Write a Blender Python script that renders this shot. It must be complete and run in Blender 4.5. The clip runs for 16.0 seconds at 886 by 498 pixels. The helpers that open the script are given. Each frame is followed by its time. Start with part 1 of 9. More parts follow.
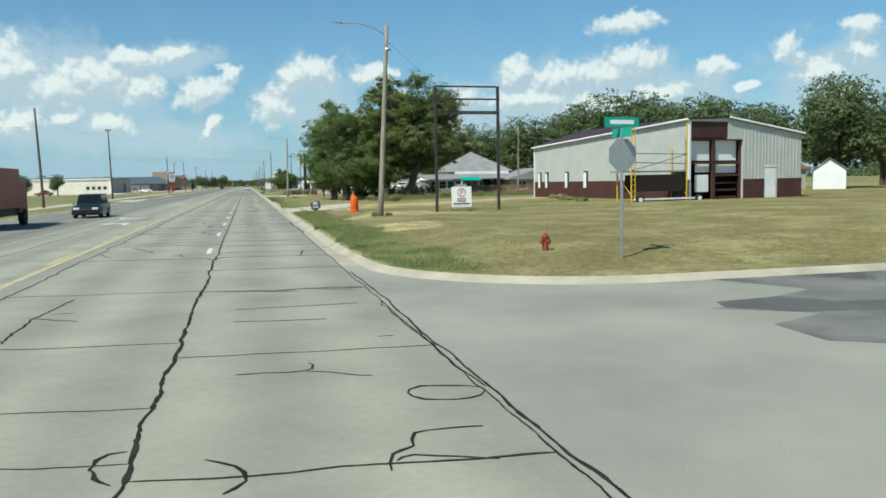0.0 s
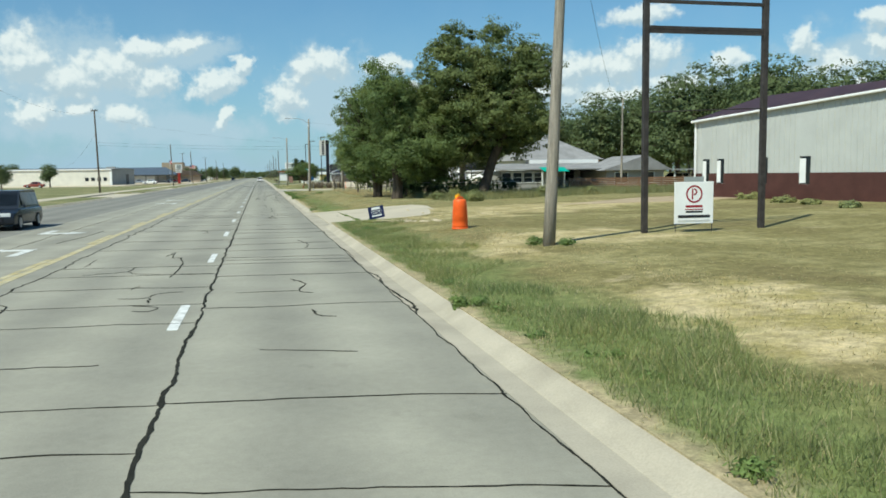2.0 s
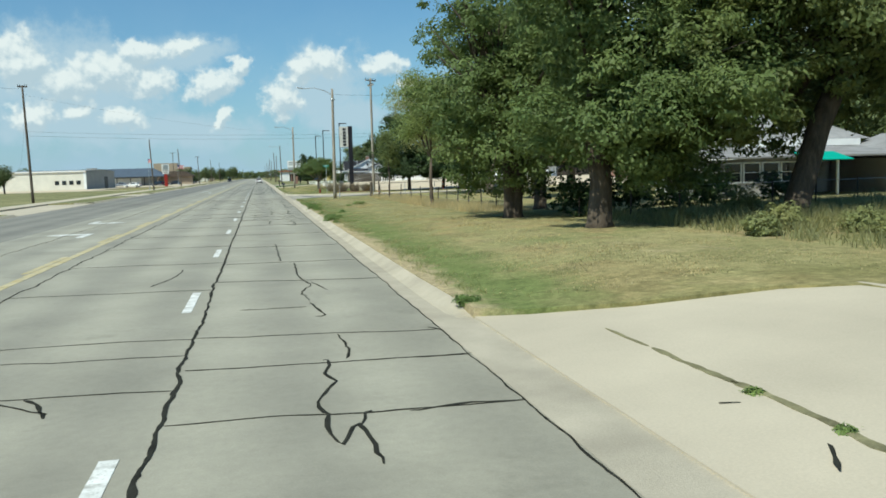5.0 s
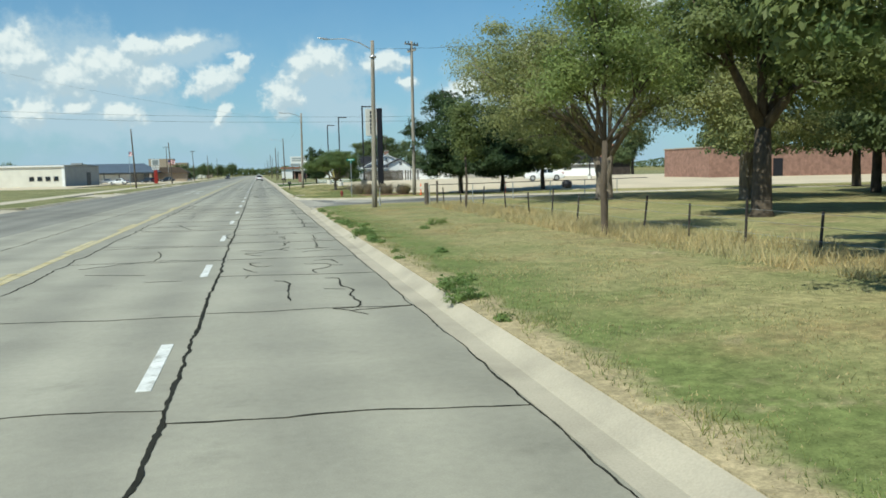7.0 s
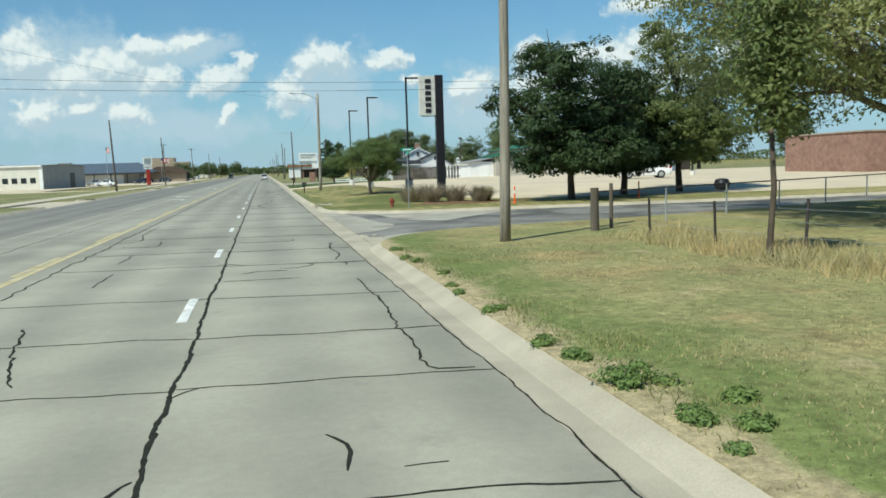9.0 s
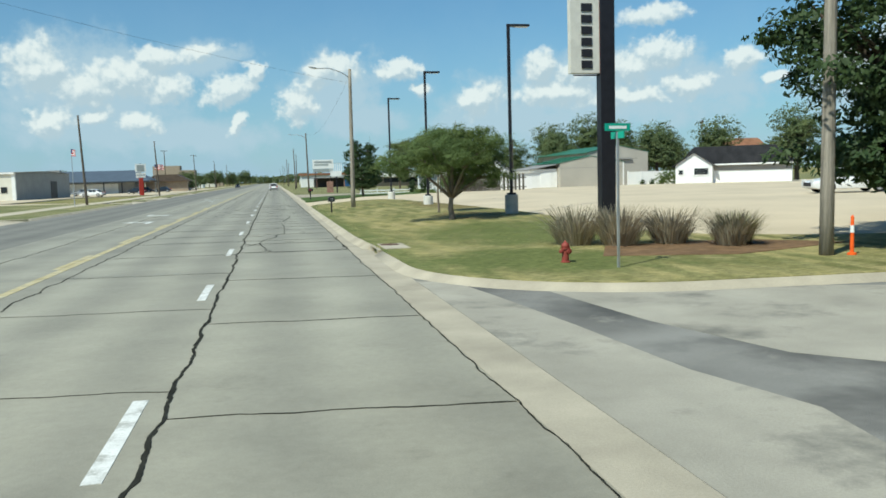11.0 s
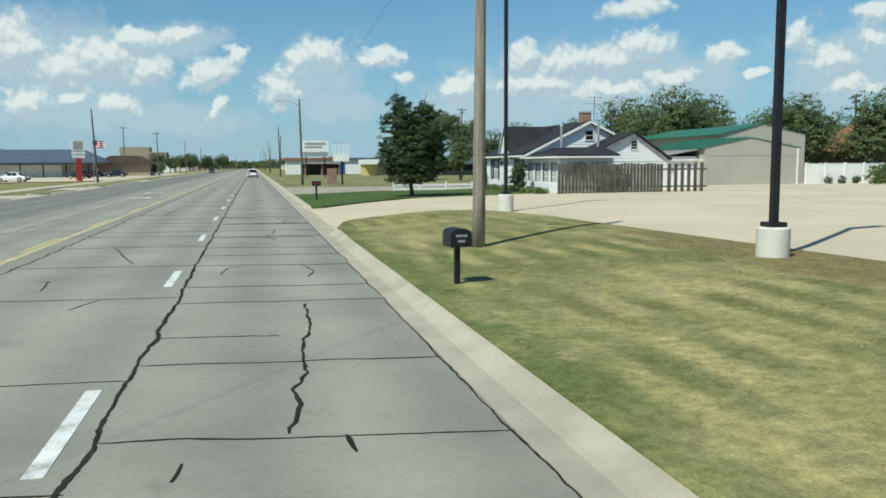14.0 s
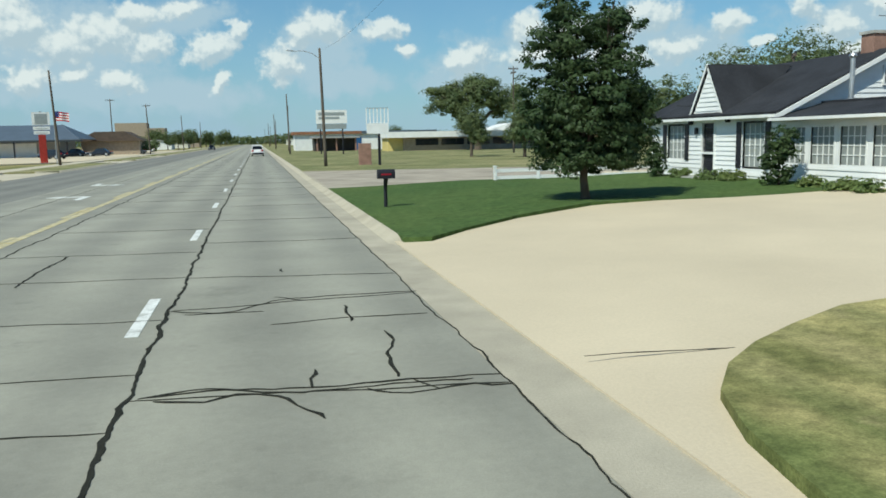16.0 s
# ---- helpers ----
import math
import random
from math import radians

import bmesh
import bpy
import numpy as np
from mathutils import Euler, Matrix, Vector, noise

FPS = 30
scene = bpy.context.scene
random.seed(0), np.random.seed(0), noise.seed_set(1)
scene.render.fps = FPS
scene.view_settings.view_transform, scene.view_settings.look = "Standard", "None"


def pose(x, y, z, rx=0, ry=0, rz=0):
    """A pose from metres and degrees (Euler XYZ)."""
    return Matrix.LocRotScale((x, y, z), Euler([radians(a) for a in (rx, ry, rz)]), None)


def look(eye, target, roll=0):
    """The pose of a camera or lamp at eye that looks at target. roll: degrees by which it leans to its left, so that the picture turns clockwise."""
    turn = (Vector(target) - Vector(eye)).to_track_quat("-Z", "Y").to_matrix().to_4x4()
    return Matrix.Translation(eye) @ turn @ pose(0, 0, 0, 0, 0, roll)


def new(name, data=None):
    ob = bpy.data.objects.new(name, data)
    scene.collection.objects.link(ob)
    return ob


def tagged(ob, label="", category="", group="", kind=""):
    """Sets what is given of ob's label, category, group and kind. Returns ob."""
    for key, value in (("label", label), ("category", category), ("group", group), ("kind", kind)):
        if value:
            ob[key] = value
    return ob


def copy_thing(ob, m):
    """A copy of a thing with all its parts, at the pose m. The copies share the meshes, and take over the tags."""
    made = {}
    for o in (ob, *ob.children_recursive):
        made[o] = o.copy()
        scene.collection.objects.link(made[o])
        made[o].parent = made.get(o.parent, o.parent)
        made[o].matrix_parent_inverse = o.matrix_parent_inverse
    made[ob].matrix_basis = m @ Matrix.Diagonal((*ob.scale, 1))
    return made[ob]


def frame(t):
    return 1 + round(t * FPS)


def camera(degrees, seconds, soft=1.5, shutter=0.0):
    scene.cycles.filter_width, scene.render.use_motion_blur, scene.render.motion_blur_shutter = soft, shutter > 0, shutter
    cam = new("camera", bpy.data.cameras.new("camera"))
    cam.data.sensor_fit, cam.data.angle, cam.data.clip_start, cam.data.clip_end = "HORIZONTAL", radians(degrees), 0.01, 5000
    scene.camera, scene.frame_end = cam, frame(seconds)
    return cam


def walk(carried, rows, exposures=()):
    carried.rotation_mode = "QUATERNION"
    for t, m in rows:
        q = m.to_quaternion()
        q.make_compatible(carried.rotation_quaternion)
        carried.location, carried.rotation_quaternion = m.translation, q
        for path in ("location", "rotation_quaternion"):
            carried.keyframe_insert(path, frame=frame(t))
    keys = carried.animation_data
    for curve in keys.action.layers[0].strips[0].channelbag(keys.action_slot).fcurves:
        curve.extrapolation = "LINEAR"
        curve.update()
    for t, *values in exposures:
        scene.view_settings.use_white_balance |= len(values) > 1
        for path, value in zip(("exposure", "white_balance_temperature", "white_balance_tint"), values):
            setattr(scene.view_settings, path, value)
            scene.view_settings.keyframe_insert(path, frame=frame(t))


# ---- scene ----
cam = camera(58.0, 16.0, soft=1.7)
PATH = [
    (0, (1.256, -28.366, 2.150), (3.613, -18.684, 1.303), -1.03),
    (0.5, (1.288, -22.543, 2.150), (3.595, -12.848, 1.319), -1.00),
    (1, (1.327, -16.550, 2.150), (3.614, -6.851, 1.318), -1.09),
    (1.5, (1.299, -10.714, 2.150), (3.556, -1.010, 1.285), -1.15),
    (2, (1.278, -4.802, 2.150), (3.487, 4.905, 1.208), -0.83),
    (2.5, (1.263, 1.072, 2.150), (3.472, 10.778, 1.193), -0.91),
    (3, (1.241, 6.877, 2.150), (3.474, 16.579, 1.202), -0.58),
    (3.5, (1.258, 12.776, 2.150), (3.521, 22.475, 1.257), -0.31),
    (4, (1.255, 18.525, 2.150), (3.499, 28.225, 1.216), -1.00),
    (4.5, (1.236, 24.262, 2.150), (3.424, 33.967, 1.139), -1.53),
    (5, (1.225, 30.166, 2.150), (3.436, 39.871, 1.181), -1.63),
    (7.5, (1.212, 59.334, 2.150), (3.427, 69.033, 1.139), -1.15),
    (8, (1.240, 65.289, 2.150), (3.440, 74.987, 1.097), -1.59),
    (8.5, (1.255, 71.231, 2.150), (3.440, 80.927, 1.055), -2.02),
    (9, (1.282, 77.115, 2.150), (3.427, 86.829, 1.125), -1.77),
    (9.5, (1.303, 83.016, 2.150), (3.377, 92.754, 1.220), -1.76),
    (10, (1.324, 89.035, 2.150), (3.351, 98.788, 1.276), -1.63),
    (12.5, (1.464, 120.177, 2.150), (3.577, 129.904, 1.189), -1.33),
    (13, (1.471, 126.222, 2.150), (3.642, 135.936, 1.183), -0.96),
    (13.5, (1.522, 132.227, 2.150), (3.793, 141.912, 1.123), -0.24),
    (14, (1.560, 138.188, 2.150), (3.845, 147.868, 1.106), -0.38),
    (14.5, (1.580, 144.151, 2.150), (3.814, 153.845, 1.132), -0.50),
    (15, (1.567, 150.169, 2.150), (3.746, 159.870, 1.078), -0.73),
    (15.5, (1.533, 156.191, 2.150), (3.703, 165.872, 0.899), -1.11),
    (16, (1.484, 162.155, 2.150), (3.691, 171.811, 0.779), -1.12),
]
walk(cam, [(t, look(eye, target, roll)) for t, eye, target, roll in PATH], [(0.0, 0.13, 6350, 0), (12.5, 0.11, 6350, 0), (14.0, 0.02, 6350, 0), (16.0, 0.02, 6350, 0)])

# ---- sky, sun, exposure ----
SUN_AZ = math.atan2(-0.62, -0.78)          # where the sun stands, seen from above
SUN_EL = radians(51)

sun = new("sun", bpy.data.lights.new("sun", "SUN"))
sun.data.energy, sun.data.angle, sun.data.color = 4.6, radians(0.53), (1.0, 0.965, 0.87)
sun_dir = Vector((math.cos(SUN_AZ) * math.cos(SUN_EL), math.sin(SUN_AZ) * math.cos(SUN_EL), math.sin(SUN_EL)))
sun.rotation_mode = "QUATERNION"
sun.rotation_quaternion = sun_dir.to_track_quat("Z", "Y")

world = bpy.data.worlds.new("sky")
scene.world = world
world.use_nodes = True


def build_sky():
    nt = world.node_tree
    nt.nodes.clear()
    N, L = nt.nodes.new, nt.links.new
    out, bg = N("ShaderNodeOutputWorld"), N("ShaderNodeBackground")
    sky = N("ShaderNodeTexSky")
    sky.sky_type, sky.sun_disc = "NISHITA", False
    sky.sun_elevation, sky.sun_rotation = SUN_EL, math.pi / 2 - SUN_AZ
    sky.air_density, sky.dust_density, sky.ozone_density = 1.15, 0.3, 2.2
    bg.inputs["Strength"].default_value = 0.1

    def op(kind, a, b=None, c=None):
        n = N("ShaderNodeMath")
        n.operation = kind
        for i, v in enumerate((a, b, c)):
            if v is None:
                continue
            if isinstance(v, (int, float)):
                n.inputs[i].default_value = v
            else:
                L(v, n.inputs[i])
        return n.outputs[0]

    tc, sep = N("ShaderNodeTexCoord"), N("ShaderNodeSeparateXYZ")
    L(tc.outputs["Generated"], sep.inputs[0])
    az = op("MULTIPLY", op("ARCTAN2", sep.outputs[0], sep.outputs[1]), 57.2958)
    el = op("MULTIPLY", op("ARCSINE", sep.outputs[2]), 57.2958)
    # cumulus low over the plain: azimuth, elevation, half width, half height, slant
    puffs = [(-14.4, 7.5, 2.9, 2.0, -8), (-9.2, 6.9, 3.0, 1.7, 0), (-7.3, 8.3, 1.8, 1.0, 0), (-4.4, 8.6, 2.1, .6, 14), (-13.8, 4.1, 1.8, 1.2, 8), (-11.2, 4.5, 1.3, .6, 0),
             (-8.6, 4.1, 1.7, 1.0, 0), (-2.7, 6.3, 2.7, 1.3, 22), (-0.9, 7.4, .9, 1.0, 0), (-2.2, 4.0, .6, 1.3, -35), (1.8, 5.3, 1.6, 1.8, 0), (3.4, 7.3, 1.2, 1.3, 0),
             (4.6, 7.7, 2.3, 1.3, 0), (9.0, 7.5, 2.0, .9, 0), (10.6, 6.2, 1.0, .6, 0), (14.8, 5.2, 2.2, 1.4, 22), (19.0, 7.5, 1.5, 1.3, 0), (21.9, 7.0, 2.5, 1.3, 0)]
    puffs += [(-11.8, 6.3, 3.0, 1.7, 0), (-6.4, 6.5, 1.9, 1.1, 10), (25.0, 7.1, 1.9, 1.3, 0), (27.2, 8.0, 2.4, 1.6, 10), (20.3, 5.5, 4.0, 1.3, 0), (25.0, 5.1, 3.9, 1.0, 0), (28.8, 5.7, 2.1, 1.0, 0), (26.2, 10.4, 3.0, .9, 0),
              (32.3, 7.1, 1.6, 1.0, 10), (36.8, 8.0, 1.2, 1.3, 0), (38.8, 6.5, 1.7, 1.3, 10), (41.1, 9.1, 1.3, 1.0, 0), (41.3, 7.5, 1.0, .9, 0), (40.2, 4.9, 1.7, .8, 0), (34.3, 5.9, .8, .5, 0)]
    # thin grey veils round them
    veils = [(-11.7, 6.1, 6.7, 3.6, 0), (-10.5, 3.5, 5.7, 1.3, 0), (-4.3, 3.1, 4.8, 1.2, 0), (6.4, 4.1, 2.9, 1.2, 0), (4.5, 6.0, 3.3, 2.7, 20), (24.2, 5.7, 10.8, 2.5, 0),
             (16.4, 3.8, 5.3, 1.7, 0), (-5.1, 8.2, 3.9, 1.2, 10), (39.8, 5.9, 4.3, 2.9, 0)]
    p = N("ShaderNodeCombineXYZ")
    L(az, p.inputs[0])
    L(el, p.inputs[1])

    def fbm(scale, detail, rough=0.6, where=None, out="Fac"):
        n = N("ShaderNodeTexNoise")
        n.inputs["Scale"].default_value, n.inputs["Detail"].default_value, n.inputs["Roughness"].default_value = scale, detail, rough
        L(where or p.outputs[0], n.inputs["Vector"])
        return n.outputs[out]

    def vec(kind, a, b):
        n = N("ShaderNodeVectorMath")
        n.operation = kind
        for k, v in enumerate((a, b)):
            if isinstance(v, tuple):
                n.inputs[k].default_value = v
            else:
                L(v, n.inputs[k])
        return n.outputs[0]

    def inside(banks, soft, where):
        near = None
        for a0, e0, wa, we, slant in banks:
            m = N("ShaderNodeMapping")
            m.vector_type = "TEXTURE"
            m.inputs["Location"].default_value = (a0, e0, 0)
            m.inputs["Rotation"].default_value = (0, 0, radians(slant))
            m.inputs["Scale"].default_value = (wa, we, 1)
            L(where, m.inputs["Vector"])
            ln = N("ShaderNodeVectorMath")
            ln.operation = "LENGTH"
            L(m.outputs[0], ln.inputs[0])
            near = ln.outputs["Value"] if near is None else op("SMOOTH_MIN", near, ln.outputs["Value"], soft)
        return op("SUBTRACT", 1.0, near)

    def billow(where):
        ragged = vec("ADD", where, vec("MULTIPLY", vec("SUBTRACT", fbm(0.7, 3.0, 0.6, where, "Color"), (0.5, 0.5, 0.5)), (2.0, 1.4, 0)))
        rough = op("ADD", op("MULTIPLY", op("SUBTRACT", fbm(0.6, 3.0, 0.5, where), 0.5), 1.1), op("MULTIPLY", op("SUBTRACT", fbm(1.9, 5.0, 0.5, where), 0.5), 0.75))
        return inside(puffs, 0.2, ragged), rough

    mask, rough = billow(p.outputs[0])
    # the same kind of clouds all round, away from the view
    xy = N("ShaderNodeCombineXYZ")
    L(op("MULTIPLY", az, 0.09), xy.inputs[0])
    L(op("MULTIPLY", el, 0.2), xy.inputs[1])
    rest = N("ShaderNodeTexNoise")
    rest.inputs["Scale"].default_value, rest.inputs["Detail"].default_value = 1.0, 2.0
    L(xy.outputs[0], rest.inputs["Vector"])
    off = op("GREATER_THAN", op("ABSOLUTE", op("SUBTRACT", az, 14.0)), 34.0)
    band = op("SUBTRACT", 1.0, op("ABSOLUTE", op("DIVIDE", op("SUBTRACT", el, 7.0), 7.0)))
    far = op("MULTIPLY", off, op("SUBTRACT", op("ADD", op("MULTIPLY", rest.outputs[0], 2.2), op("MULTIPLY", band, 0.4)), 1.35))
    mask = op("MAXIMUM", mask, op("SUBTRACT", far, op("MULTIPLY", op("SUBTRACT", 1.0, off), 5.0)))
    dens = op("ADD", mask, rough)

    def step(v, lo, hi):
        r = N("ShaderNodeMapRange")
        r.interpolation_type = "SMOOTHSTEP"
        r.inputs["From Min"].default_value, r.inputs["From Max"].default_value = lo, hi
        L(v, r.inputs["Value"])
        return r.outputs[0]

    body = step(dens, -0.02, 0.5)
    thin = op("MULTIPLY", step(op("ADD", inside(veils, 0.3, p.outputs[0]), op("MULTIPLY", op("SUBTRACT", fbm(0.45, 5.0, 0.6), 0.5), 1.9)), -0.3, 0.5), 0.85)
    # billows bright along their sunny upper edges, greyer below
    m2, r2 = billow(vec("ADD", p.outputs[0], (-0.15, 0.5, 0)))
    lit = step(op("SUBTRACT", dens, op("ADD", m2, r2)), -0.28, 0.42)
    col = N("ShaderNodeMix")
    col.data_type = "RGBA"
    col.inputs[6].default_value, col.inputs[7].default_value = (4.55, 5.55, 6.3, 1), (7.9, 8.2, 8.2, 1)
    L(lit, col.inputs[0])
    # thin haze near the horizon
    haze = op("MULTIPLY", op("POWER", 2.718, op("MULTIPLY", op("ABSOLUTE", el), -0.13)), 0.85)
    veil = op("ADD", haze, op("MULTIPLY", op("SUBTRACT", fbm(0.22, 4.0), 0.45), op("POWER", 2.718, op("MULTIPLY", op("ABSOLUTE", el), -0.16))))
    tint = N("ShaderNodeMix")
    tint.data_type = "RGBA"
    tint.clamp_factor = True
    tint.inputs[7].default_value = (3.7, 5.1, 6.5, 1)
    L(veil, tint.inputs[0])
    deep = N("ShaderNodeMix")
    deep.data_type, deep.blend_type = "RGBA", "MULTIPLY"
    deep.inputs[0].default_value = 1.0
    deep.inputs[7].default_value = (0.43, 0.74, 0.94, 1)
    L(sky.outputs[0], deep.inputs[6])
    L(deep.outputs[2], tint.inputs[6])
    veiled = N("ShaderNodeMix")
    veiled.data_type = "RGBA"
    veiled.inputs[7].default_value = (4.4, 5.6, 6.6, 1)
    L(thin, veiled.inputs[0])
    L(tint.outputs[2], veiled.inputs[6])
    mix = N("ShaderNodeMix")
    mix.data_type = "RGBA"
    L(op("MULTIPLY", body, 0.9), mix.inputs[0])
    L(veiled.outputs[2], mix.inputs[6])
    L(col.outputs[2], mix.inputs[7])
    L(mix.outputs[2], bg.inputs["Color"])
    L(bg.outputs[0], out.inputs[0])


build_sky()

# ---- materials ----
def mat(name, color, rough=0.8, metal=0.0, var=0.25, scale=4.0, fine=40.0, bump=0.15, tint=None, islands=0.0, stretch=(1, 1, 1), spec=0.3, bump_scale=None, extra=None):
    """A surface with broad stains, fine grain and relief, in object metres."""
    m = bpy.data.materials.new(name)
    m.use_nodes = True
    nt = m.node_tree
    N, L = nt.nodes.new, nt.links.new
    b = nt.nodes["Principled BSDF"]
    b.inputs["Roughness"].default_value, b.inputs["Metallic"].default_value = rough, metal
    b.inputs["Specular IOR Level"].default_value = spec
    geo = N("ShaderNodeNewGeometry")
    vm = N("ShaderNodeVectorMath")
    vm.operation = "MULTIPLY"
    vm.inputs[1].default_value = stretch
    L(geo.outputs["Position"], vm.inputs[0])
    pos = vm.outputs[0]

    def noise_at(s, d=4.0, r=0.55):
        n = N("ShaderNodeTexNoise")
        n.inputs["Scale"].default_value, n.inputs["Detail"].default_value, n.inputs["Roughness"].default_value = s, d, r
        L(pos, n.inputs["Vector"])
        return n.outputs[0]

    def mixed(fac, a, c):
        x = N("ShaderNodeMix")
        x.data_type = "RGBA"
        L(fac, x.inputs[0])
        for v, s in ((a, 6), (c, 7)):
            if isinstance(v, tuple):
                x.inputs[s].default_value = (*v, 1)
            else:
                L(v, x.inputs[s])
        return x.outputs[2]

    def ramped(v, lo, hi):
        r = N("ShaderNodeMapRange")
        r.inputs["From Min"].default_value, r.inputs["From Max"].default_value = lo, hi
        L(v, r.inputs["Value"])
        return r.outputs[0]

    dark = tuple(c * (1 - var) for c in color)
    light = tuple(min(1, c * (1 + var)) for c in (tint or color))
    c1 = mixed(ramped(noise_at(scale), 0.32, 0.68), dark, light)
    g = ramped(noise_at(fine, 3.0), 0.3, 0.7)
    mul = N("ShaderNodeMix")
    mul.data_type, mul.blend_type = "RGBA", "MULTIPLY"
    mul.inputs[0].default_value = min(1.0, var * 1.6)
    L(c1, mul.inputs[6])
    L(mixed(g, (0.6, 0.6, 0.6), (1.25, 1.25, 1.25)), mul.inputs[7])
    col = mul.outputs[2]
    if islands:
        hs = N("ShaderNodeHueSaturation")
        r = N("ShaderNodeMapRange")
        r.inputs["To Min"].default_value, r.inputs["To Max"].default_value = 1 - islands, 1 + islands
        L(geo.outputs["Random Per Island"], r.inputs["Value"])
        L(r.outputs[0], hs.inputs["Value"])
        L(col, hs.inputs["Color"])
        col = hs.outputs[0]
    if extra:
        col = extra(nt, N, L, pos, col, noise_at, mixed, ramped)
    L(col, b.inputs["Base Color"])
    if bump:
        bp = N("ShaderNodeBump")
        bp.inputs["Strength"].default_value, bp.inputs["Distance"].default_value = bump, 0.02
        L(noise_at(bump_scale or fine, 4.0, 0.65), bp.inputs["Height"])
        L(bp.outputs[0], b.inputs["Normal"])
    return m


def leaf_mat(name, color, spread=0.35, back=0.35):
    m = bpy.data.materials.new(name)
    m.use_nodes = True
    nt = m.node_tree
    N, L = nt.nodes.new, nt.links.new
    b = nt.nodes["Principled BSDF"]
    b.inputs["Roughness"].default_value = 0.55
    b.inputs["Specular IOR Level"].default_value = 0.25
    geo, hs, r = N("ShaderNodeNewGeometry"), N("ShaderNodeHueSaturation"), N("ShaderNodeMapRange")
    r.inputs["To Min"].default_value, r.inputs["To Max"].default_value = 1 - spread, 1 + spread
    L(geo.outputs["Random Per Island"], r.inputs["Value"])
    hue = N("ShaderNodeTexNoise")
    hue.inputs["Scale"].default_value, hue.inputs["Detail"].default_value = 0.45, 2.0
    L(geo.outputs["Position"], hue.inputs["Vector"])
    x = N("ShaderNodeMix")
    x.data_type = "RGBA"
    x.inputs[6].default_value = (color[0] * 0.72, color[1] * 0.85, color[2] * 0.9, 1)
    x.inputs[7].default_value = (color[0] * 1.4, color[1] * 1.18, color[2] * 1.0, 1)
    L(hue.outputs[0], x.inputs[0])
    L(x.outputs[2], hs.inputs["Color"])
    L(r.outputs[0], hs.inputs["Value"])
    L(hs.outputs[0], b.inputs["Base Color"])
    tr, add = N("ShaderNodeBsdfTranslucent"), N("ShaderNodeMixShader")
    add.inputs[0].default_value = back
    L(hs.outputs[0], tr.inputs[0])
    L(b.outputs[0], add.inputs[1])
    L(tr.outputs[0], add.inputs[2])
    L(add.outputs[0], nt.nodes["Material Output"].inputs[0])
    return m


def glass_mat(name, tint=(0.02, 0.025, 0.03)):
    m = bpy.data.materials.new(name)
    m.use_nodes = True
    b = m.node_tree.nodes["Principled BSDF"]
    b.inputs["Base Color"].default_value, b.inputs["Roughness"].default_value = (*tint, 1), 0.06
    b.inputs["Specular IOR Level"].default_value = 0.6
    return m


# ---- mesh helpers ----
def thing(name, loc, label, category, group="", kind="", rz=0.0):
    ob = new(name)
    ob.empty_display_size = 0.3
    ob.matrix_basis = pose(*loc, 0, 0, rz)
    return tagged(ob, label, category, group, kind)


def mesh_of(name, bm, material, smooth=False):
    me = bpy.data.meshes.new(name)
    bm.normal_update()
    bm.to_mesh(me)
    bm.free()
    me.materials.append(material)
    if smooth:
        for p in me.polygons:
            p.use_smooth = True
    return me


def part(name, bm, material, parent=None, label="", smooth=False):
    ob = new(name, mesh_of(name, bm, material, smooth))
    ob.parent = parent
    return tagged(ob, label)


def whole(name, bm, material, label, category, kind="", group="", smooth=False, loc=None, rz=0.0):
    ob = new(name, mesh_of(name, bm, material, smooth))
    if loc:
        ob.matrix_basis = pose(*loc, 0, 0, rz)
    return tagged(ob, label, category, group, kind)


def box(bm, x0, x1, y0, y1, z0, z1, bev=0.0, m=None):
    r = bmesh.ops.create_cube(bm, size=1.0)
    vs = r["verts"]
    bmesh.ops.scale(bm, vec=(x1 - x0, y1 - y0, z1 - z0), verts=vs)
    bmesh.ops.translate(bm, vec=((x0 + x1) / 2, (y0 + y1) / 2, (z0 + z1) / 2), verts=vs)
    if bev:
        es = list({e for v in vs for e in v.link_edges})
        out = bmesh.ops.bevel(bm, geom=es, offset=bev, segments=2, affect="EDGES", profile=0.6)
        vs = list({v for f in out["faces"] for v in f.verts} | {v for v in vs if v.is_valid})
    if m is not None:
        bmesh.ops.transform(bm, matrix=m, verts=vs)
    return bm


def B():
    return bmesh.new()


def bx(*a, **k):
    return box(B(), *a, **k)


def tube(bm, p0, p1, r0, r1=None, seg=10, caps=True):
    p0, p1 = Vector(p0), Vector(p1)
    r1 = r0 if r1 is None else r1
    q = (p1 - p0).to_track_quat("Z", "Y").to_matrix().to_4x4()
    m = Matrix.Translation((p0 + p1) / 2) @ q
    bmesh.ops.create_cone(bm, cap_ends=caps, segments=seg, radius1=r0, radius2=r1, depth=(p1 - p0).length, matrix=m)
    return bm


def bent(bm, pts, radii, seg=8):
    """A tube along points, one ring a point."""
    rings = []
    for i, p in enumerate(pts):
        a, c = Vector(pts[max(0, i - 1)]), Vector(pts[min(len(pts) - 1, i + 1)])
        q = Vector((0, 0, 1)).rotation_difference(c - a)
        rings.append([bm.verts.new(Vector(p) + q @ Vector((math.cos(k * 2 * math.pi / seg), math.sin(k * 2 * math.pi / seg), 0)) * radii[i]) for k in range(seg)])
    for a, c in zip(rings, rings[1:]):
        for k in range(seg):
            bm.faces.new((a[k], a[(k + 1) % seg], c[(k + 1) % seg], c[k]))
    bm.faces.new(rings[0][::-1])
    bm.faces.new(rings[-1])
    return bm


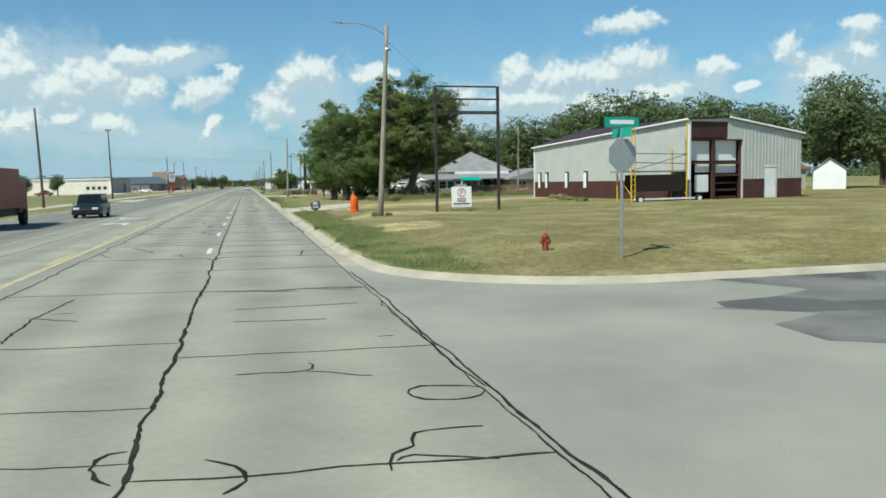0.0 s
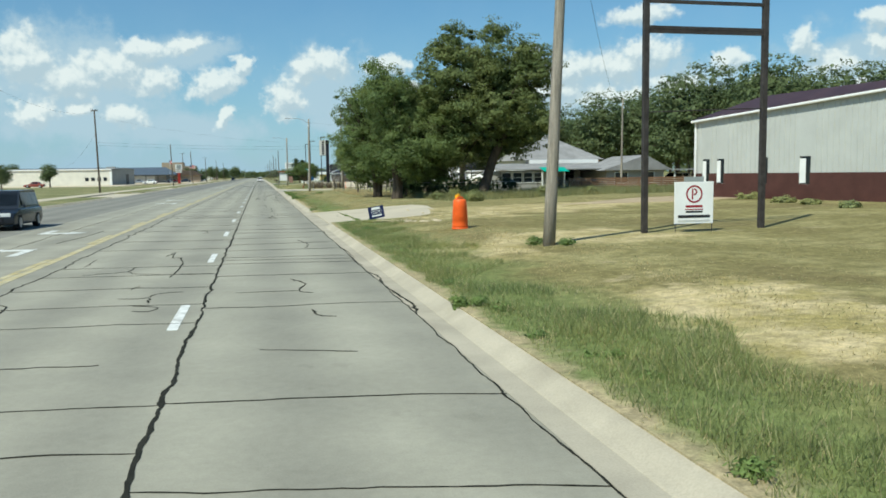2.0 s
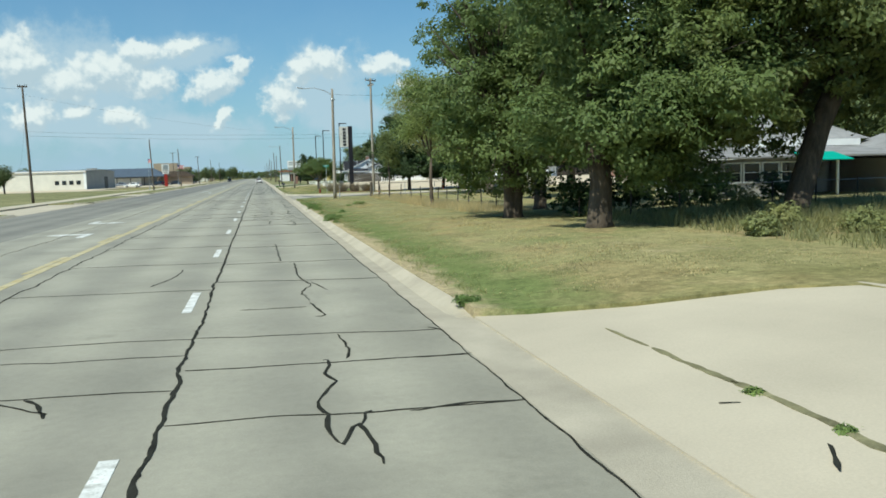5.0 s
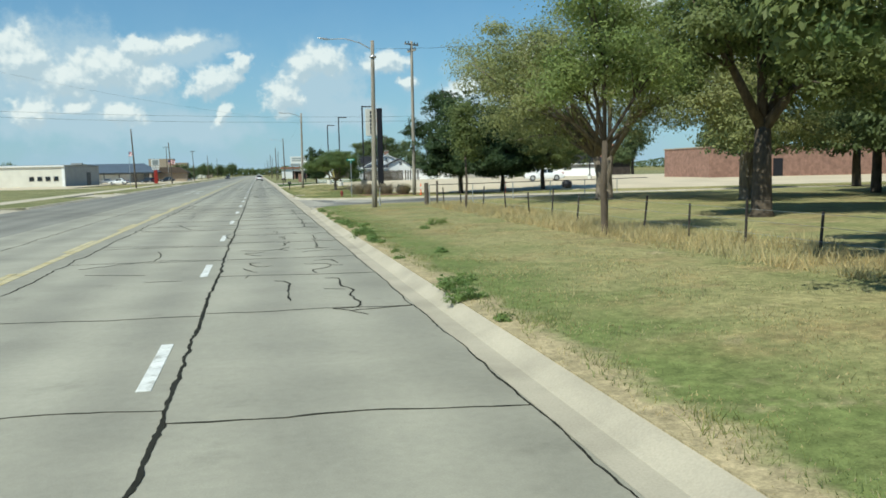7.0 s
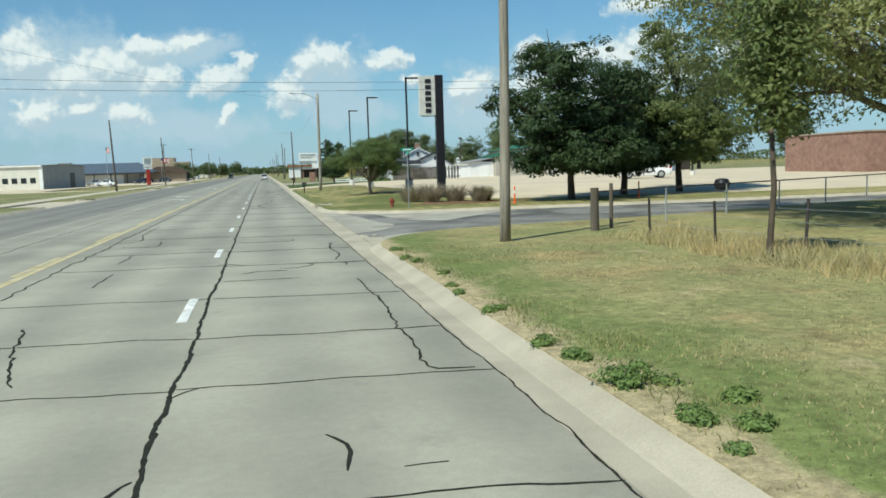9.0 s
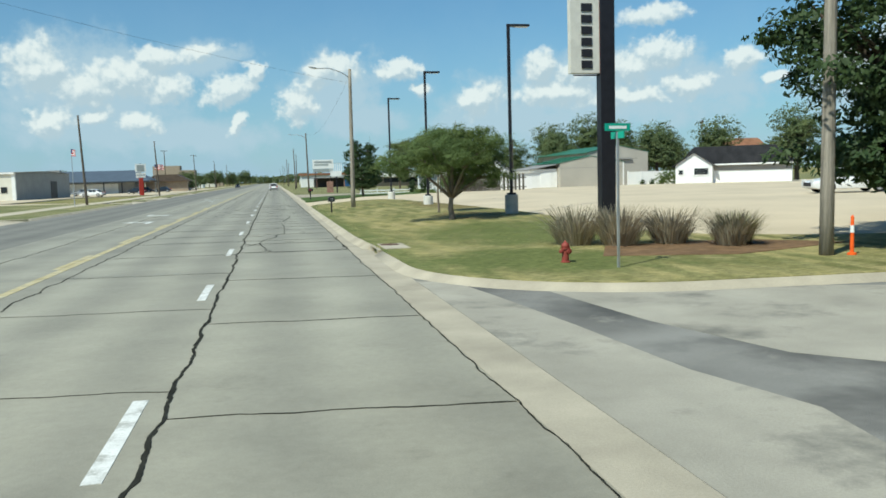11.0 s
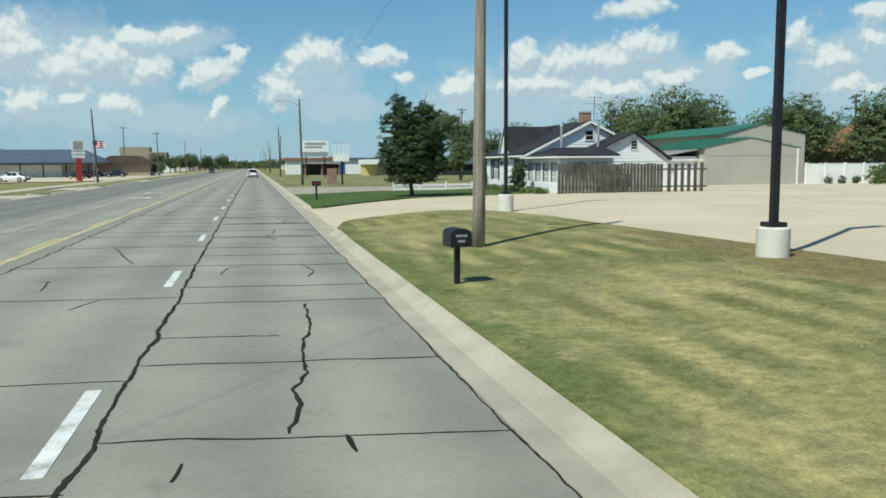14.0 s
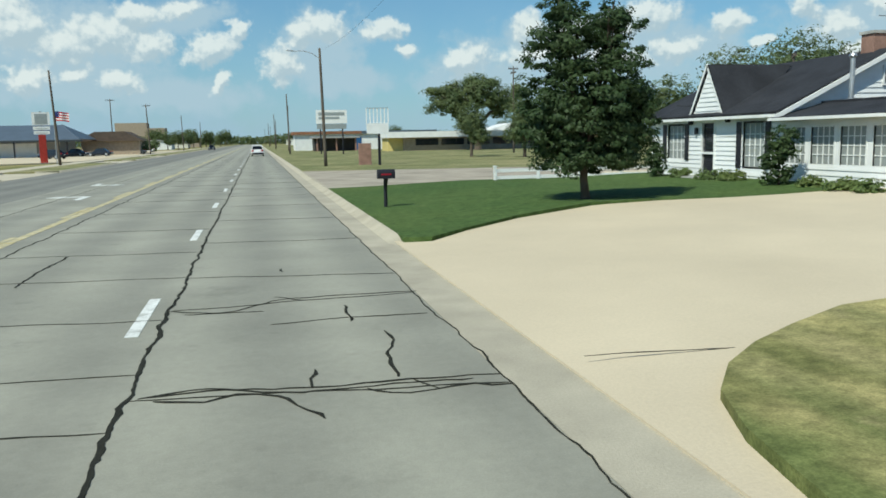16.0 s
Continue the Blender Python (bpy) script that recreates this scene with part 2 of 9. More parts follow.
def lathe(bm, prof, seg=20, m=None):
    """Turned shape from (radius, height) pairs."""
    rings = [[bm.verts.new((r * math.cos(k * 2 * math.pi / seg), r * math.sin(k * 2 * math.pi / seg), z)) for k in range(seg)] for r, z in prof]
    for a, c in zip(rings, rings[1:]):
        for k in range(seg):
            bm.faces.new((a[k], a[(k + 1) % seg], c[(k + 1) % seg], c[k]))
    bm.faces.new(rings[0][::-1])
    bm.faces.new(rings[-1])
    if m is not None:
        bmesh.ops.transform(bm, matrix=m, verts=[v for r in rings for v in r])
    return bm


def prism(bm, outline, y0, y1):
    """An (x, z) outline drawn out from y0 to y1."""
    a = [bm.verts.new((x, y0, z)) for x, z in outline]
    c = [bm.verts.new((x, y1, z)) for x, z in outline]
    n = len(a)
    bm.faces.new(a)
    bm.faces.new(c[::-1])
    for i in range(n):
        bm.faces.new((a[(i + 1) % n], a[i], c[i], c[(i + 1) % n]))
    bmesh.ops.recalc_face_normals(bm, faces=bm.faces[:])
    return bm


def sweep(bm, path, prof):
    """An (offset to the right, height) profile along a ground path of (x, y)."""
    n = len(path)
    rings = []
    for i, p in enumerate(path):
        a, c = Vector(path[max(0, i - 1)]), Vector(path[min(n - 1, i + 1)])
        d = (c - a).normalized()
        r = Vector((d.y, -d.x))
        rings.append([bm.verts.new((p[0] + r.x * o, p[1] + r.y * o, z)) for o, z in prof])
    k = len(prof)
    for a, c in zip(rings, rings[1:]):
        for i in range(k - 1):
            bm.faces.new((a[i], c[i], c[i + 1], a[i + 1]))
    bm.faces.new(rings[0])
    bm.faces.new(rings[-1][::-1])
    return bm


def smooth(v):
    v = min(1.0, max(0.0, v))
    return v * v * (3 - 2 * v)


def arc(cx, cy, r, a0, a1, n=10):
    return [(cx + r * math.cos(radians(a0 + (a1 - a0) * i / n)), cy + r * math.sin(radians(a0 + (a1 - a0) * i / n))) for i in range(n + 1)]


def patch(name, outline, step, height, material, label, category, skirt=0.25):
    """A ground patch with a given outline, laid over the height function."""
    from mathutils.geometry import delaunay_2d_cdt
    pts, m = [], len(outline)
    for i in range(m):
        a, c = Vector(outline[i]), Vector(outline[(i + 1) % m])
        k = max(1, int((c - a).length / step))
        pts += [a.lerp(c, j / k) for j in range(k)]
    n = len(pts)
    xs, ys = [p.x for p in pts], [p.y for p in pts]

    def inside(x, y):
        hit = False
        for i in range(n):
            (x0, y0), (x1, y1) = pts[i], pts[i - 1]
            if (y0 > y) != (y1 > y) and x < (x1 - x0) * (y - y0) / (y1 - y0) + x0:
                hit = not hit
        return hit

    ed = [(i, (i + 1) % n) for i in range(n)]
    inner = []
    x = min(xs) + step * 0.5
    while x < max(xs):
        y = min(ys) + step * 0.5
        while y < max(ys):
            if inside(x, y):
                inner.append(Vector((x, y)))
            y += step
        x += step
    v, _, f, _, _, _ = delaunay_2d_cdt(pts + inner, ed, [list(range(n))], 1, 1e-5)
    bm = B()
    vs = [bm.verts.new((p.x, p.y, height(p.x, p.y))) for p in v]
    for t in f:
        try:
            bm.faces.new([vs[i] for i in t])
        except ValueError:
            pass
    bmesh.ops.recalc_face_normals(bm, faces=bm.faces[:])
    if sum(fc.normal.z for fc in bm.faces) < 0:
        bmesh.ops.reverse_faces(bm, faces=bm.faces[:])
    rim = [e for e in bm.edges if e.is_boundary]
    out = bmesh.ops.extrude_edge_only(bm, edges=rim)
    bmesh.ops.translate(bm, vec=(0, 0, -skirt), verts=[g for g in out["geom"] if isinstance(g, bmesh.types.BMVert)])
    return whole(name, bm, material, label, category, "structure", smooth=False)

# ---- palette ----
def lane_wear(nt, N, L, pos, col, noise_at, mixed, ramped):
    """Darker polished and oily tracks along the lanes, pale patches between."""
    sep = N("ShaderNodeSeparateXYZ")
    L(pos, sep.inputs[0])
    w = N("ShaderNodeTexWave")
    w.wave_type, w.bands_direction = "BANDS", "X"
    w.inputs["Scale"].default_value, w.inputs["Distortion"].default_value, w.inputs["Detail"].default_value = 0.175, 1.2, 3.0
    w.inputs["Detail Scale"].default_value, w.inputs["Phase Offset"].default_value = 0.4, 1.0
    L(pos, w.inputs["Vector"])
    a = mixed(ramped(w.outputs["Fac"], 0.0, 1.0), (0.86, 0.86, 0.86), (1.06, 1.06, 1.05))
    m = N("ShaderNodeMix")
    m.data_type, m.blend_type = "RGBA", "MULTIPLY"
    m.inputs[0].default_value = 1.0
    L(col, m.inputs[6])
    L(a, m.inputs[7])
    pale = mixed(ramped(sep.outputs[1], 55.0, 38.0), (1.0, 1.0, 1.0), (0.97, 0.965, 0.96))
    north = mixed(ramped(sep.outputs[1], 112.0, 132.0), (1.0, 1.0, 1.0), (0.87, 0.88, 0.9))
    blots = mixed(ramped(noise_at(0.75, 5.0, 0.72), 0.60, 0.76), (1.0, 1.0, 1.0), (0.74, 0.74, 0.73))
    speck = mixed(ramped(noise_at(9.0, 3.0, 0.7), 0.3, 0.7), (0.93, 0.93, 0.92), (1.07, 1.07, 1.06))
    out = m.outputs[2]
    # a patchy darker band across the road, centred on y = 104.5
    ms = N("ShaderNodeMath")
    ms.operation = "ABSOLUTE"
    off = N("ShaderNodeMath")
    off.operation = "SUBTRACT"
    off.inputs[1].default_value = 104.5
    L(sep.outputs[1], off.inputs[0])
    L(off.outputs[0], ms.inputs[0])
    near = ramped(ms.outputs[0], 8.0, 3.0)
    patchy = mixed(ramped(noise_at(0.3, 4.0, 0.6), 0.35, 0.65), (1.0, 1.0, 1.0), (0.78, 0.77, 0.76))
    cross_band = mixed(near, (1.0, 1.0, 1.0), patchy)
    for f in (pale, north, blots, speck, cross_band):
        k = N("ShaderNodeMix")
        k.data_type, k.blend_type = "RGBA", "MULTIPLY"
        k.inputs[0].default_value = 1.0
        L(out, k.inputs[6])
        L(f, k.inputs[7])
        out = k.outputs[2]
    return out


def grass_blend(dry, green, soil, bias, edge=False, south=False, mown=False):
    """Turf that goes from green through straw to bare earth in drifts."""
    def f(nt, N, L, pos, col, noise_at, mixed, ramped):
        sp = N("ShaderNodeSeparateXYZ")
        L(pos, sp.inputs[0])

        def calc(kind, u, v):
            q = N("ShaderNodeMath")
            q.operation = kind
            for k, w in enumerate((u, v)):
                if isinstance(w, (int, float)):
                    q.inputs[k].default_value = w
                else:
                    L(w, q.inputs[k])
            return q.outputs[0]

        def spot(cx, cy, rx, ry, ragged=1.0):
            """1 inside a ragged oval patch, 0 outside."""
            u = calc("DIVIDE", calc("SUBTRACT", sp.outputs[0], cx), rx)
            v = calc("DIVIDE", calc("SUBTRACT", sp.outputs[1], cy), ry)
            r = calc("SQRT", calc("ADD", calc("MULTIPLY", u, u), calc("MULTIPLY", v, v)), 0.0)
            return ramped(calc("ADD", r, calc("MULTIPLY", calc("SUBTRACT", noise_at(0.6, 5.0, 0.65), 0.5), 2.6 * ragged)), 1.15, 0.75)

        a = mixed(ramped(noise_at(0.16, 5.0, 0.6), 0.5 - bias - 0.1, 0.5 - bias + 0.14), green, dry)
        if south:
            # the corner lot is parched south of the driveway, greener beyond it
            wet = ramped(sp.outputs[1], 36.0, 48.0)
            olive = (green[0] * 1.2, green[1] * 0.96, green[2] * 1.05)
            parched = mixed(ramped(noise_at(0.42, 6.0, 0.7), 0.44, 0.66), olive, (dry[0] * 0.92, dry[1] * 0.94, dry[2] * 0.92))
            parched = mixed(ramped(noise_at(0.23, 4.0, 0.6), 0.50, 0.66), parched, (dry[0] * 0.52, dry[1] * 0.5, dry[2] * 0.46))
            fresh = mixed(ramped(noise_at(0.26, 5.0, 0.65), 0.36, 0.60), (green[0] * 1.22, green[1] * 1.16, green[2] * 1.3), (dry[0] * 0.86, dry[1] * 0.9, dry[2] * 0.9))
            brown = mixed(ramped(noise_at(0.9, 5.0, 0.7), 0.4, 0.6), (dry[0] * 0.62, dry[1] * 0.6, dry[2] * 0.62), (dry[0] * 0.95, dry[1] * 0.9, dry[2] * 0.9))
            fresh = mixed(ramped(noise_at(0.34, 6.0, 0.72), 0.50, 0.60), fresh, brown)
            a = mixed(wet, parched, fresh)
            # bare earth past the end of the driveway, a trodden band towards the warehouse
            for cx, cy, rx, ry in ((12.5, 31.5, 5.0, 4.2), (9.5, 27.0, 2.6, 1.8), (18.0, 33.0, 7.0, 2.6), (9.8, 15.5, 2.6, 2.2), (6.4, 14.2, 1.3, 2.4), (7.6, 4.0, 1.4, 2.5)):
                a = mixed(spot(cx, cy, rx, ry), a, mixed(ramped(noise_at(1.1, 5.0, 0.7), 0.38, 0.62), (soil[0] * 1.42, soil[1] * 1.4, soil[2] * 1.35), (dry[0] * 0.85, dry[1] * 0.83, dry[2] * 0.7)))
        if mown:
            # mower passes along the verge, a greener hollow by the street corner
            w = N("ShaderNodeTexWave")
            w.wave_type, w.bands_direction = "BANDS", "X"
            w.inputs["Scale"].default_value, w.inputs["Distortion"].default_value, w.inputs["Detail"].default_value, w.inputs["Detail Scale"].default_value = 0.34, 3.0, 4.0, 0.3
            L(pos, w.inputs["Vector"])
            a = mixed(ramped(w.outputs["Fac"], 0.2, 0.85), a, mixed(ramped(noise_at(0.3, 3.0), 0.42, 0.6), (dry[0] * 0.95, dry[1] * 0.97, dry[2] * 0.9), (green[0] * 1.15, green[1] * 1.05, green[2] * 1.1)))
            for cx, cy, rx, ry in ((9.6, 127.2, 3.4, 4.6), (7.4, 119.5, 2.6, 3.0)):
                a = mixed(spot(cx, cy, rx, ry, 0.6), a, (green[0] * 0.92, green[1] * 0.96, green[2] * 0.9))
            # worn brown along the parking lot
            for cx, cy, rx, ry in ((11.5, 149.0, 1.5, 8.0), (10.2, 137.0, 1.6, 3.0)):
                a = mixed(spot(cx, cy, rx, ry, 0.8), a, (dry[0] * 0.56, dry[1] * 0.53, dry[2] * 0.5))
        if edge:
            reach = 8.9 if south else 7.6
            lush = ramped(calc("ADD", calc("MULTIPLY", noise_at(0.5, 4.0, 0.65), 4.2), sp.outputs[0]), reach, reach - 1.6)
            a = mixed(lush, a, (green[0] * 0.9, green[1] * 1.0, green[2] * 0.92))
        if south:
            far = calc("MULTIPLY", wet, 0.35)
            reach = calc("SUBTRACT", calc("ADD", calc("MULTIPLY", noise_at(1.1, 4.0, 0.7), 1.5), sp.outputs[0]), far)
            a = mixed(ramped(reach, 5.25, 4.85), a, soil)
        c = mixed(ramped(noise_at(0.7, 5.0, 0.65), 0.62, 0.76), a, soil)
        out = c
        # tufts at hand size, blades below
        for sc, lo, hi, fac in ((2.2, (0.72, 0.74, 0.7), (1.22, 1.2, 1.18), 0.8), (6.0, (0.6, 0.61, 0.58), (1.32, 1.3, 1.25), 1.0), (38.0, (0.6, 0.62, 0.55), (1.35, 1.35, 1.3), 0.8)):
            k = N("ShaderNodeMix")
            k.data_type, k.blend_type = "RGBA", "MULTIPLY"
            k.inputs[0].default_value = fac
            L(out, k.inputs[6])
            L(mixed(ramped(noise_at(sc, 4.0, 0.7), 0.28, 0.72), lo, hi), k.inputs[7])
            out = k.outputs[2]
        return out
    return f


def worn(base):
    """Paint rubbed through to the concrete in flecks."""
    def f(nt, N, L, pos, col, noise_at, mixed, ramped):
        a = mixed(ramped(noise_at(3.2, 6.0, 0.75), 0.5, 0.66), col, base)
        return mixed(ramped(noise_at(30.0, 3.0, 0.7), 0.60, 0.72), a, base)
    return f


ROAD = mat("worn_concrete", (0.338, 0.318, 0.25), 0.72, var=0.14, scale=0.5, fine=55, bump=0.2, spec=0.62, extra=lane_wear)
OPPOSITE = mat("greyer_concrete", (0.235, 0.226, 0.196), 0.85, var=0.10, scale=0.4, fine=50, bump=0.25, extra=lane_wear)
GUTTER = mat("tan_concrete", (0.41, 0.365, 0.28), 0.9, var=0.16, scale=0.9, fine=45, bump=0.25)
KERB = mat("kerb_concrete", (0.42, 0.372, 0.283), 0.9, var=0.16, scale=0.9, fine=45, bump=0.3)
APRON = mat("apron_concrete", (0.49, 0.43, 0.325), 0.9, var=0.10, scale=0.35, fine=40, bump=0.2)
LOT = mat("pale_lot_concrete", (0.56, 0.47, 0.335), 0.92, var=0.09, scale=0.22, fine=30, bump=0.25)
SLAB = mat("side_street_concrete", (0.312, 0.296, 0.248), 0.9, var=0.16, scale=0.3, fine=45, bump=0.25)
def street_stains(nt, N, L, pos, col, noise_at, mixed, ramped):
    """Oil-dark wheel sweeps and worn pale scabs."""
    a = mixed(ramped(noise_at(0.28, 5.0, 0.6), 0.46, 0.6), col, (0.09, 0.088, 0.082))
    return mixed(ramped(noise_at(0.55, 6.0, 0.7), 0.6, 0.7), a, (0.3, 0.285, 0.24))


def slab_stains(nt, N, L, pos, col, noise_at, mixed, ramped):
    return mixed(ramped(noise_at(0.4, 6.0, 0.68), 0.54, 0.68), col, (0.17, 0.163, 0.14))


ASPHALT = mat("grey_asphalt", (0.215, 0.208, 0.188), 0.9, var=0.28, scale=0.4, fine=70, bump=0.4, extra=street_stains)
APRON_GREY = mat("stained_apron_concrete", (0.36, 0.335, 0.275), 0.9, var=0.16, scale=0.6, fine=45, bump=0.25, extra=slab_stains)
PATCHING = mat("dark_asphalt_patch", (0.12, 0.119, 0.11), 0.9, var=0.2, scale=0.8, fine=70, bump=0.4)
TAR = mat("crack_tar", (0.03, 0.03, 0.024), 0.95, var=0.3, scale=3, fine=60, bump=0.4, spec=0.08)
PAINT = mat("road_paint", (0.72, 0.72, 0.68), 0.7, var=0.16, scale=2.5, fine=60, bump=0.15, extra=worn((0.36, 0.355, 0.31)))
YELLOW = mat("yellow_paint", (0.62, 0.49, 0.21), 0.75, var=0.28, scale=2.0, fine=30, bump=0.15, tint=(0.47, 0.42, 0.27), extra=worn((0.32, 0.31, 0.25)))
VERGE = mat("dull_verge_turf", (0.2, 0.19, 0.08), 0.95, var=0.2, bump=0.4, bump_scale=20, spec=0.1, extra=grass_blend((0.30, 0.27, 0.155), (0.165, 0.178, 0.085), (0.33, 0.28, 0.19), 0.0))
TURF = mat("dry_turf", (0.2, 0.19, 0.08), 0.95, var=0.2, bump=0.5, bump_scale=25, spec=0.1, extra=grass_blend((0.38, 0.325, 0.175), (0.185, 0.2, 0.085), (0.42, 0.345, 0.23), 0.04, True, True))
LAWN = mat("mown_lawn", (0.2, 0.19, 0.08), 0.95, var=0.2, bump=0.4, bump_scale=25, spec=0.1, extra=grass_blend((0.375, 0.32, 0.168), (0.152, 0.164, 0.066), (0.33, 0.28, 0.16), 0.02, True, False, True))
LUSH = mat("watered_lawn", (0.07, 0.135, 0.025), 0.95, var=0.2, bump=0.4, bump_scale=25, spec=0.1, extra=grass_blend((0.092, 0.132, 0.045), (0.068, 0.112, 0.038), (0.11, 0.14, 0.055), 0.0))
FIELD = mat("far_field", (0.2, 0.19, 0.08), 0.95, var=0.2, bump=0.3, bump_scale=10, spec=0.1, extra=grass_blend((0.31, 0.265, 0.13), (0.14, 0.155, 0.06), (0.36, 0.30, 0.19), 0.06))
GRAVEL = mat("gravel_dirt", (0.36, 0.31, 0.245), 0.95, var=0.22, scale=0.5, fine=12, bump=0.5)
DIRT = mat("bare_dirt", (0.40, 0.31, 0.20), 0.95, var=0.2, scale=0.8, fine=14, bump=0.5)
JOINT_SOIL = mat("joint_soil", (0.20, 0.185, 0.10), 0.95, var=0.35, scale=3, fine=30, bump=0.5)
MULCH = mat("bark_mulch", (0.19, 0.115, 0.06), 0.95, var=0.3, scale=3, fine=30, bump=0.8)

WEATHERED = mat("weathered_pole_wood", (0.30, 0.265, 0.215), 0.9, var=0.34, scale=3.0, fine=26, bump=0.9, stretch=(5, 5, 0.22))
POLE_DARK = mat("dark_pole_wood", (0.115, 0.095, 0.075), 0.9, var=0.22, scale=2.0, fine=18, bump=0.5, stretch=(4, 4, 0.35))
BARK = mat("tree_bark", (0.10, 0.078, 0.058), 0.95, var=0.3, scale=3, fine=16, bump=0.9, stretch=(2.5, 2.5, 0.6))
GREY_BARK = mat("grey_bark", (0.20, 0.165, 0.13), 0.95, var=0.3, scale=3, fine=16, bump=0.9, stretch=(2.5, 2.5, 0.6))
GALV = mat("galvanised_steel", (0.50, 0.51, 0.52), 0.45, 0.7, var=0.12, scale=4, fine=40, bump=0.05)
BLACK_STEEL = mat("black_painted_steel", (0.022, 0.022, 0.028), 0.45, 0.2, var=0.15, scale=4, fine=40, bump=0.05)
BROWN_STEEL = mat("rusty_dark_steel", (0.058, 0.05, 0.046), 0.6, 0.3, var=0.3, scale=5, fine=30, bump=0.15)
CABLE = mat("cable_black", (0.03, 0.03, 0.03), 0.6, var=0.1, bump=0.0)
WHITE = mat("white_paint", (0.78, 0.78, 0.76), 0.6, var=0.06, scale=1.2, fine=30, bump=0.08)
SIDING = mat("white_siding", (0.80, 0.80, 0.79), 0.55, var=0.05, scale=0.8, fine=20, bump=0.05)
SHINGLE = mat("charcoal_shingle", (0.028, 0.029, 0.034), 0.9, var=0.25, scale=1.2, fine=16, bump=0.6)
GREY_SHINGLE = mat("grey_shingle", (0.27, 0.265, 0.26), 0.9, var=0.18, scale=1.0, fine=14, bump=0.6)
RUST_SHINGLE = mat("rust_shingle", (0.26, 0.125, 0.07), 0.9, var=0.2, scale=1.0, fine=14, bump=0.5)
BRICK = mat("red_brick", (0.29, 0.17, 0.13), 0.9, var=0.22, scale=2.0, fine=14, bump=0.4)
PALE_BRICK = mat("buff_brick", (0.36, 0.29, 0.22), 0.9, var=0.15, scale=2.0, fine=14, bump=0.3)
CREAM = mat("cream_metal", (0.66, 0.635, 0.55), 0.6, var=0.07, scale=0.7, fine=20, bump=0.05)
GREYWALL = mat("grey_metal_wall", (0.33, 0.32, 0.30), 0.6, var=0.08, scale=0.7, fine=20, bump=0.05)
PANEL = mat("pale_ribbed_steel", (0.52, 0.525, 0.49), 0.45, 0.15, var=0.06, scale=0.9, fine=20, bump=0.04)
MAROON = mat("maroon_steel", (0.085, 0.036, 0.030), 0.5, 0.1, var=0.15, scale=1.2, fine=20, bump=0.05)
ROOF_MAROON = mat("maroon_roof_steel", (0.07, 0.032, 0.028), 0.5, 0.2, var=0.18, scale=0.8, fine=20, bump=0.05)
GREEN_ROOF = mat("green_metal_roof", (0.045, 0.165, 0.105), 0.5, 0.1, var=0.12, scale=0.6, fine=20, bump=0.05)
TAN_SHED = mat("tan_shed_steel", (0.43, 0.40, 0.345), 0.6, var=0.05, scale=0.6, fine=20, bump=0.04)
BLUE_ROOF = mat("slate_metal_roof", (0.10, 0.125, 0.155), 0.5, 0.1, var=0.1, scale=0.5, fine=20, bump=0.05)
FENCE_WOOD = mat("grey_fence_wood", (0.085, 0.074, 0.06), 0.9, var=0.4, scale=2.5, fine=22, bump=0.5, islands=0.25, stretch=(3, 3, 0.5))
RAIL_WOOD = mat("red_brown_fence_wood", (0.225, 0.13, 0.075), 0.85, var=0.25, scale=2.0, fine=22, bump=0.4, stretch=(0.6, 0.6, 3))
VINYL = mat("white_vinyl", (0.82, 0.82, 0.80), 0.4, var=0.03, scale=1, fine=20, bump=0.0)
RED = mat("red_paint", (0.34, 0.035, 0.025), 0.5, var=0.18, scale=5, fine=30, bump=0.15)
FADED_RED = mat("faded_red_iron", (0.27, 0.055, 0.04), 0.6, var=0.25, scale=8, fine=40, bump=0.2)
ORANGE = mat("safety_orange_plastic", (0.86, 0.125, 0.02), 0.45, var=0.08, scale=5, fine=30, bump=0.05)
AMBER = mat("amber_lens", (0.85, 0.42, 0.02), 0.3, var=0.05, bump=0)
SIGN_GREEN = mat("street_sign_green", (0.02, 0.34, 0.24), 0.45, var=0.06, bump=0)
SIGN_BACK = mat("bare_aluminium", (0.40, 0.42, 0.41), 0.45, 0.5, var=0.1, scale=4, bump=0)
NAVY = mat("navy_corrugated_plastic", (0.012, 0.02, 0.075), 0.4, var=0.1, bump=0)
LETTER_WHITE = mat("white_lettering", (0.8, 0.8, 0.78), 0.5, var=0.03, bump=0)
LETTER_RED = mat("dark_red_lettering", (0.28, 0.012, 0.025), 0.5, var=0.03, bump=0)
LETTER_BLACK = mat("black_lettering", (0.02, 0.02, 0.025), 0.5, var=0.03, bump=0)
SCAFFOLD_Y = mat("yellow_scaffold_steel", (0.62, 0.43, 0.05), 0.5, 0.1, var=0.2, scale=6, fine=30, bump=0.08)
TYRE = mat("black_rubber", (0.018, 0.018, 0.018), 0.8, var=0.15, fine=30, bump=0.1)
TEAL = mat("teal_awning", (0.01, 0.36, 0.26), 0.6, var=0.08, bump=0.05)
CONC_BASE = mat("pedestal_concrete", (0.40, 0.39, 0.36), 0.9, var=0.2, scale=3, fine=30, bump=0.3)
PALE_BASE = mat("pale_pedestal_concrete", (0.62, 0.60, 0.54), 0.9, var=0.08, scale=3, fine=30, bump=0.2)
BLUE_DOOR = mat("blue_painted_steel", (0.03, 0.10, 0.24), 0.5, var=0.1, bump=0.03)
YELLOW_WALL = mat("yellow_wall", (0.62, 0.50, 0.20), 0.7, var=0.06, bump=0.03)
GLASS = glass_mat("dark_window_glass")
PALE_GLASS = glass_mat("curtained_window_glass", (0.30, 0.32, 0.31))
BLIND = mat("window_blind", (0.55, 0.55, 0.52), 0.7, var=0.06, bump=0)
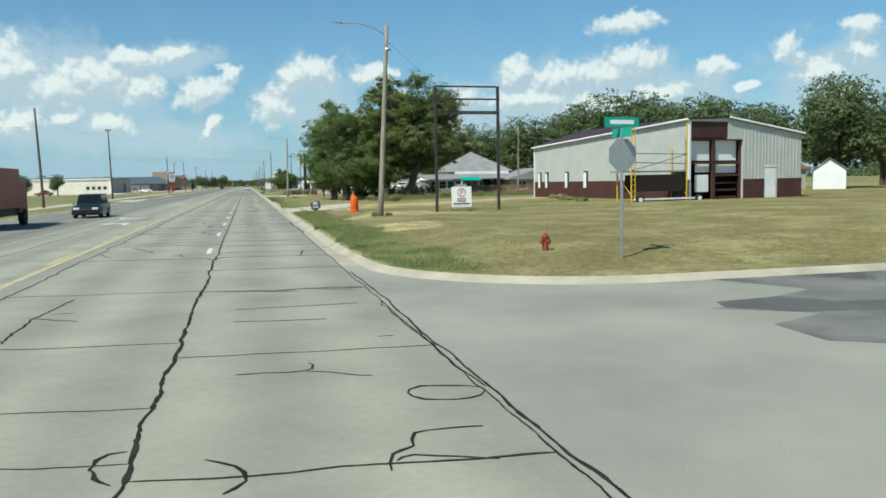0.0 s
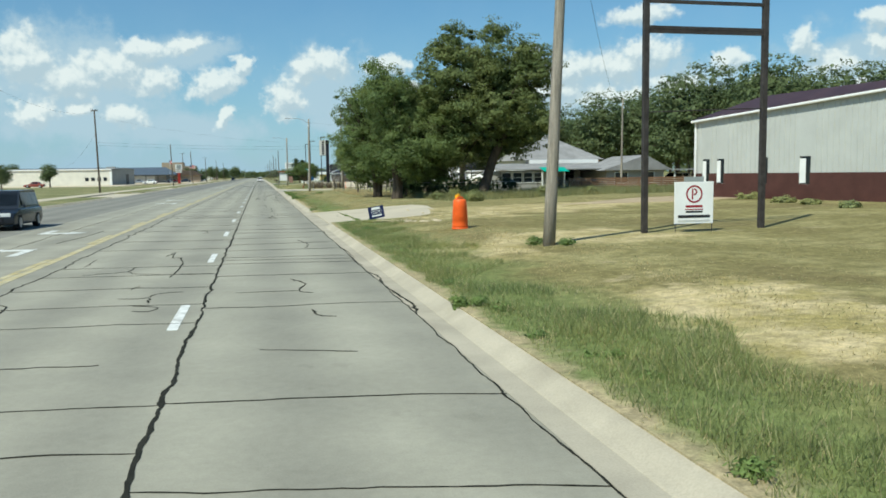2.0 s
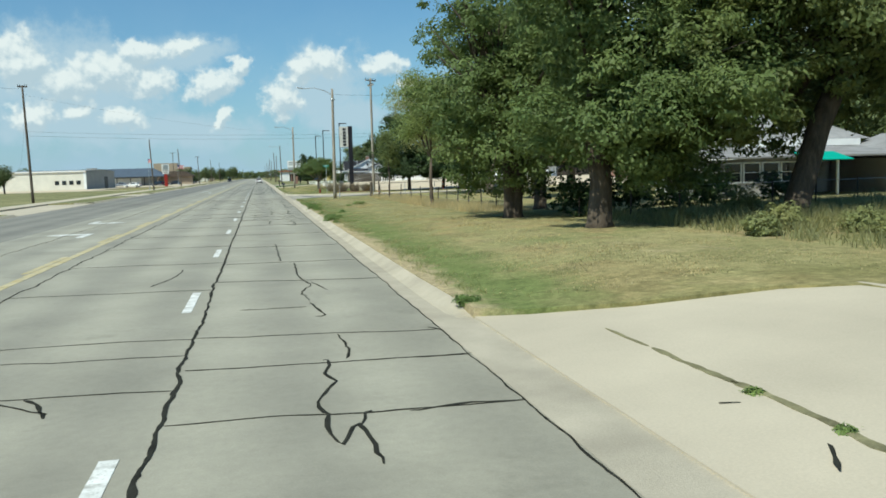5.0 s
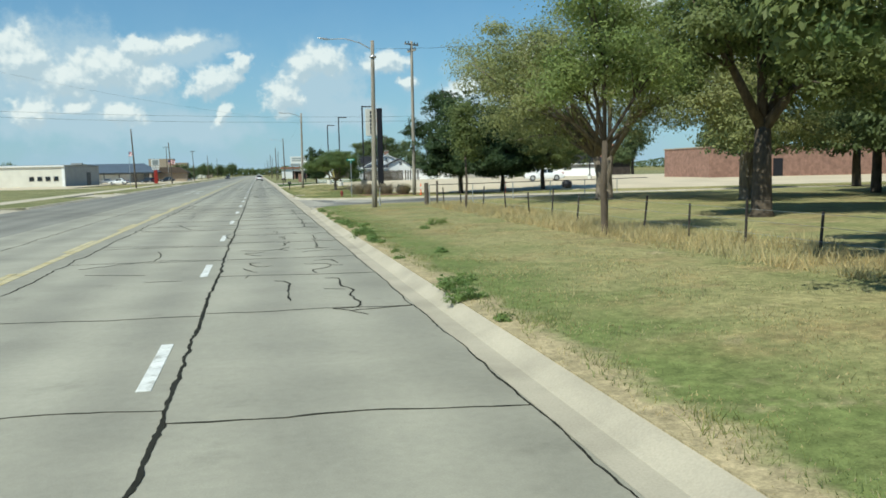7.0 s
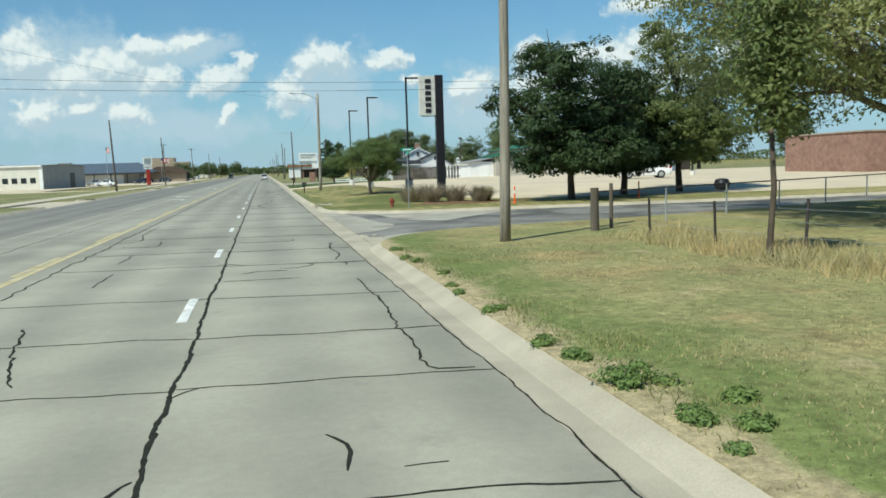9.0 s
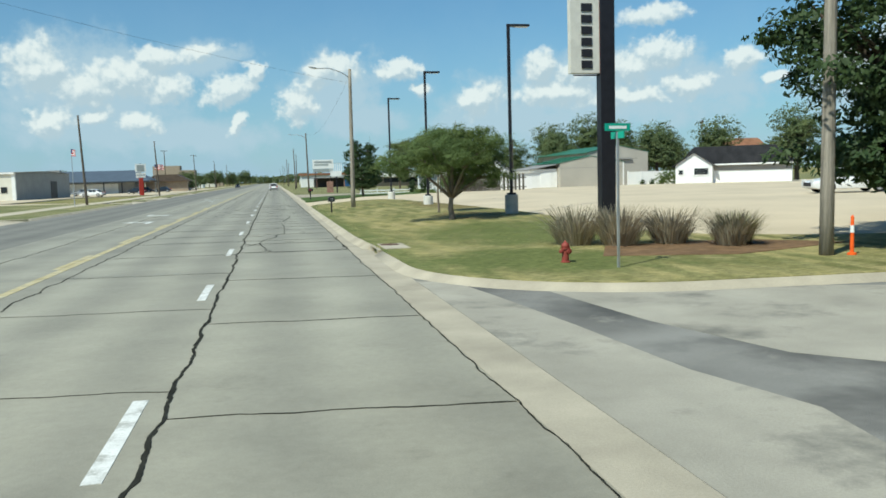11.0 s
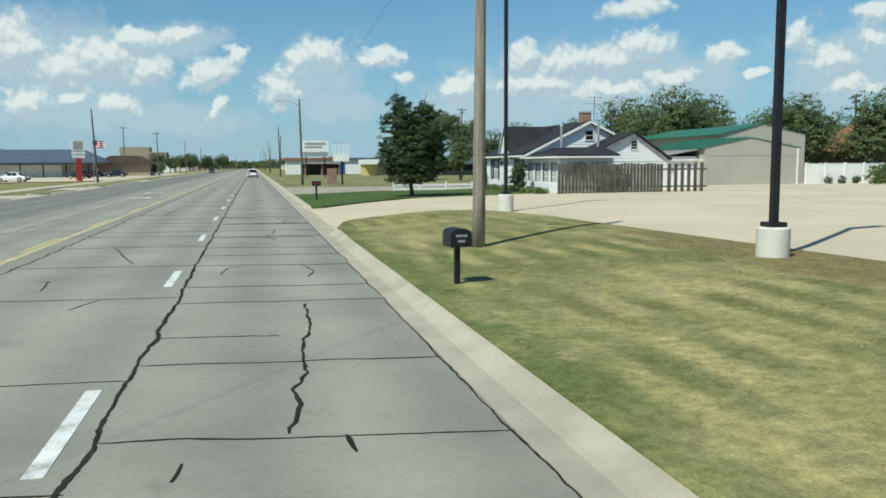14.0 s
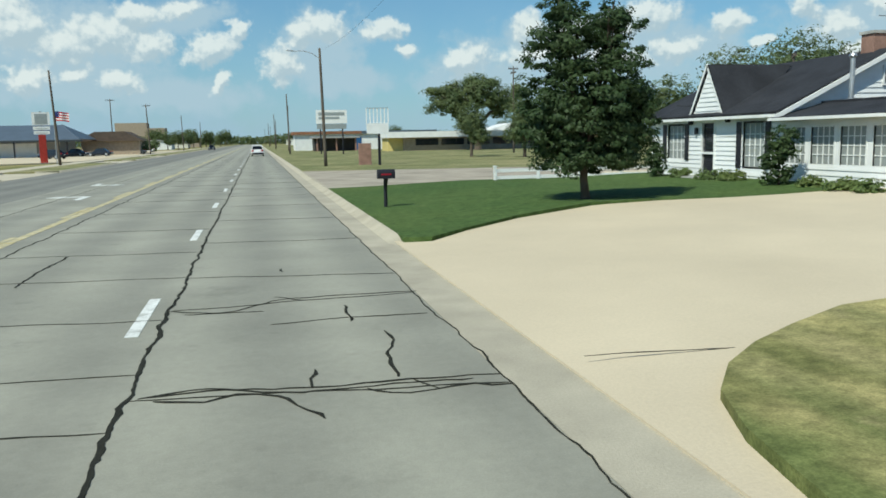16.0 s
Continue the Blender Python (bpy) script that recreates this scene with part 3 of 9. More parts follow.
CAR_WHITE = mat("white_car_paint", (0.75, 0.75, 0.74), 0.25, var=0.02, bump=0, spec=0.5)
CAR_DARK = mat("dark_blue_grey_car_paint", (0.022, 0.028, 0.038), 0.25, 0.2, var=0.05, bump=0, spec=0.5)
CAR_RED = mat("red_truck_paint", (0.26, 0.055, 0.035), 0.4, var=0.08, bump=0, spec=0.4)
CAR_SILVER = mat("silver_car_paint", (0.42, 0.43, 0.44), 0.3, 0.5, var=0.03, bump=0, spec=0.5)
TAIL = mat("red_tail_lens", (0.35, 0.01, 0.01), 0.25, var=0.05, bump=0)
HEADLIGHT = mat("clear_lamp_lens", (0.65, 0.66, 0.66), 0.15, var=0.03, bump=0)
FLAG_BLUE = mat("flag_blue", (0.02, 0.03, 0.13), 0.8, var=0.05, bump=0)
FLAG_RED = mat("flag_red", (0.45, 0.02, 0.03), 0.8, var=0.05, bump=0)
GRASS_GREEN = leaf_mat("green_blades", (0.275, 0.285, 0.14), 0.25, 0.5)
GRASS_LUSH = leaf_mat("lush_green_blades", (0.27, 0.31, 0.125), 0.3, 0.5)
GRASS_DRY = leaf_mat("straw_blades", (0.54, 0.47, 0.27), 0.25, 0.5)
WEED = leaf_mat("weed_leaves", (0.2, 0.29, 0.1), 0.3, 0.5)
LEAF_DARK = leaf_mat("dark_leaves", (0.17, 0.215, 0.082), 0.22, 0.5)
LEAF_MID = leaf_mat("mid_leaves", (0.155, 0.215, 0.078), 0.22, 0.48)
LEAF_GREY = leaf_mat("grey_green_leaves", (0.285, 0.315, 0.14), 0.24, 0.5)
LEAF_BRIGHT = leaf_mat("bright_leaves", (0.235, 0.295, 0.1), 0.22, 0.5)
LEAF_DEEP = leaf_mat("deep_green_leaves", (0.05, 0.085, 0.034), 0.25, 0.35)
LEAF_FAR = leaf_mat("far_leaves", (0.13, 0.175, 0.078), 0.20, 0.4)
PURPLE = leaf_mat("purple_grey_grass", (0.35, 0.32, 0.245), 0.35, 0.3)


# ---- lie of the land ----
def high(x, y):
    """Height of the turf east of the road."""
    south = smooth((85 - y) / 40)
    a = (0.27 * smooth((x - 4.35) / 5) * south + 0.25 * smooth((x - 12) / 13) * (0.6 + 0.4 * south)) * smooth((y + 13.3) / 4.5)
    north = smooth((y - 118) / 22) * smooth((216 - y) / 34)
    c = 0.27 * smooth((x - 4.5) / 6.5) * north + 0.2 * smooth((x - 13) / 6) * north
    return 0.15 + (a if y < 109 else c)


def lot_high(x, y):
    z = high(x, y) - 0.02
    if 160 < y < 186:
        z = min(z, 0.012 + max(0.0, x - 3.9) * 0.05)
    if y < 123:
        z = min(z, 0.03 + max(0.0, y - 117.5) * 0.05)
    return z


def drive_high(x, y):
    return min(high(x, y) + 0.015, 0.012 + max(0.0, x - 4.0) * 0.075)


# ---- ground and paving ----
g = B()
bmesh.ops.create_grid(g, x_segments=8, y_segments=8, size=2500)
bmesh.ops.translate(g, vec=(0, 200, -0.06), verts=g.verts[:])
whole("ground", g, FIELD, "flat dry grassland that reaches the horizon", "ground", "structure")

EAST, WEST = 3.57, -14.2
whole("road", bx(-8.05, EAST, -80, 900, -0.05, 0.0), ROAD, "worn grey concrete highway with tarred cracks", "road", "structure")
whole("road_westbound", bx(WEST, -8.054, -80, 900, -0.05, -0.004), OPPOSITE, "grey concrete lanes of the far carriageway", "road", "structure")
whole("gutter_mouth", bx(EAST + 0.004, 4.2, -80, -8.004, -0.05, 0.001), SLAB, "grey concrete gutter across the street mouth", "gutter", "structure")
whole("gutter", bx(EAST + 0.004, 4.2, -8, 900, -0.05, 0.002), GUTTER, "tan concrete gutter pan along the kerb", "gutter", "structure")

# side street by the corner lot
whole("side_street", bx(4.204, 90, -46, -7.9, -0.05, -0.002), SLAB, "pale concrete mouth of a side street", "road", "structure")
patch("asphalt_patch", [(10.3, -12.9), (40, -12.9), (40, -21), (9.4, -20.2), (8.5, -19.6), (8.6, -18.4), (9.9, -17.8), (8.5, -16.9), (9.6, -16.4), (11.5, -15.5)], 3.0,
      lambda x, y: 0.004, ASPHALT, "grey asphalt laid against the broken concrete", "road", 0.03)
patch("dark_patch", [(9.0, -16.3), (10.4, -16.1), (10.9, -16.9), (12.6, -17.3), (12.4, -18.2), (9.6, -17.6), (8.8, -16.9)], 2.0,
      lambda x, y: 0.009, PATCHING, "dark asphalt repair in the side street", "road", 0.02)
# second side street
whole("cross_street", bx(4.204, 150, 97.5, 121, -0.05, -0.003), ASPHALT, "grey asphalt cross street", "road", "structure")
patch("street_apron", arc(9.2, 97.6, 5.2, 167, 98, 8) + arc(9.2, 97.6, 6.4, 98, 140, 8), 1.0, lambda x, y: 0.003, APRON_GREY, "pale concrete strip round the street corner", "apron", 0.02)
patch("street_apron", [(4.21, 103.9), (5.1, 104.7), (5.8, 105.9), (6.1, 107.6), (5.7, 109.2), (5.5, 112), (5.2, 115), (4.9, 117.4), (4.21, 120)], 1.0, lambda x, y: 0.003, APRON_GREY, "pale concrete apron along the highway", "apron", 0.02)
patch("street_apron", [(8.3, 108.4), (11.3, 112.0), (13, 113.3), (9, 114.9), (6.2, 115.8), (6.6, 112), (7.2, 109.6)], 2.0, lambda x, y: 0.003, APRON_GREY, "pale concrete apron at the street corner", "apron", 0.02)
patch("broken_patch", [(4.22, 98.9), (4.6, 99.6), (4.95, 100.4), (4.72, 101.1), (4.8, 101.7), (4.4, 102.3), (4.5, 102.8), (4.22, 103.0)], 0.4, lambda x, y: 0.008 + 0.012 * abs(math.sin(x * 9) * math.sin(y * 7)), GUTTER, "broken pale concrete in the street mouth", "apron", 0.02)
rb = random.Random(52)
for k in range(14):
    x, y, big = rb.uniform(4.2, 5.0), rb.uniform(99.2, 103.2), rb.uniform(.03, .1)
    n = rb.randint(5, 7)
    bm = B()
    rim = [(rb.uniform(.6, 1.2) * big * math.cos(q * 2 * math.pi / n), rb.uniform(.6, 1.2) * big * math.sin(q * 2 * math.pi / n)) for q in range(n)]
    low = [bm.verts.new((u * 1.1, v * 1.1, -0.01)) for u, v in rim]
    top = [bm.verts.new((u, v, rb.uniform(.012, .03))) for u, v in rim]
    bm.faces.new(top)
    for q in range(n):
        bm.faces.new((low[q - 1], low[q], top[q], top[q - 1]))
    bmesh.ops.recalc_face_normals(bm, faces=bm.faces[:])
    whole("concrete_chunk", bm, GUTTER, "loose broken concrete at the street corner", "rubble", "", "street rubble", loc=(x, y, 0.004))

corner_s = arc(9.6, -8.05, 5.25, 180, 270, 12)      # round the first corner
corner_n = arc(9.2, 97.6, 5.0, 180, 104, 10)
lot_edge = [(13.0, 126), (12.8, 140), (12.3, 150), (11.9, 155.5), (11.5, 160), (11.2, 164), (10.7, 166.8), (9.9, 168.5), (8.8, 169.5), (7.6, 169.5), (6.7, 169.1), (6.0, 168.7), (5.4, 168.2), (4.95, 167.6), (4.65, 166.8), (4.45, 165.7), (4.2, 164.4), (4.14, 160), (4.14, 130), (4.28, 125.9)]
patch("corner_lot_turf", [(250, -13.3), (250, 106.5), (60, 105.1), (26, 104.9), (13, 103.3), (10.5, 102.85)] + corner_n[::-1] + [(4.18, 91), (4.14, 88), (4.14, 45), (4.2, 41.3), (4.9, 40.9), (6.3, 40.4), (8.4, 40.1), (9.3, 39.6), (9.8, 37.2), (9.3, 33.2), (8.5, 29.3), (7.6, 28.7), (6.6, 28.9), (5.4, 29.75), (4.7, 29.5), (4.18, 29.2), (4.14, 27), (4.14, 0), (4.2, -5)] + corner_s,
      1.4, high, TURF, "dry patchy turf of an unmown corner lot", "grass")
patch("driveway", [(4.21, 29.1), (4.7, 29.35), (5.4, 29.6), (6.6, 28.7), (7.6, 28.5), (8.6, 29.1), (9.5, 33.1), (10.0, 37.2), (9.5, 39.8), (8.4, 40.3), (6.3, 40.6), (4.9, 41.1), (4.21, 41.6)], 1.2, drive_high, APRON, "pale concrete driveway slab in the turf", "driveway")
rc = random.Random(31)
for k in range(64):
    f = (k % 32) / 31
    x, y = 6.2 + 1.9 * f ** 1.4 + rc.gauss(0, .14), 28.1 - 3.6 * f + rc.gauss(0, .22)
    if k > 54:
        x, y = rc.uniform(7, 11), rc.uniform(26, 34)
    big = rc.uniform(.04, .16) if k < 32 else rc.uniform(.02, .07)
    h = rc.uniform(.008, .03)
    n = rc.randint(5, 8)
    rim = [(rc.uniform(.6, 1.2) * big * math.cos(q * 2 * math.pi / n), rc.uniform(.6, 1.3) * big * math.sin(q * 2 * math.pi / n)) for q in range(n)]
    bm = B()
    low = [bm.verts.new((u * 1.15, v * 1.15, -0.04)) for u, v in rim]
    top = [bm.verts.new((u, v, h + rc.uniform(-.006, .006))) for u, v in rim]
    bm.faces.new(top)
    for q in range(n):
        bm.faces.new((low[q - 1], low[q], top[q], top[q - 1]))
    bmesh.ops.recalc_face_normals(bm, faces=bm.faces[:])
    whole("concrete_chunk", bm, LOT, "broken pale concrete chunk in the turf", "rubble", "", "rubble", loc=(x, y, high(x, y)), rz=rc.uniform(0, 90))
patch("dirt_track", [(16, 33.5), (21, 31), (30, 32.5), (48, 31), (48, 34), (32, 36), (22, 36.5)], 2.0, lambda x, y: high(x, y) + 0.012, DIRT, "bare dirt strip in the corner lot", "dirt", 0.05)
patch("lot_lawn", arc(9.4, 119.6, 5.05, 180, 262, 10) + [(14, 114.2), (24, 113.5), (40, 113.0), (120, 112.0), (120, 118.5), (40, 118.6), (27, 119.5), (17, 121.6), (14.2, 123.4)] + lot_edge,
      1.0, high, LAWN, "mown lawn with green and straw stripes", "grass")
patch("parking_lot", [(4.21, 162), (10.2, 162), (10.9, 150), (11.6, 121), (26, 119), (120, 118), (120, 200), (17, 200), (17, 183), (10, 183.2), (5.2, 180.3), (4.21, 179.2)], 2.5, lot_high, LOT, "wide pale concrete parking lot", "parking lot", 0.1)
patch("house_lawn", [(4.35, 178.3), (4.9, 178.1), (5.9, 179.2), (7.6, 180.6), (10, 181.8), (12, 181.9), (14, 181.4), (18.4, 181.0), (18.4, 196), (4.35, 196.4)], 1.0,
      lambda x, y: max(high(x, y), lot_high(x, y) + 0.02) if x > 4.6 else 0.14, LUSH, "lush green watered lawn before the house", "grass")
patch("gravel_yard", [(4.3, 196.3), (70, 196.3), (70, 214), (24, 213), (4.3, 217)], 3.0, lambda x, y: 0.125, GRAVEL, "grey gravel yard with ruts", "gravel")
patch("far_turf", [(4.35, 217), (24, 213.1), (70, 214.1), (150, 210), (150, 600), (4.35, 600)], 8.0, lambda x, y: 0.13, VERGE, "straw-coloured verge turf along the highway", "grass")
patch("mulch_bed", [(9.0, 119.2), (12.0, 118.2), (16, 119.6), (14, 121.6), (10, 121.4)], 1.0, lambda x, y: high(x, y) + 0.015, MULCH, "brown bark mulch bed under shrubs", "flower bed", 0.05)

# ---- kerbs ----
PROF = [(-0.14, -0.05), (-0.14, 0.003), (-0.09, 0.012), (-0.03, 0.042), (0.03, 0.083), (0.09, 0.115), (0.15, 0.134), (0.2, 0.14), (0.21, 0.12), (0.21, -0.05)]


def kerb(path, fade=(False, False)):
    bm = sweep(B(), path, PROF)
    for end, on in zip((path[0], path[-1]), fade):
        for v in bm.verts:
            d = math.hypot(v.co.x - end[0], v.co.y - end[1])
            if on and d < 0.9 and v.co.z > 0:
                v.co.z *= 0.12 + 0.88 * smooth((d - 0.2) / 0.7)
    whole("kerb", bm, KERB, "worn tan concrete kerb", "kerb", "structure", smooth=True)


def line(x0, y0, x1, y1, step=3.0):
    n = max(1, int(math.hypot(x1 - x0, y1 - y0) / step))
    return [(x0 + (x1 - x0) * i / n, y0 + (y1 - y0) * i / n) for i in range(n + 1)]


kerb(line(120, -13.45, 9.8, -13.45, 8) + arc(9.6, -8.05, 5.4, 270, 180, 12)[1:] + line(4.18, -7.2, 4.0, -1) + line(4.0, 1, 4.0, 27) + line(4.02, 28.2, 4.04, 29.6, 0.2), (False, True))
kerb(line(4.04, 41.4, 4.02, 42.4, 0.2) + line(4.0, 43.5, 4.0, 88) + line(4.01, 90, 4.05, 97.5) + arc(9.2, 97.6, 5.15, 180, 104, 10)[1:] + [(10.5, 103.0), (13, 103.45), (26, 105.05), (60, 105.25)], (True, False))
kerb([(60, 112.85), (40, 112.85), (24, 113.35), (14, 114.05)] + arc(9.4, 119.6, 5.2, 262, 180, 10) + line(4.2, 121, 4.2, 123.7))
kerb(line(4.14, 125.7, 4.0, 129) + line(4.0, 131, 4.0, 160) + line(4.0, 163.2, 4.02, 164.5, 0.2), (False, True))
kerb(line(4.2, 178.2, 4.2, 179.4, 0.2) + line(4.2, 181, 4.2, 620, 12), (True, False))


def low_kerb(path):
    whole("kerb", sweep(B(), path, [(0.0, -0.05), (0.0, 0.006), (0.15, 0.014), (0.16, 0.0), (0.16, -0.05)]), KERB, "dropped concrete kerb at a driveway", "kerb", "structure")


low_kerb(line(4.2, 29.65, 4.2, 41.35))
low_kerb(line(4.2, 164.55, 4.2, 178.15))

# storm drain in the kerb
drain = thing("storm_drain", (4.2, 124.7, 0.0), "concrete kerb inlet with a rusty round cover", "drain")
bm = bx(0.0, 0.2, -0.99, 0.99, 0.115, 0.145, 0.008)
box(bm, 0.0, 0.2, -0.99, -0.62, -0.05, 0.115)
box(bm, 0.0, 0.2, 0.62, 0.99, -0.05, 0.115)
part("inlet_frame", bm, KERB, drain)
# flat black plate that paints the shade inside the inlet opening
part("dark_inlet_back", bx(0.15, 0.19, -0.62, 0.62, -0.05, 0.115), CABLE, drain)
part("slab", bx(0.204, 0.95, -0.9, 0.9, -0.05, 0.162, 0.012), KERB, drain)
part("cover", lathe(B(), [(0.29, 0.15), (0.29, 0.172), (0.26, 0.175), (0.2, 0.17)], 28, Matrix.Translation((0.52, 0.45, 0))), mat("rusty_iron", (0.14, 0.078, 0.055), 0.8, 0.3, var=0.3, fine=30, bump=0.3), drain, "rusty iron cover")

# ---- west side ----
WEST_KERBS = [(-80, 88), (112, 141), (157, 198), (207, 218.5), (232, 262), (275, 300), (312, 620)]
for a, c in WEST_KERBS:
    patch("west_verge", [(WEST - 0.16, a + 1), (WEST - 0.16, c - 1), (WEST - 1.6, c), (-18.2, c), (-18.2, a), (WEST - 1.6, a)], 6.0 if c - a < 200 else 20.0, lambda x, y: 0.12, VERGE, "dry verge between kerb and footway", "grass")
    whole("kerb", sweep(B(), [(WEST - 1.6, c + 0.1)] + [(WEST, c - 1.2)] + line(WEST, c - 1.3, WEST, a + 1.3, 10) + [(WEST, a + 1.2), (WEST - 1.6, a - 0.1)], PROF), KERB, "worn tan concrete kerb", "kerb", "structure")
for (a, c), (d, e) in zip(WEST_KERBS, WEST_KERBS[1:]):
    whole("west_driveway", bx(-18.196, WEST - 0.004, c, d, -0.05, 0.0), APRON, "pale concrete driveway mouth", "driveway", "structure")
whole("west_footway", bx(-20.4, -18.204, -80, 620, -0.05, 0.125), APRON, "pale concrete footway", "pavement", "structure")
patch("west_turf", [(-20.404, -80), (-20.404, 205), (-34, 215), (-160, 215), (-160, -80)], 14.0, lambda x, y: 0.1, VERGE, "flat dry lawn beyond the footway", "grass")
patch("west_lot", [(-20.41, 205.2), (-34, 215.2), (-34, 262), (-21, 272), (-21, 420), (-120, 420), (-120, 215.4)], 14.0, lambda x, y: 0.105, LOT, "pale paved yard of the businesses", "parking lot")

# ---- paint ----
P = 9.145
DASH = [(k * P - 2.26, k * P) for k in range(0, 60)]
for a, c in DASH:
    whole("lane_dash", bx(-0.075, 0.075, a, c, -0.002, 0.005), PAINT, "short worn white lane dash", "road marking", "structure", "lane dashes")
for x in (-4.05,):
    whole("yellow_line", bx(x - 0.11, x + 0.11, -80, 900, -0.002, 0.005), YELLOW, "faded solid yellow line of the turn lane", "road marking", "structure")
for k in range(-6, 60):
    y = k * P
    for x in (-4.27,):
        whole("yellow_dash", bx(x - 0.08, x + 0.08, y - 4.2, y, -0.002, 0.005), YELLOW, "faded yellow dash of the turn lane", "road marking", "structure", "yellow dashes")

def turn_arrow(y, way):
    """A left-turn arrow: stem along the road and a head across it."""
    bm = B()
    for o in ([(-0.14, -1.3), (0.14, -1.3), (0.14, 0.395), (-0.14, 0.395)], [(-0.14, 0.4), (0.14, 0.4), (0.14, 0.9), (-0.9, 0.9), (-0.9, 0.4)], [(-0.905, 0.05), (-0.905, 1.25), (-1.6, 0.65)]):
        top = [bm.verts.new((x, yy, 0.006)) for x, yy in o]
        low = [bm.verts.new((x, yy, -0.003)) for x, yy in o]
        bm.faces.new(top)
        for k in range(len(o)):
            bm.faces.new((top[k - 1], low[k - 1], low[k], top[k]))
    bmesh.ops.recalc_face_normals(bm, faces=bm.faces[:])
    whole("turn_arrow", bm, PAINT, "worn white left-turn arrow on the concrete", "road marking", "structure", "turn arrows", loc=(-5.6 if way > 0 else -7.1, y, 0.0), rz=0 if way > 0 else 180)


for y, way in ((21.0, 1), (30.0, -1), (64.4, 1), (74.2, -1), (149.5, 1), (160.2, -1), (197.7, 1), (208.8, -1)):
    turn_arrow(y, way)


# ---- tarred joints and cracks ----
def crack(x0, y0, x1, y1, w=0.03, wob=0.05, seed=0, step=0.13, z=0.006, whole_ends=False):
    rnd = random.Random(seed * 7919 + int(abs(x0 * 131 + y0 * 17)))
    n = max(3, int(math.hypot(x1 - x0, y1 - y0) / step))
    dx, dy = (x1 - x0), (y1 - y0)
    l = math.hypot(dx, dy)
    nx, ny = -dy / l, dx / l
    a, o, dr = [], 0.0, 0.0
    ph, f1, f2 = rnd.uniform(0, 9), rnd.uniform(0.5, 1.1), rnd.uniform(2.6, 4.0)
    wide = 1.0
    for i in range(n + 1):
        t = i / n
        dr = dr * 0.55 + rnd.gauss(0, wob * 0.3)
        o = o * 0.8 + dr
        fade = min(1.0, min(i, n - i) * step / 0.6)
        s = (o + wob * 0.7 * math.sin(ph + t * l * f1) + wob * 0.25 * math.sin(2 * ph + t * l * f2)) * fade
        o += rnd.gauss(0, 0.004)
        wide = wide * 0.75 + 0.25 * rnd.uniform(0.1, 1.9)
        ww = 0.82 * w * wide * rnd.uniform(0.7, 1.3) * (1.0 if whole_ends else 0.35 if i in (0, n) else 1.0)
        a.append((x0 + dx * t + nx * s, y0 + dy * t + ny * s, ww))
    bm = B()
    L = [bm.verts.new((x - nx * q / 2, y - ny * q / 2, z)) for x, y, q in a]
    R = [bm.verts.new((x + nx * q / 2, y + ny * q / 2, z)) for x, y, q in a]
    for i in range(n):
        bm.faces.new((L[i], L[i + 1], R[i + 1], R[i]))
    return bm


def tar(*a, label="black tar-filled crack in the concrete", **k):
    bm = crack(*a, **k)
    bmesh.ops.recalc_face_normals(bm, faces=bm.faces[:])
    bmesh.ops.solidify(bm, geom=bm.faces[:], thickness=0.004)
    whole("tar_crack", bm, TAR, label, "crack", "structure", "tar cracks")


# where the joints cross the driving lane: y at the lane crack, y at the gutter
for i, (a, c) in enumerate([(-27.5, -27.9), (-22.3, -22.6), (-18.0, -18.25), (-11.65, -12.15), (-7.5, -7.8), (-3.9, -4.25), (-2.15, -2.5), (0.85, 0.1), (3.05, 2.5), (8.7, 8.38), (12.98, 12.65), (15.45, 15.0),
                            (16.38, 15.75), (17.06, 16.65), (18.97, 18.85), (21.1, 21.1), (26.4, 25.95), (28.25, 27.75), (31.34, 31.03), (37.35, 37.13), (39.4, 39.1), (41.25, 40.7), (47.1, 46.4),
                            (50.5, 50.2), (55.2, 54.8), (60.6, 60.2), (66.2, 65.9), (70.8, 70.25), (74.12, 73.85), (79.05, 78.65), (82.3, 81.95), (85.36, 85.1), (87.85, 87.6), (91.3, 90.8),
                            (96.17, 95.7), (99.6, 99.2), (104.67, 104.1), (109, 108.6), (114, 113.6), (119.5, 119), (126.4, 125.95), (129.7, 129.4), (131.2, 130.9), (134.75, 134.15),
                            (142.58, 141.95), (144.7, 144.2)]):
    tar(0.32, a, 3.56, c, w=0.028, wob=0.035, seed=i)
for i, (a, c) in enumerate([(147.2, 146.8), (151.24, 150.9), (153, 152.6), (156.2, 155.7), (158.2, 157.8), (160.2, 159.45), (163.5, 163.26), (165.8, 165.65), (169.1, 168.7), (172.85, 173.1), (175.4, 174.8)]
                           + [(180 + 5.1 * k, 179.7 + 5.1 * k) for k in range(22)]):
    tar(0.32, a, 3.56, c, w=0.028, wob=0.035, seed=100 + i)
for i, (x0, a, x1, c) in enumerate([(0.98, -15.5, 2.4, -15.7), (1.0, -14.25, 3.1, -14.2), (0.4, 23.6, 3.0, 23.3), (0.4, 93.5, 1.9, 93.4), 
                                    (1.86, 137.45, 3.55, 137.0), (1.8, 139.75, 3.57, 139.6), (1.55, 171.65, 3.45, 171.7), (0.3, 138.6, 1.8, 138.5)]):
    tar(x0, a, x1, c, w=0.03, wob=0.04, seed=200 + i)
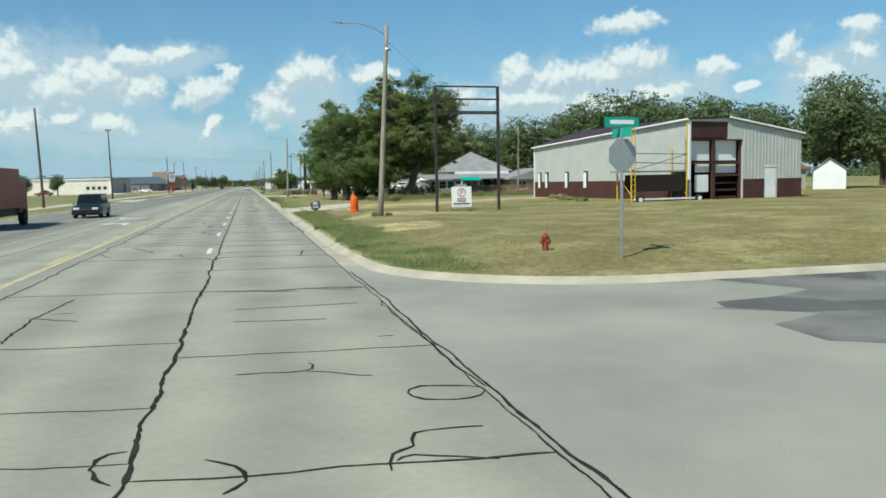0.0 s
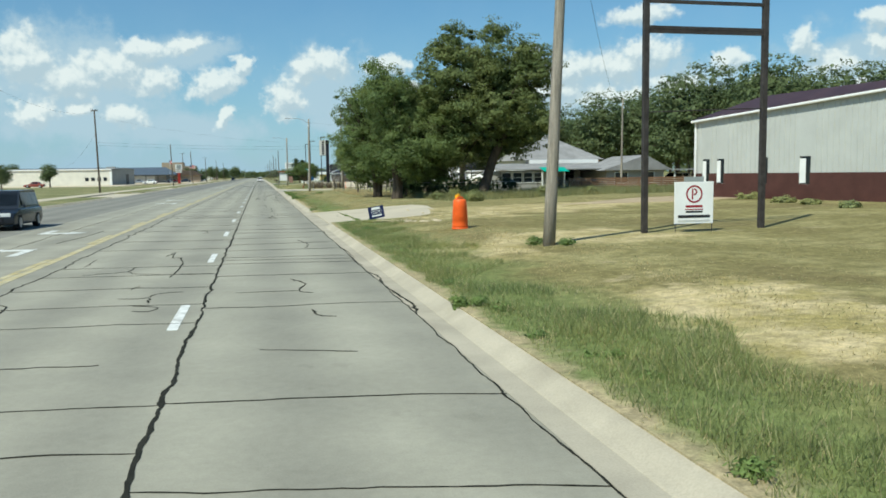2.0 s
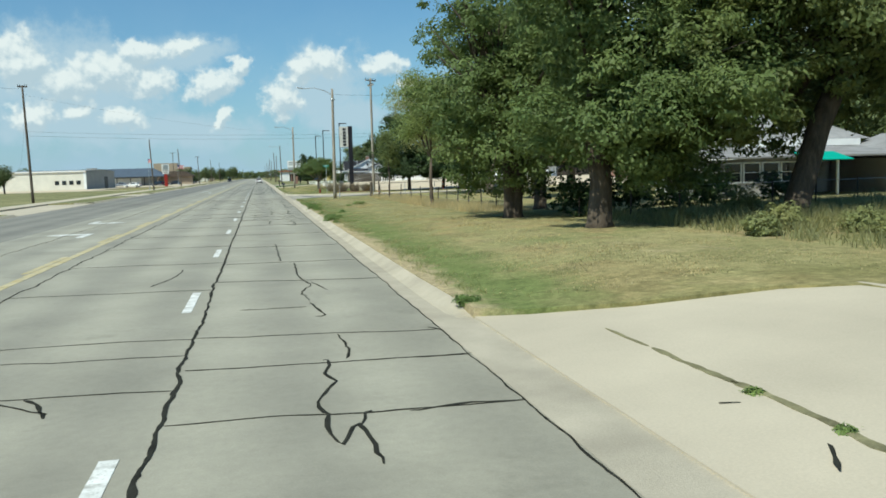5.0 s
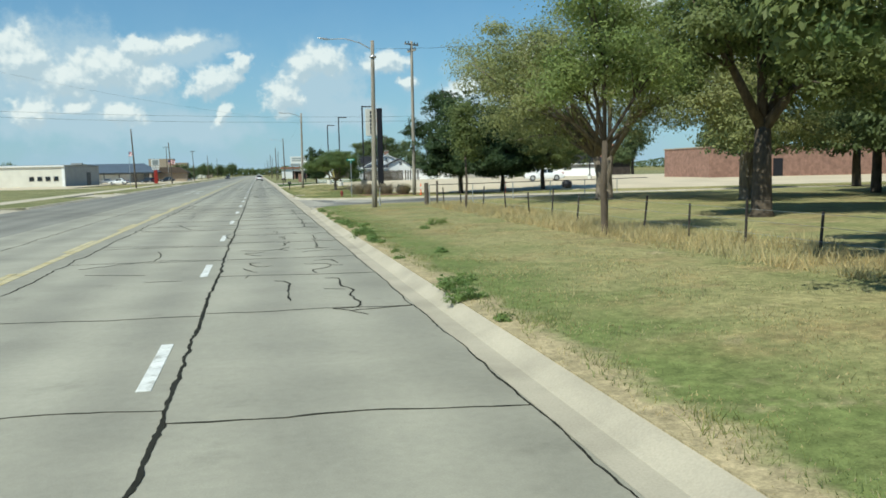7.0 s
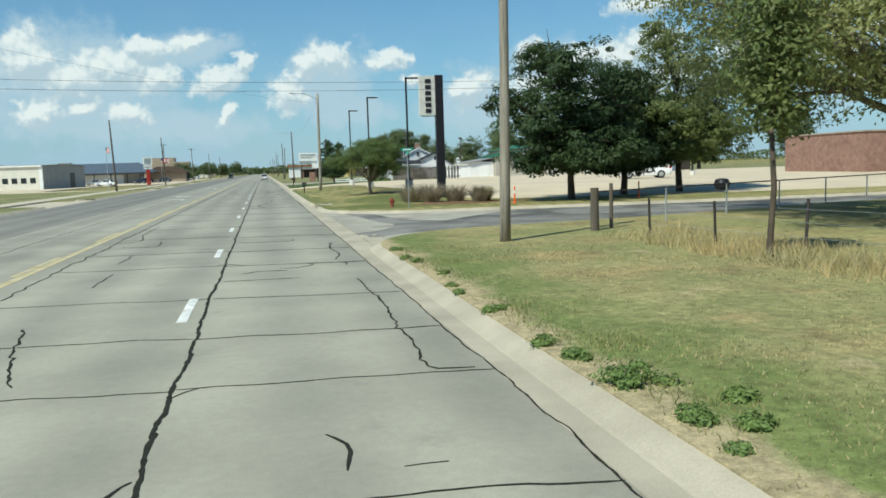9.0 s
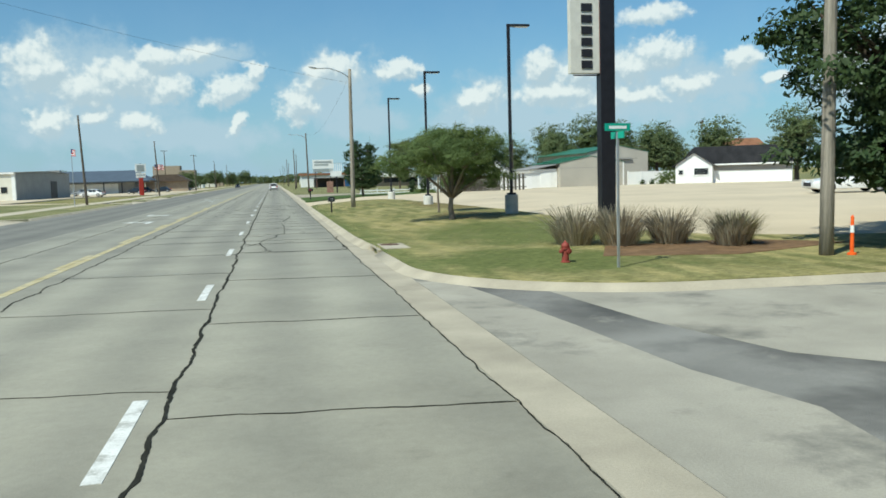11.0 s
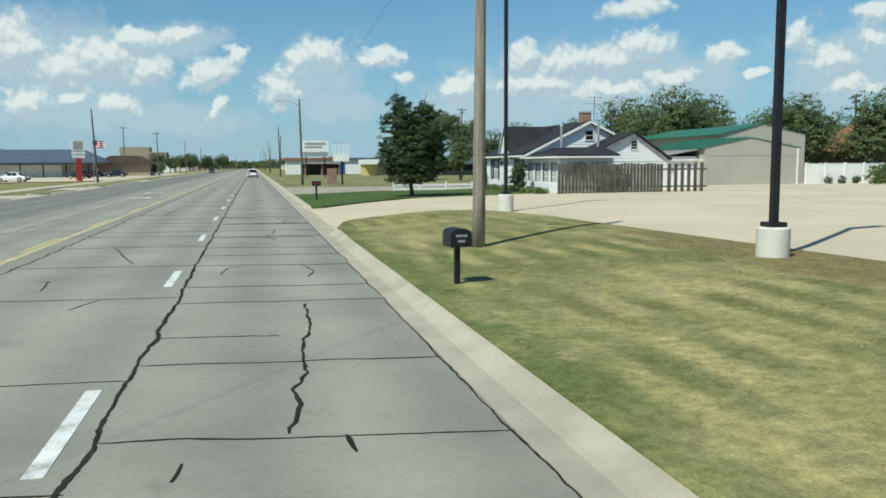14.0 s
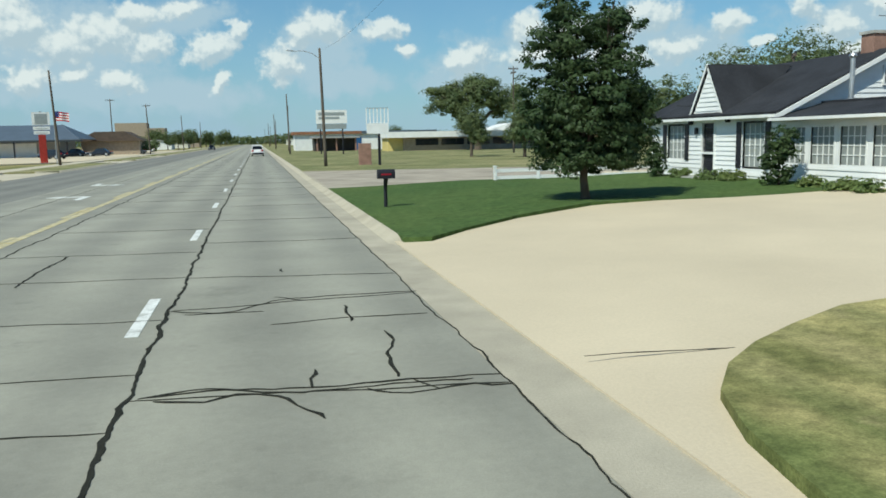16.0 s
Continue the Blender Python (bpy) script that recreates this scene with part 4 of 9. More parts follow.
# the inner lane's joints
for i, y in enumerate([-25, -21.9, -20.3, -17.0, -11.5, -3.9, 1.65, 3.0, 7.4, 9.2, 11.35, 13.5, 15.2, 19.95, 23.2, 28.4, 31.5, 38.55, 40.2, 41.2, 46, 51, 56, 61, 66.0, 74.0, 78.1, 85.3, 87.9, 91.3, 96.3, 99.8, 105, 110, 115.5, 121, 126,
                       131.2, 134.6, 138.5, 143.7, 146.6, 151.9, 156.3, 160.6, 164.1, 165.8, 168.35, 169.9, 172.3, 175.5, 178.6] + [183 + 5.3 * k for k in range(20)]):
    tar(0.28, y, -3.45, y + 0.45, w=0.021, wob=0.035, seed=300 + i)
# lengthwise cracks
for x, y0, y1, w, wob in ((0.29, -60, 330, 0.056, 0.019), (-3.45, -40, 330, 0.036, 0.035), (-6.35, -40, 330, 0.024, 0.03), (3.555, -60, 330, 0.022, 0.014)):
    y = y0
    k = 0
    while y < y1:
        tar(x, y, x, y + 15.0, w=w, wob=wob, seed=400 + k, step=0.07, whole_ends=True)
        y, k = y + 15, k + 1
# branches, hooks and loops between the joints
def vein(w, *pts):
    """A tarred crack that wanders through a few points."""
    rnd = random.Random(int(abs(pts[0][1]) * 10))
    P4 = [Vector(p) for p in (pts[0], *pts, pts[-1])]
    run = []
    for p0, p1, p2, p3 in zip(P4, P4[1:], P4[2:], P4[3:]):
        n = max(2, int((p2 - p1).length / 0.14))
        for k in range(n):
            t = k / n
            q = 0.5 * (2 * p1 + (p2 - p0) * t + (2 * p0 - 5 * p1 + 4 * p2 - p3) * t * t + (3 * p1 - p0 - 3 * p2 + p3) * t ** 3)
            run.append(q + Vector((rnd.gauss(0, 0.016), rnd.gauss(0, 0.016))))
    run.append(P4[-1])
    bm = B()
    L, R = [], []
    for k, q in enumerate(run):
        d = (run[min(k + 1, len(run) - 1)] - run[max(k - 1, 0)]).normalized()
        ww = 0.85 * w * rnd.uniform(0.45, 1.4) * (0.4 if k in (0, len(run) - 1) else 1)
        L.append(bm.verts.new((q.x - d.y * ww / 2, q.y + d.x * ww / 2, 0.007)))
        R.append(bm.verts.new((q.x + d.y * ww / 2, q.y - d.x * ww / 2, 0.007)))
    for k in range(len(run) - 1):
        bm.faces.new((L[k], L[k + 1], R[k + 1], R[k]))
    bmesh.ops.recalc_face_normals(bm, faces=bm.faces[:])
    bmesh.ops.solidify(bm, geom=bm.faces[:], thickness=0.004)
    whole("tar_crack", bm, TAR, "wandering black tar-filled crack in the concrete", "crack", "structure", "tar cracks")


vein(0.045, (2.29, 150.74), (2.26, 149.04), (2.08, 147.84), (2.03, 146.48), (1.88, 145.86), (1.93, 145.37), (1.78, 144.57))
vein(0.05, (2.24, 144.46), (2.26, 144.03))
vein(0.05, (0.99, 144.06), (0.95, 143.75))
vein(0.025, (0.3, 148.64), (1.83, 148.44))
vein(0.028, (-1.23, 151.1), (-0.94, 151.96))
vein(0.035, (-2.15, 153.34), (-2.26, 154.43), (-2.42, 154.48))
vein(0.03, (0.87, 154.59), (1, 155.64), (1.29, 155.86))
vein(0.03, (1.96, 163.05), (2.18, 162.01))
vein(0.035, (2.54, 155.69), (2.71, 154.67), (2.54, 153.85))
vein(0.035, (2.2, 165.6), (2.1, 164), (1.8, 163.3))
vein(0.04, (1.43, 69.67), (1.7, 69.3), (1.65, 67.94), (1.66, 66.98))
vein(0.042, (2.46, 69.7), (2.71, 69.62), (2.65, 68.6), (2.81, 67.97), (2.7, 67.25), (2.75, 66.4), (2.61, 66), (2.28, 65.98))
vein(0.035, (2.28, 65.98), (2.52, 65.7), (2.75, 65.28))
vein(0.035, (2.52, 65.7), (3.1, 65.82), (3.52, 65.86))
vein(0.022, (2.33, 68.21), (2.69, 68.01))
vein(0.032, (-1.44, 74.65), (-1.39, 75.75), (-1.63, 77.13))
vein(0.024, (-2.94, 73.36), (-1.42, 74.51), (0.26, 74.16))
vein(0.022, (-1.12, 70.4), (-0.38, 70.34))
vein(0.024, (-2.59, 72.15), (-1.28, 71.61))
vein(0.022, (-3.46, 79.39), (-0.74, 78.52))
vein(0.04, (3.12, 100.94), (3, 99.23), (3.07, 97.6), (2.88, 96.52))
vein(0.032, (1.53, 95.23), (1.9, 95.15), (2.3, 95.58), (2.22, 95.85))
vein(0.035, (3.04, 95.76), (3, 95.07))
vein(0.03, (2.17, 96.03), (2.57, 95.86), (3.52, 95.79))
vein(0.032, (0.08, 96.33), (0.3, 96.61), (0.77, 96.08))
vein(0.04, (0.75, 94.62), (1.2, 94.84), (1.67, 94.73))
vein(0.03, (-3.04, 102.75), (-2.02, 102.52), (-2.05, 104.43))
vein(0.035, (-3.53, 104.36), (-2.78, 105.07), (-3.08, 107.7), (-3.04, 111.87))
vein(0.025, (0.41, 102.41), (1.9, 102.12), (2.08, 102.78))
vein(0.035, (-1.12, 28.56), (-0.8, 27.91), (-0.75, 27.29))
vein(0.022, (-0.95, 26.9), (-0.65, 26.81))
vein(0.035, (1.11, 30.43), (1.19, 31.14), (1.4, 31.17))
vein(0.02, (1.79, 29.55), (2.17, 29.42))
vein(0.03, (0.7, 28.15), (1.48, 28.15), (2.94, 27.81), (3.21, 27.82))
vein(0.055, (3.3, 26.03), (3.57, 25.99))
vein(0.025, (-2.02, 39.16), (-0.8, 38.08))
vein(0.05, (2.91, -2.51), (2.84, -3.12), (2.76, -3.99))
vein(0.06, (0.06, -3.99), (0.16, -4.35), (0.34, -4.46), (0.27, -3.99))
vein(0.06, (0.4, -4.04), (0.53, -3.69))
vein(0.04, (0.34, -2.85), (0.46, -2.73))
vein(0.05, (-1.08, -2.22), (-0.8, -2.5), (-0.73, -2.98))
vein(0.03, (-3.8, 10.49), (-2.98, 9.9), (-2.87, 8.52))
vein(0.022, (1.2, 5.24), (2.37, 4.79))
vein(0.022, (-2.28, 5.04), (-0.6, 4.91))
vein(0.04, (2.8, -20.5), (2.95, -20.26), (3.55, -20.51))
vein(0.04, (2.8, -20.5), (2.88, -20.77), (3.33, -20.91), (3.55, -20.65))
vein(0.04, (2.26, -22.63), (2.29, -22.27), (2.47, -22.12), (2.58, -21.8), (3.19, -21.78))
vein(0.035, (2.3, -22.43), (2.46, -22.35), (3.08, -22.61))
vein(0.04, (1.04, -22.76), (1.18, -22.36), (0.86, -21.98))
vein(0.045, (0.01, -21.97), (0.01, -21.75), (0.23, -21.59))
vein(0.045, (0, -21.91), (0.07, -22.18), (0.22, -22.35))
vein(0.025, (1.05, -19.13), (1.84, -19.19), (1.94, -19.03), (1.9, -18.81))
vein(0.022, (1.84, -19.19), (2.54, -19.65))
vein(0.035, (-2.15, -16.27), (-2.23, -14.17), (-2.03, -11.87))
vein(0.025, (-2.33, -14.04), (-1.47, -14.58))
vein(0.025, (-2.06, -13.65), (-1.68, -13.68))
vein(0.03, (-3.45, -0.76), (-2.79, -2.75))
vein(0.03, (-2.63, 1.2), (-1.75, -1.19))
vein(0.02, (2.95, -17.42), (3.18, -17.43))
vein(0.04, (1.85, 12.02), (2.09, 11.15), (1.91, 10.27), (2.17, 9.91))
vein(0.03, (0.77, 10.35), (1.91, 10.27))
vein(0.042, (2.03, 8.07), (2.08, 7.78), (2.04, 7.63), (2.13, 7.41), (2.35, 7.32))
vein(0.035, (-1.26, 17.95), (-1.13, 19.04), (-1.07, 17.54), (-0.84, 17.46), (-0.65, 15.59), (-0.65, 13.94), (-0.68, 13.16))
vein(0.03, (-1.74, 14.5), (-1.7, 15.52))
vein(0.025, (-2.63, 14.16), (-1.74, 14.5), (-1.4, 13.97), (0.21, 13.58))
vein(0.03, (-1.22, 11.34), (-1.12, 11.93))
vein(0.03, (-1.27, 10.22), (-0.79, 10.18), (-0.65, 10.68), (-0.18, 10.78))
vein(0.04, (-0.72, 10.16), (-0.66, 9.57))
vein(0.035, (-0.91, 9.35), (-0.52, 9.11), (-0.42, 8.92), (-0.55, 8.66), (-0.81, 8.76))
vein(0.03, (-2.93, 15.98), (-2.99, 17.74))
vein(0.05, (3.51, 12.8), (3.66, 11.97), (3.58, 10.55), (3.64, 8.78))
vein(0.05, (3.64, 8.78), (3.69, 8.07), (3.56, 7.1))
vein(0.035, (2.45, 22.23), (2.68, 20.42), (2.52, 19.01))
vein(0.05, (1.71, 37.23), (1.77, 36.4), (1.98, 36.89), (2.03, 35.88))
vein(0.04, (1.98, 36.89), (2.04, 37.15), (2.13, 37.23))
vein(0.045, (1.71, 37.23), (1.71, 37.82), (1.92, 38.38), (1.83, 38.72), (1.92, 39.25), (1.86, 39.4))
vein(0.04, (2.16, 40.86), (2.22, 39.92), (2.13, 39.38))
vein(0.04, (1.99, 43.61), (2.12, 42.38), (1.98, 42.36))
vein(0.035, (1.99, 49.97), (1.97, 47.16), (2.14, 45.95), (1.91, 45.06), (1.97, 43.98))
vein(0.025, (2.16, 46.3), (2.39, 45.16))
vein(0.022, (0.84, 43.35), (1.89, 43.3))
vein(0.03, (1.66, 55.74), (1.67, 50.69))
vein(0.045, (2.47, 37.12), (3.04, 37.2), (3.54, 37.12))
vein(0.035, (2.3, 39.24), (3.01, 39.16), (3.58, 39.16))
vein(0.045, (-1.13, 38.68), (-0.99, 38.47), (-0.8, 37.94))
vein(0.04, (3.4, 40.9), (3.57, 40.59))
vein(0.038, (1.77, 80.75), (1.94, 80.51), (1.98, 80.02), (1.89, 79.92))
vein(0.035, (1.9, 80.63), (2.02, 81.12))
vein(0.042, (1.94, 78.83), (2.08, 78.5), (1.9, 78.29), (1.91, 77.84), (1.85, 77.6))
vein(0.035, (1.7, 83.55), (1.83, 83.08), (1.76, 82.69))
vein(0.035, (2.99, 92.79), (3.01, 91.31), (3.06, 90.02), (3, 88.71), (2.98, 87.8), (2.97, 86.63), (2.91, 85.66), (3, 85.33), (3.39, 85.25))
vein(0.045, (1.98, 76.89), (1.82, 76.63), (1.75, 76.34), (1.82, 76.18), (1.96, 75.94))
vein(0.036, (1.75, 76.34), (1.55, 76.3), (1.33, 76.19), (1.11, 76.21), (0.66, 76.42))
vein(0.04, (2.91, 81.11), (2.94, 80.21), (2.93, 79.59), (2.84, 79.42), (2.91, 79.03), (3.1, 78.88))
vein(0.042, (2.85, 78.31), (2.83, 77.66), (2.82, 77.1), (2.76, 76.69), (2.78, 76.41), (3.11, 76.24))
vein(0.026, (2.11, 76.27), (2.45, 76.24), (2.77, 76.27), (3.11, 76.24))
vein(0.042, (3.38, 75.5), (3.1, 75.56), (2.85, 75.62), (2.61, 75.53), (2.45, 75.51), (2.37, 75.38), (2.32, 75.18))
vein(0.034, (1.31, 75.7), (1.05, 75.6), (0.81, 75.5), (0.87, 75.25), (0.98, 74.96), (1.21, 74.76))
vein(0.034, (1.18, 73.17), (0.96, 73.09), (1.01, 72.63), (1.11, 72.34), (1.29, 72.24), (1.44, 72.37))
vein(0.034, (0.79, 72.07), (0.93, 71.54), (1.1, 71.2))
vein(0.038, (2.47, 73.16), (2.87, 73.17), (2.97, 72.4))
vein(0.04, (2.17, 72.41), (2.67, 72.33), (2.77, 71.96), (2.71, 71.66), (2.52, 71.4), (2.3, 71.23), (2.29, 70.92), (2.35, 70.58))
vein(0.026, (2.77, 71.96), (3.05, 71.89))
vein(0.034, (0.96, 70.65), (0.85, 70.28))
vein(0.026, (0.29, 85.08), (0.54, 85.35))
vein(0.022, (2.19, 82.65), (2.5, 82.65))
vein(0.038, (0.25, 82.89), (0.07, 82.45), (0.07, 81.56), (0.22, 80.85))
vein(0.04, (-3.43, 86.91), (-2.86, 85.56))
vein(0.03, (-2.1, 93.67), (-2.08, 95.76))
vein(0.03, (1.73, 142.25), (1.81, 140.05), (1.75, 134.56))
vein(0.045, (1.75, 134.56), (1.44, 134.12), (1.4, 132.92), (1.1, 131.82), (0.93, 131.18), (0.87, 129.43), (1.06, 127.83), (1.1, 127.23))
vein(0.045, (1.1, 127.23), (1.07, 126.97), (1.22, 126.63), (1.17, 126.31), (1.42, 126.11))
vein(0.04, (0.37, 126.44), (0.96, 126.37), (1.49, 126.12), (2.55, 126.04), (3.57, 126.06))
vein(0.026, (0.42, 129.34), (0.86, 129.62))
vein(0.026, (0.38, 129.18), (0.85, 129.32))
vein(0.028, (1.74, 130.24), (1.93, 130.04), (2, 129.75))
vein(0.025, (2.45, 135.33), (2.74, 134.18))
vein(0.045, (3.69, 131.89), (3.58, 131.14), (3.58, 130.96), (3.51, 130.15))
vein(0.05, (3.54, 127.85), (3.51, 127.25), (3.56, 126.7), (3.57, 126.06))
vein(0.03, (0.92, 126.65), (1.09, 126.66))
vein(0.02, (0.37, 133.76), (0.95, 133.45))
vein(0.028, (0.28, 172.8), (0.94, 172.52), (1.47, 172.96), (1.79, 173.19), (3.61, 173.18))
vein(0.022, (0.48, 172.53), (1.47, 172.44))
vein(0.022, (1.61, 173.36), (1.98, 173.03))
vein(0.04, (2.49, 172.47), (2.48, 171.53))
vein(0.042, (2.77, 170.97), (2.81, 170.34), (2.69, 170.08), (2.64, 169.15))
vein(0.045, (1.84, 169.03), (1.92, 169.6))
vein(0.032, (0.39, 169.12), (0.96, 169.25), (1.68, 169.05), (2.73, 169.05), (3.55, 168.96))
vein(0.04, (0.51, 169.02), (0.94, 168.92), (1.2, 169.01), (1.56, 168.88), (1.9, 168.21))
vein(0.03, (0.46, 169.13), (1.12, 169.17), (1.76, 168.92), (2.54, 168.96), (3.28, 168.9))
vein(0.03, (2.32, 168.89), (2.5, 168.7), (2.91, 168.67), (3.23, 168.76), (3.58, 168.65))
vein(0.025, (2.73, 169.05), (2.92, 168.71))
vein(0.04, (-2.24, 175.38), (-2.28, 176.89), (-2.2, 178.84))
vein(0.06, (1.77, 175.86), (1.8, 175.54))
vein(0.035, (-1.4, 86), (-1.8, 87.5), (-2.2, 89.5))
vein(0.035, (-1.1, 157), (-1.5, 158.5), (-2.1, 161))
vein(0.035, (-5.4, 24), (-5.1, 27), (-5, 30))
vein(0.03, (-1, 47), (-0.7, 48.2), (-0.6, 49.8))
vein(0.035, (-2.3, 99.9), (-2.28, 99), (-2.35, 98.1))
# joints that broke into several strands
for i, y in enumerate((163.4, -11.7)):
    tar(0.4, y + 0.05, 2.2, y - 0.55, w=0.03, wob=0.05, seed=500 + i)
    tar(1.5, y - 0.35, 3.5, y - 0.3, w=0.04, wob=0.08, seed=520 + i)
    tar(2.3, y - 0.1, 3.3, y - 0.75, w=0.03, wob=0.06, seed=540 + i)
tar(3.66, -40, 3.64, -9, w=0.035, wob=0.02, seed=560)
for a, c in ((-20.5, -14), (14, 19), (24, 27)):
    tar(3.6, a, 3.55, c, w=0.026, wob=0.04, seed=570)
tar(4.37, 168.95, 7.0, 168.7, w=0.025, wob=0.02, seed=580, z=0.11, label="hairline joint in the parking lot slab")
# weedy joint across the driveway slab
for k, (a, c, w) in enumerate(((39.4, 38.3, 0.04), (38.2, 36.6, 0.08), (36.7, 34.2, 0.10), (34.0, 32.6, 0.09), (32.7, 30.6, 0.14))):
    bm = crack(5.4 + 0.02 * k, a, 5.42 + 0.02 * k, c, w=w, wob=0.035, seed=7 + k)
    bmesh.ops.recalc_face_normals(bm, faces=bm.faces[:])
    for v in bm.verts:
        v.co.z = drive_high(v.co.x, v.co.y) + 0.008
    bmesh.ops.solidify(bm, geom=bm.faces[:], thickness=0.012)
    whole("weedy_joint", bm, JOINT_SOIL, "weedy soil-filled joint in the driveway", "crack", "structure")
for k, (x, y, x1, y1) in enumerate(((5.0, 36.2, 5.3, 36.1), (6.4, 39.3, 6.8, 39.5), (4.9, 34.6, 5.4, 35.4))):
    tar(x, y, x1, y1, w=0.05, wob=0.02, seed=600 + k, z=0.1, label="crack in the driveway slab")


# ---- trees ----
def leaf_cloud(rng, blobs, n, size, clump=0.35, shell=0.45):
    """Leaves gathered in clumps over the shells of several lobes."""
    bl = np.array(blobs, float)
    wgt = (bl[:, 3] * bl[:, 4] + bl[:, 3] * bl[:, 5] + bl[:, 4] * bl[:, 5])
    k = max(8, n // 60, min(n // 14, 900))
    which = rng.choice(len(bl), k, p=wgt / wgt.sum())
    d = rng.normal(size=(k, 3))
    d /= np.linalg.norm(d, axis=1, keepdims=True)
    rad = rng.uniform(0, 1, (k, 1)) ** shell * rng.uniform(0.8, 1.08, (k, 1))
    cc = bl[which, :3] + d * rad * bl[which, 3:6]
    pick = rng.integers(0, k, n)
    spread = rng.uniform(0.7, 2.0, (k, 1))[pick]
    q = rng.normal(size=(n, 3)) + d[pick] * 0.4
    q /= np.linalg.norm(q, axis=1, keepdims=True)
    pos = cc[pick] + q * rng.uniform(0.1, 1, (n, 1)) ** 0.5 * clump * spread * np.array([1.15, 1.15, 0.6])
    face = q * 0.6 + d[pick] * 0.55 + rng.normal(size=(n, 3)) * 0.36 + np.array([0, 0, 0.5])
    face /= np.linalg.norm(face, axis=1, keepdims=True)
    a = np.cross(face, rng.normal(size=(n, 3)))
    a /= np.linalg.norm(a, axis=1, keepdims=True)
    c = np.cross(a, face)
    c /= np.linalg.norm(c, axis=1, keepdims=True)
    s = size * rng.uniform(0.6, 1.35, (n, 1))
    v = np.stack([pos - a * s, pos + c * s * 0.45, pos + a * s, pos - c * s * 0.45], 1).reshape(-1, 3)
    return v


def quads(name, v, material):
    me = bpy.data.meshes.new(name)
    n = len(v) // 4
    me.from_pydata(v.tolist(), [], np.arange(4 * n).reshape(n, 4).tolist())
    me.materials.append(material)
    return me


def make_tree(loc, blobs, leaves, bark, n, size, trunk_r, label, seed, fork=0.35, lean=(0, 0), trunks=1, clump=0.35, name="tree", shell=0.45, group="", lobes=4):
    rng = np.random.default_rng(seed)
    rnd = random.Random(seed)
    t = thing(name, loc, label, "tree", group)
    bm = B()
    top = max(b[2] + b[5] for b in blobs)
    for s in range(trunks):
        bx0, by0 = (rnd.uniform(-0.5, 0.5) * (trunks > 1) for _ in range(2))
        fz = top * fork
        fork_p = Vector((bx0 * 1.6 + lean[0], by0 * 1.6 + lean[1], fz))
        mid = Vector((bx0 + lean[0] * 0.4, by0 + lean[1] * 0.4, fz * 0.5)) + Vector((rnd.uniform(-.08, .08), rnd.uniform(-.08, .08), 0))
        bent(bm, [(bx0, by0, -0.15), (bx0, by0, 0.12), mid, fork_p], [trunk_r * 1.5, trunk_r * 1.08, trunk_r * 0.92, trunk_r * 0.8], 10)
        for b in blobs:
            c = Vector(b[:3])
            if trunks > 1 and rnd.random() < 0.35:
                continue
            m1 = fork_p.lerp(c, 0.5) + Vector((rnd.uniform(-.3, .3), rnd.uniform(-.3, .3), 0.25))
            bent(bm, [fork_p - Vector((0, 0, 0.1)), m1, c, c + (c - fork_p) * 0.25], [trunk_r * 0.62, trunk_r * 0.42, trunk_r * 0.22, trunk_r * 0.05], 7)
            for _ in range(5):
                e = c + Vector((rnd.uniform(-1, 1) * b[3], rnd.uniform(-1, 1) * b[4], rnd.uniform(-0.8, 0.9) * b[5])) * 0.8
                m2 = m1.lerp(e, 0.55) + Vector((0, 0, 0.15))
                bent(bm, [m1, m2, e], [trunk_r * 0.26, trunk_r * 0.16, trunk_r * 0.04], 5)
    part("trunk", bm, bark, t, smooth=True)
    full = list(blobs)
    if n > 20000:
        # small lobes that break up the outline
        for b in blobs:
            for _ in range(lobes):
                v = Vector((rnd.gauss(0, 1), rnd.gauss(0, 1), rnd.gauss(0.1, 0.8))).normalized()
                q = rnd.uniform(0.26, 0.42)
                full.append((b[0] + v.x * b[3] * 1.02, b[1] + v.y * b[4] * 1.02, max(b[2] + v.z * b[5] * 1.02, 1.2), b[3] * q, b[4] * q, b[5] * q * 0.9))
    crown = new("crown", quads("crown", leaf_cloud(rng, full, n, size, clump, shell), leaves))
    crown.parent = t
    return t


# the dark cluster beside the corner lot
make_tree((10.6, 58.6, 0.4), [(0.4, 0, 6.4, 2.6, 2.6, 2.6), (-0.8, 2.2, 4.4, 2.3, 2.6, 2.3), (0.9, -1.6, 4.2, 2.5, 2.4, 2.3), (1.9, 1.5, 7.4, 2.4, 2.4, 2.3), (-0.3, -0.5, 2.9, 2.4, 2.8, 1.7), (1.2, 2.5, 2.9, 2.2, 2.2, 1.6), (-1.6, -0.4, 5.0, 2.3, 2.4, 2.6), (0.2, 1.6, 1.6, 1.9, 2.0, 1.0), (-1.8, -0.2, 7.4, 1.6, 1.6, 1.6)],
          LEAF_MID, BARK, 76000, 0.08, 0.24, "broad dark green shade tree with two trunks", 11, 0.26, trunks=2)
make_tree((11.0, 51.8, 0.45), [(0.2, 0, 6.0, 2.8, 2.6, 2.6), (1.6, -1.0, 4.2, 2.6, 2.4, 2.3), (-0.6, 1.0, 7.6, 2.2, 2.2, 2.2), (0.4, -0.6, 3.0, 2.7, 2.6, 1.6), (2.8, 0.6, 3.0, 2.0, 2.2, 1.5), (1.6, 0.4, 1.7, 1.6, 1.5, 0.9), (3.4, 1.6, 1.6, 1.3, 1.4, 1.0)],
          LEAF_MID, BARK, 76000, 0.08, 0.3, "dense shade tree with low drooping branches", 12, 0.25, trunks=2)
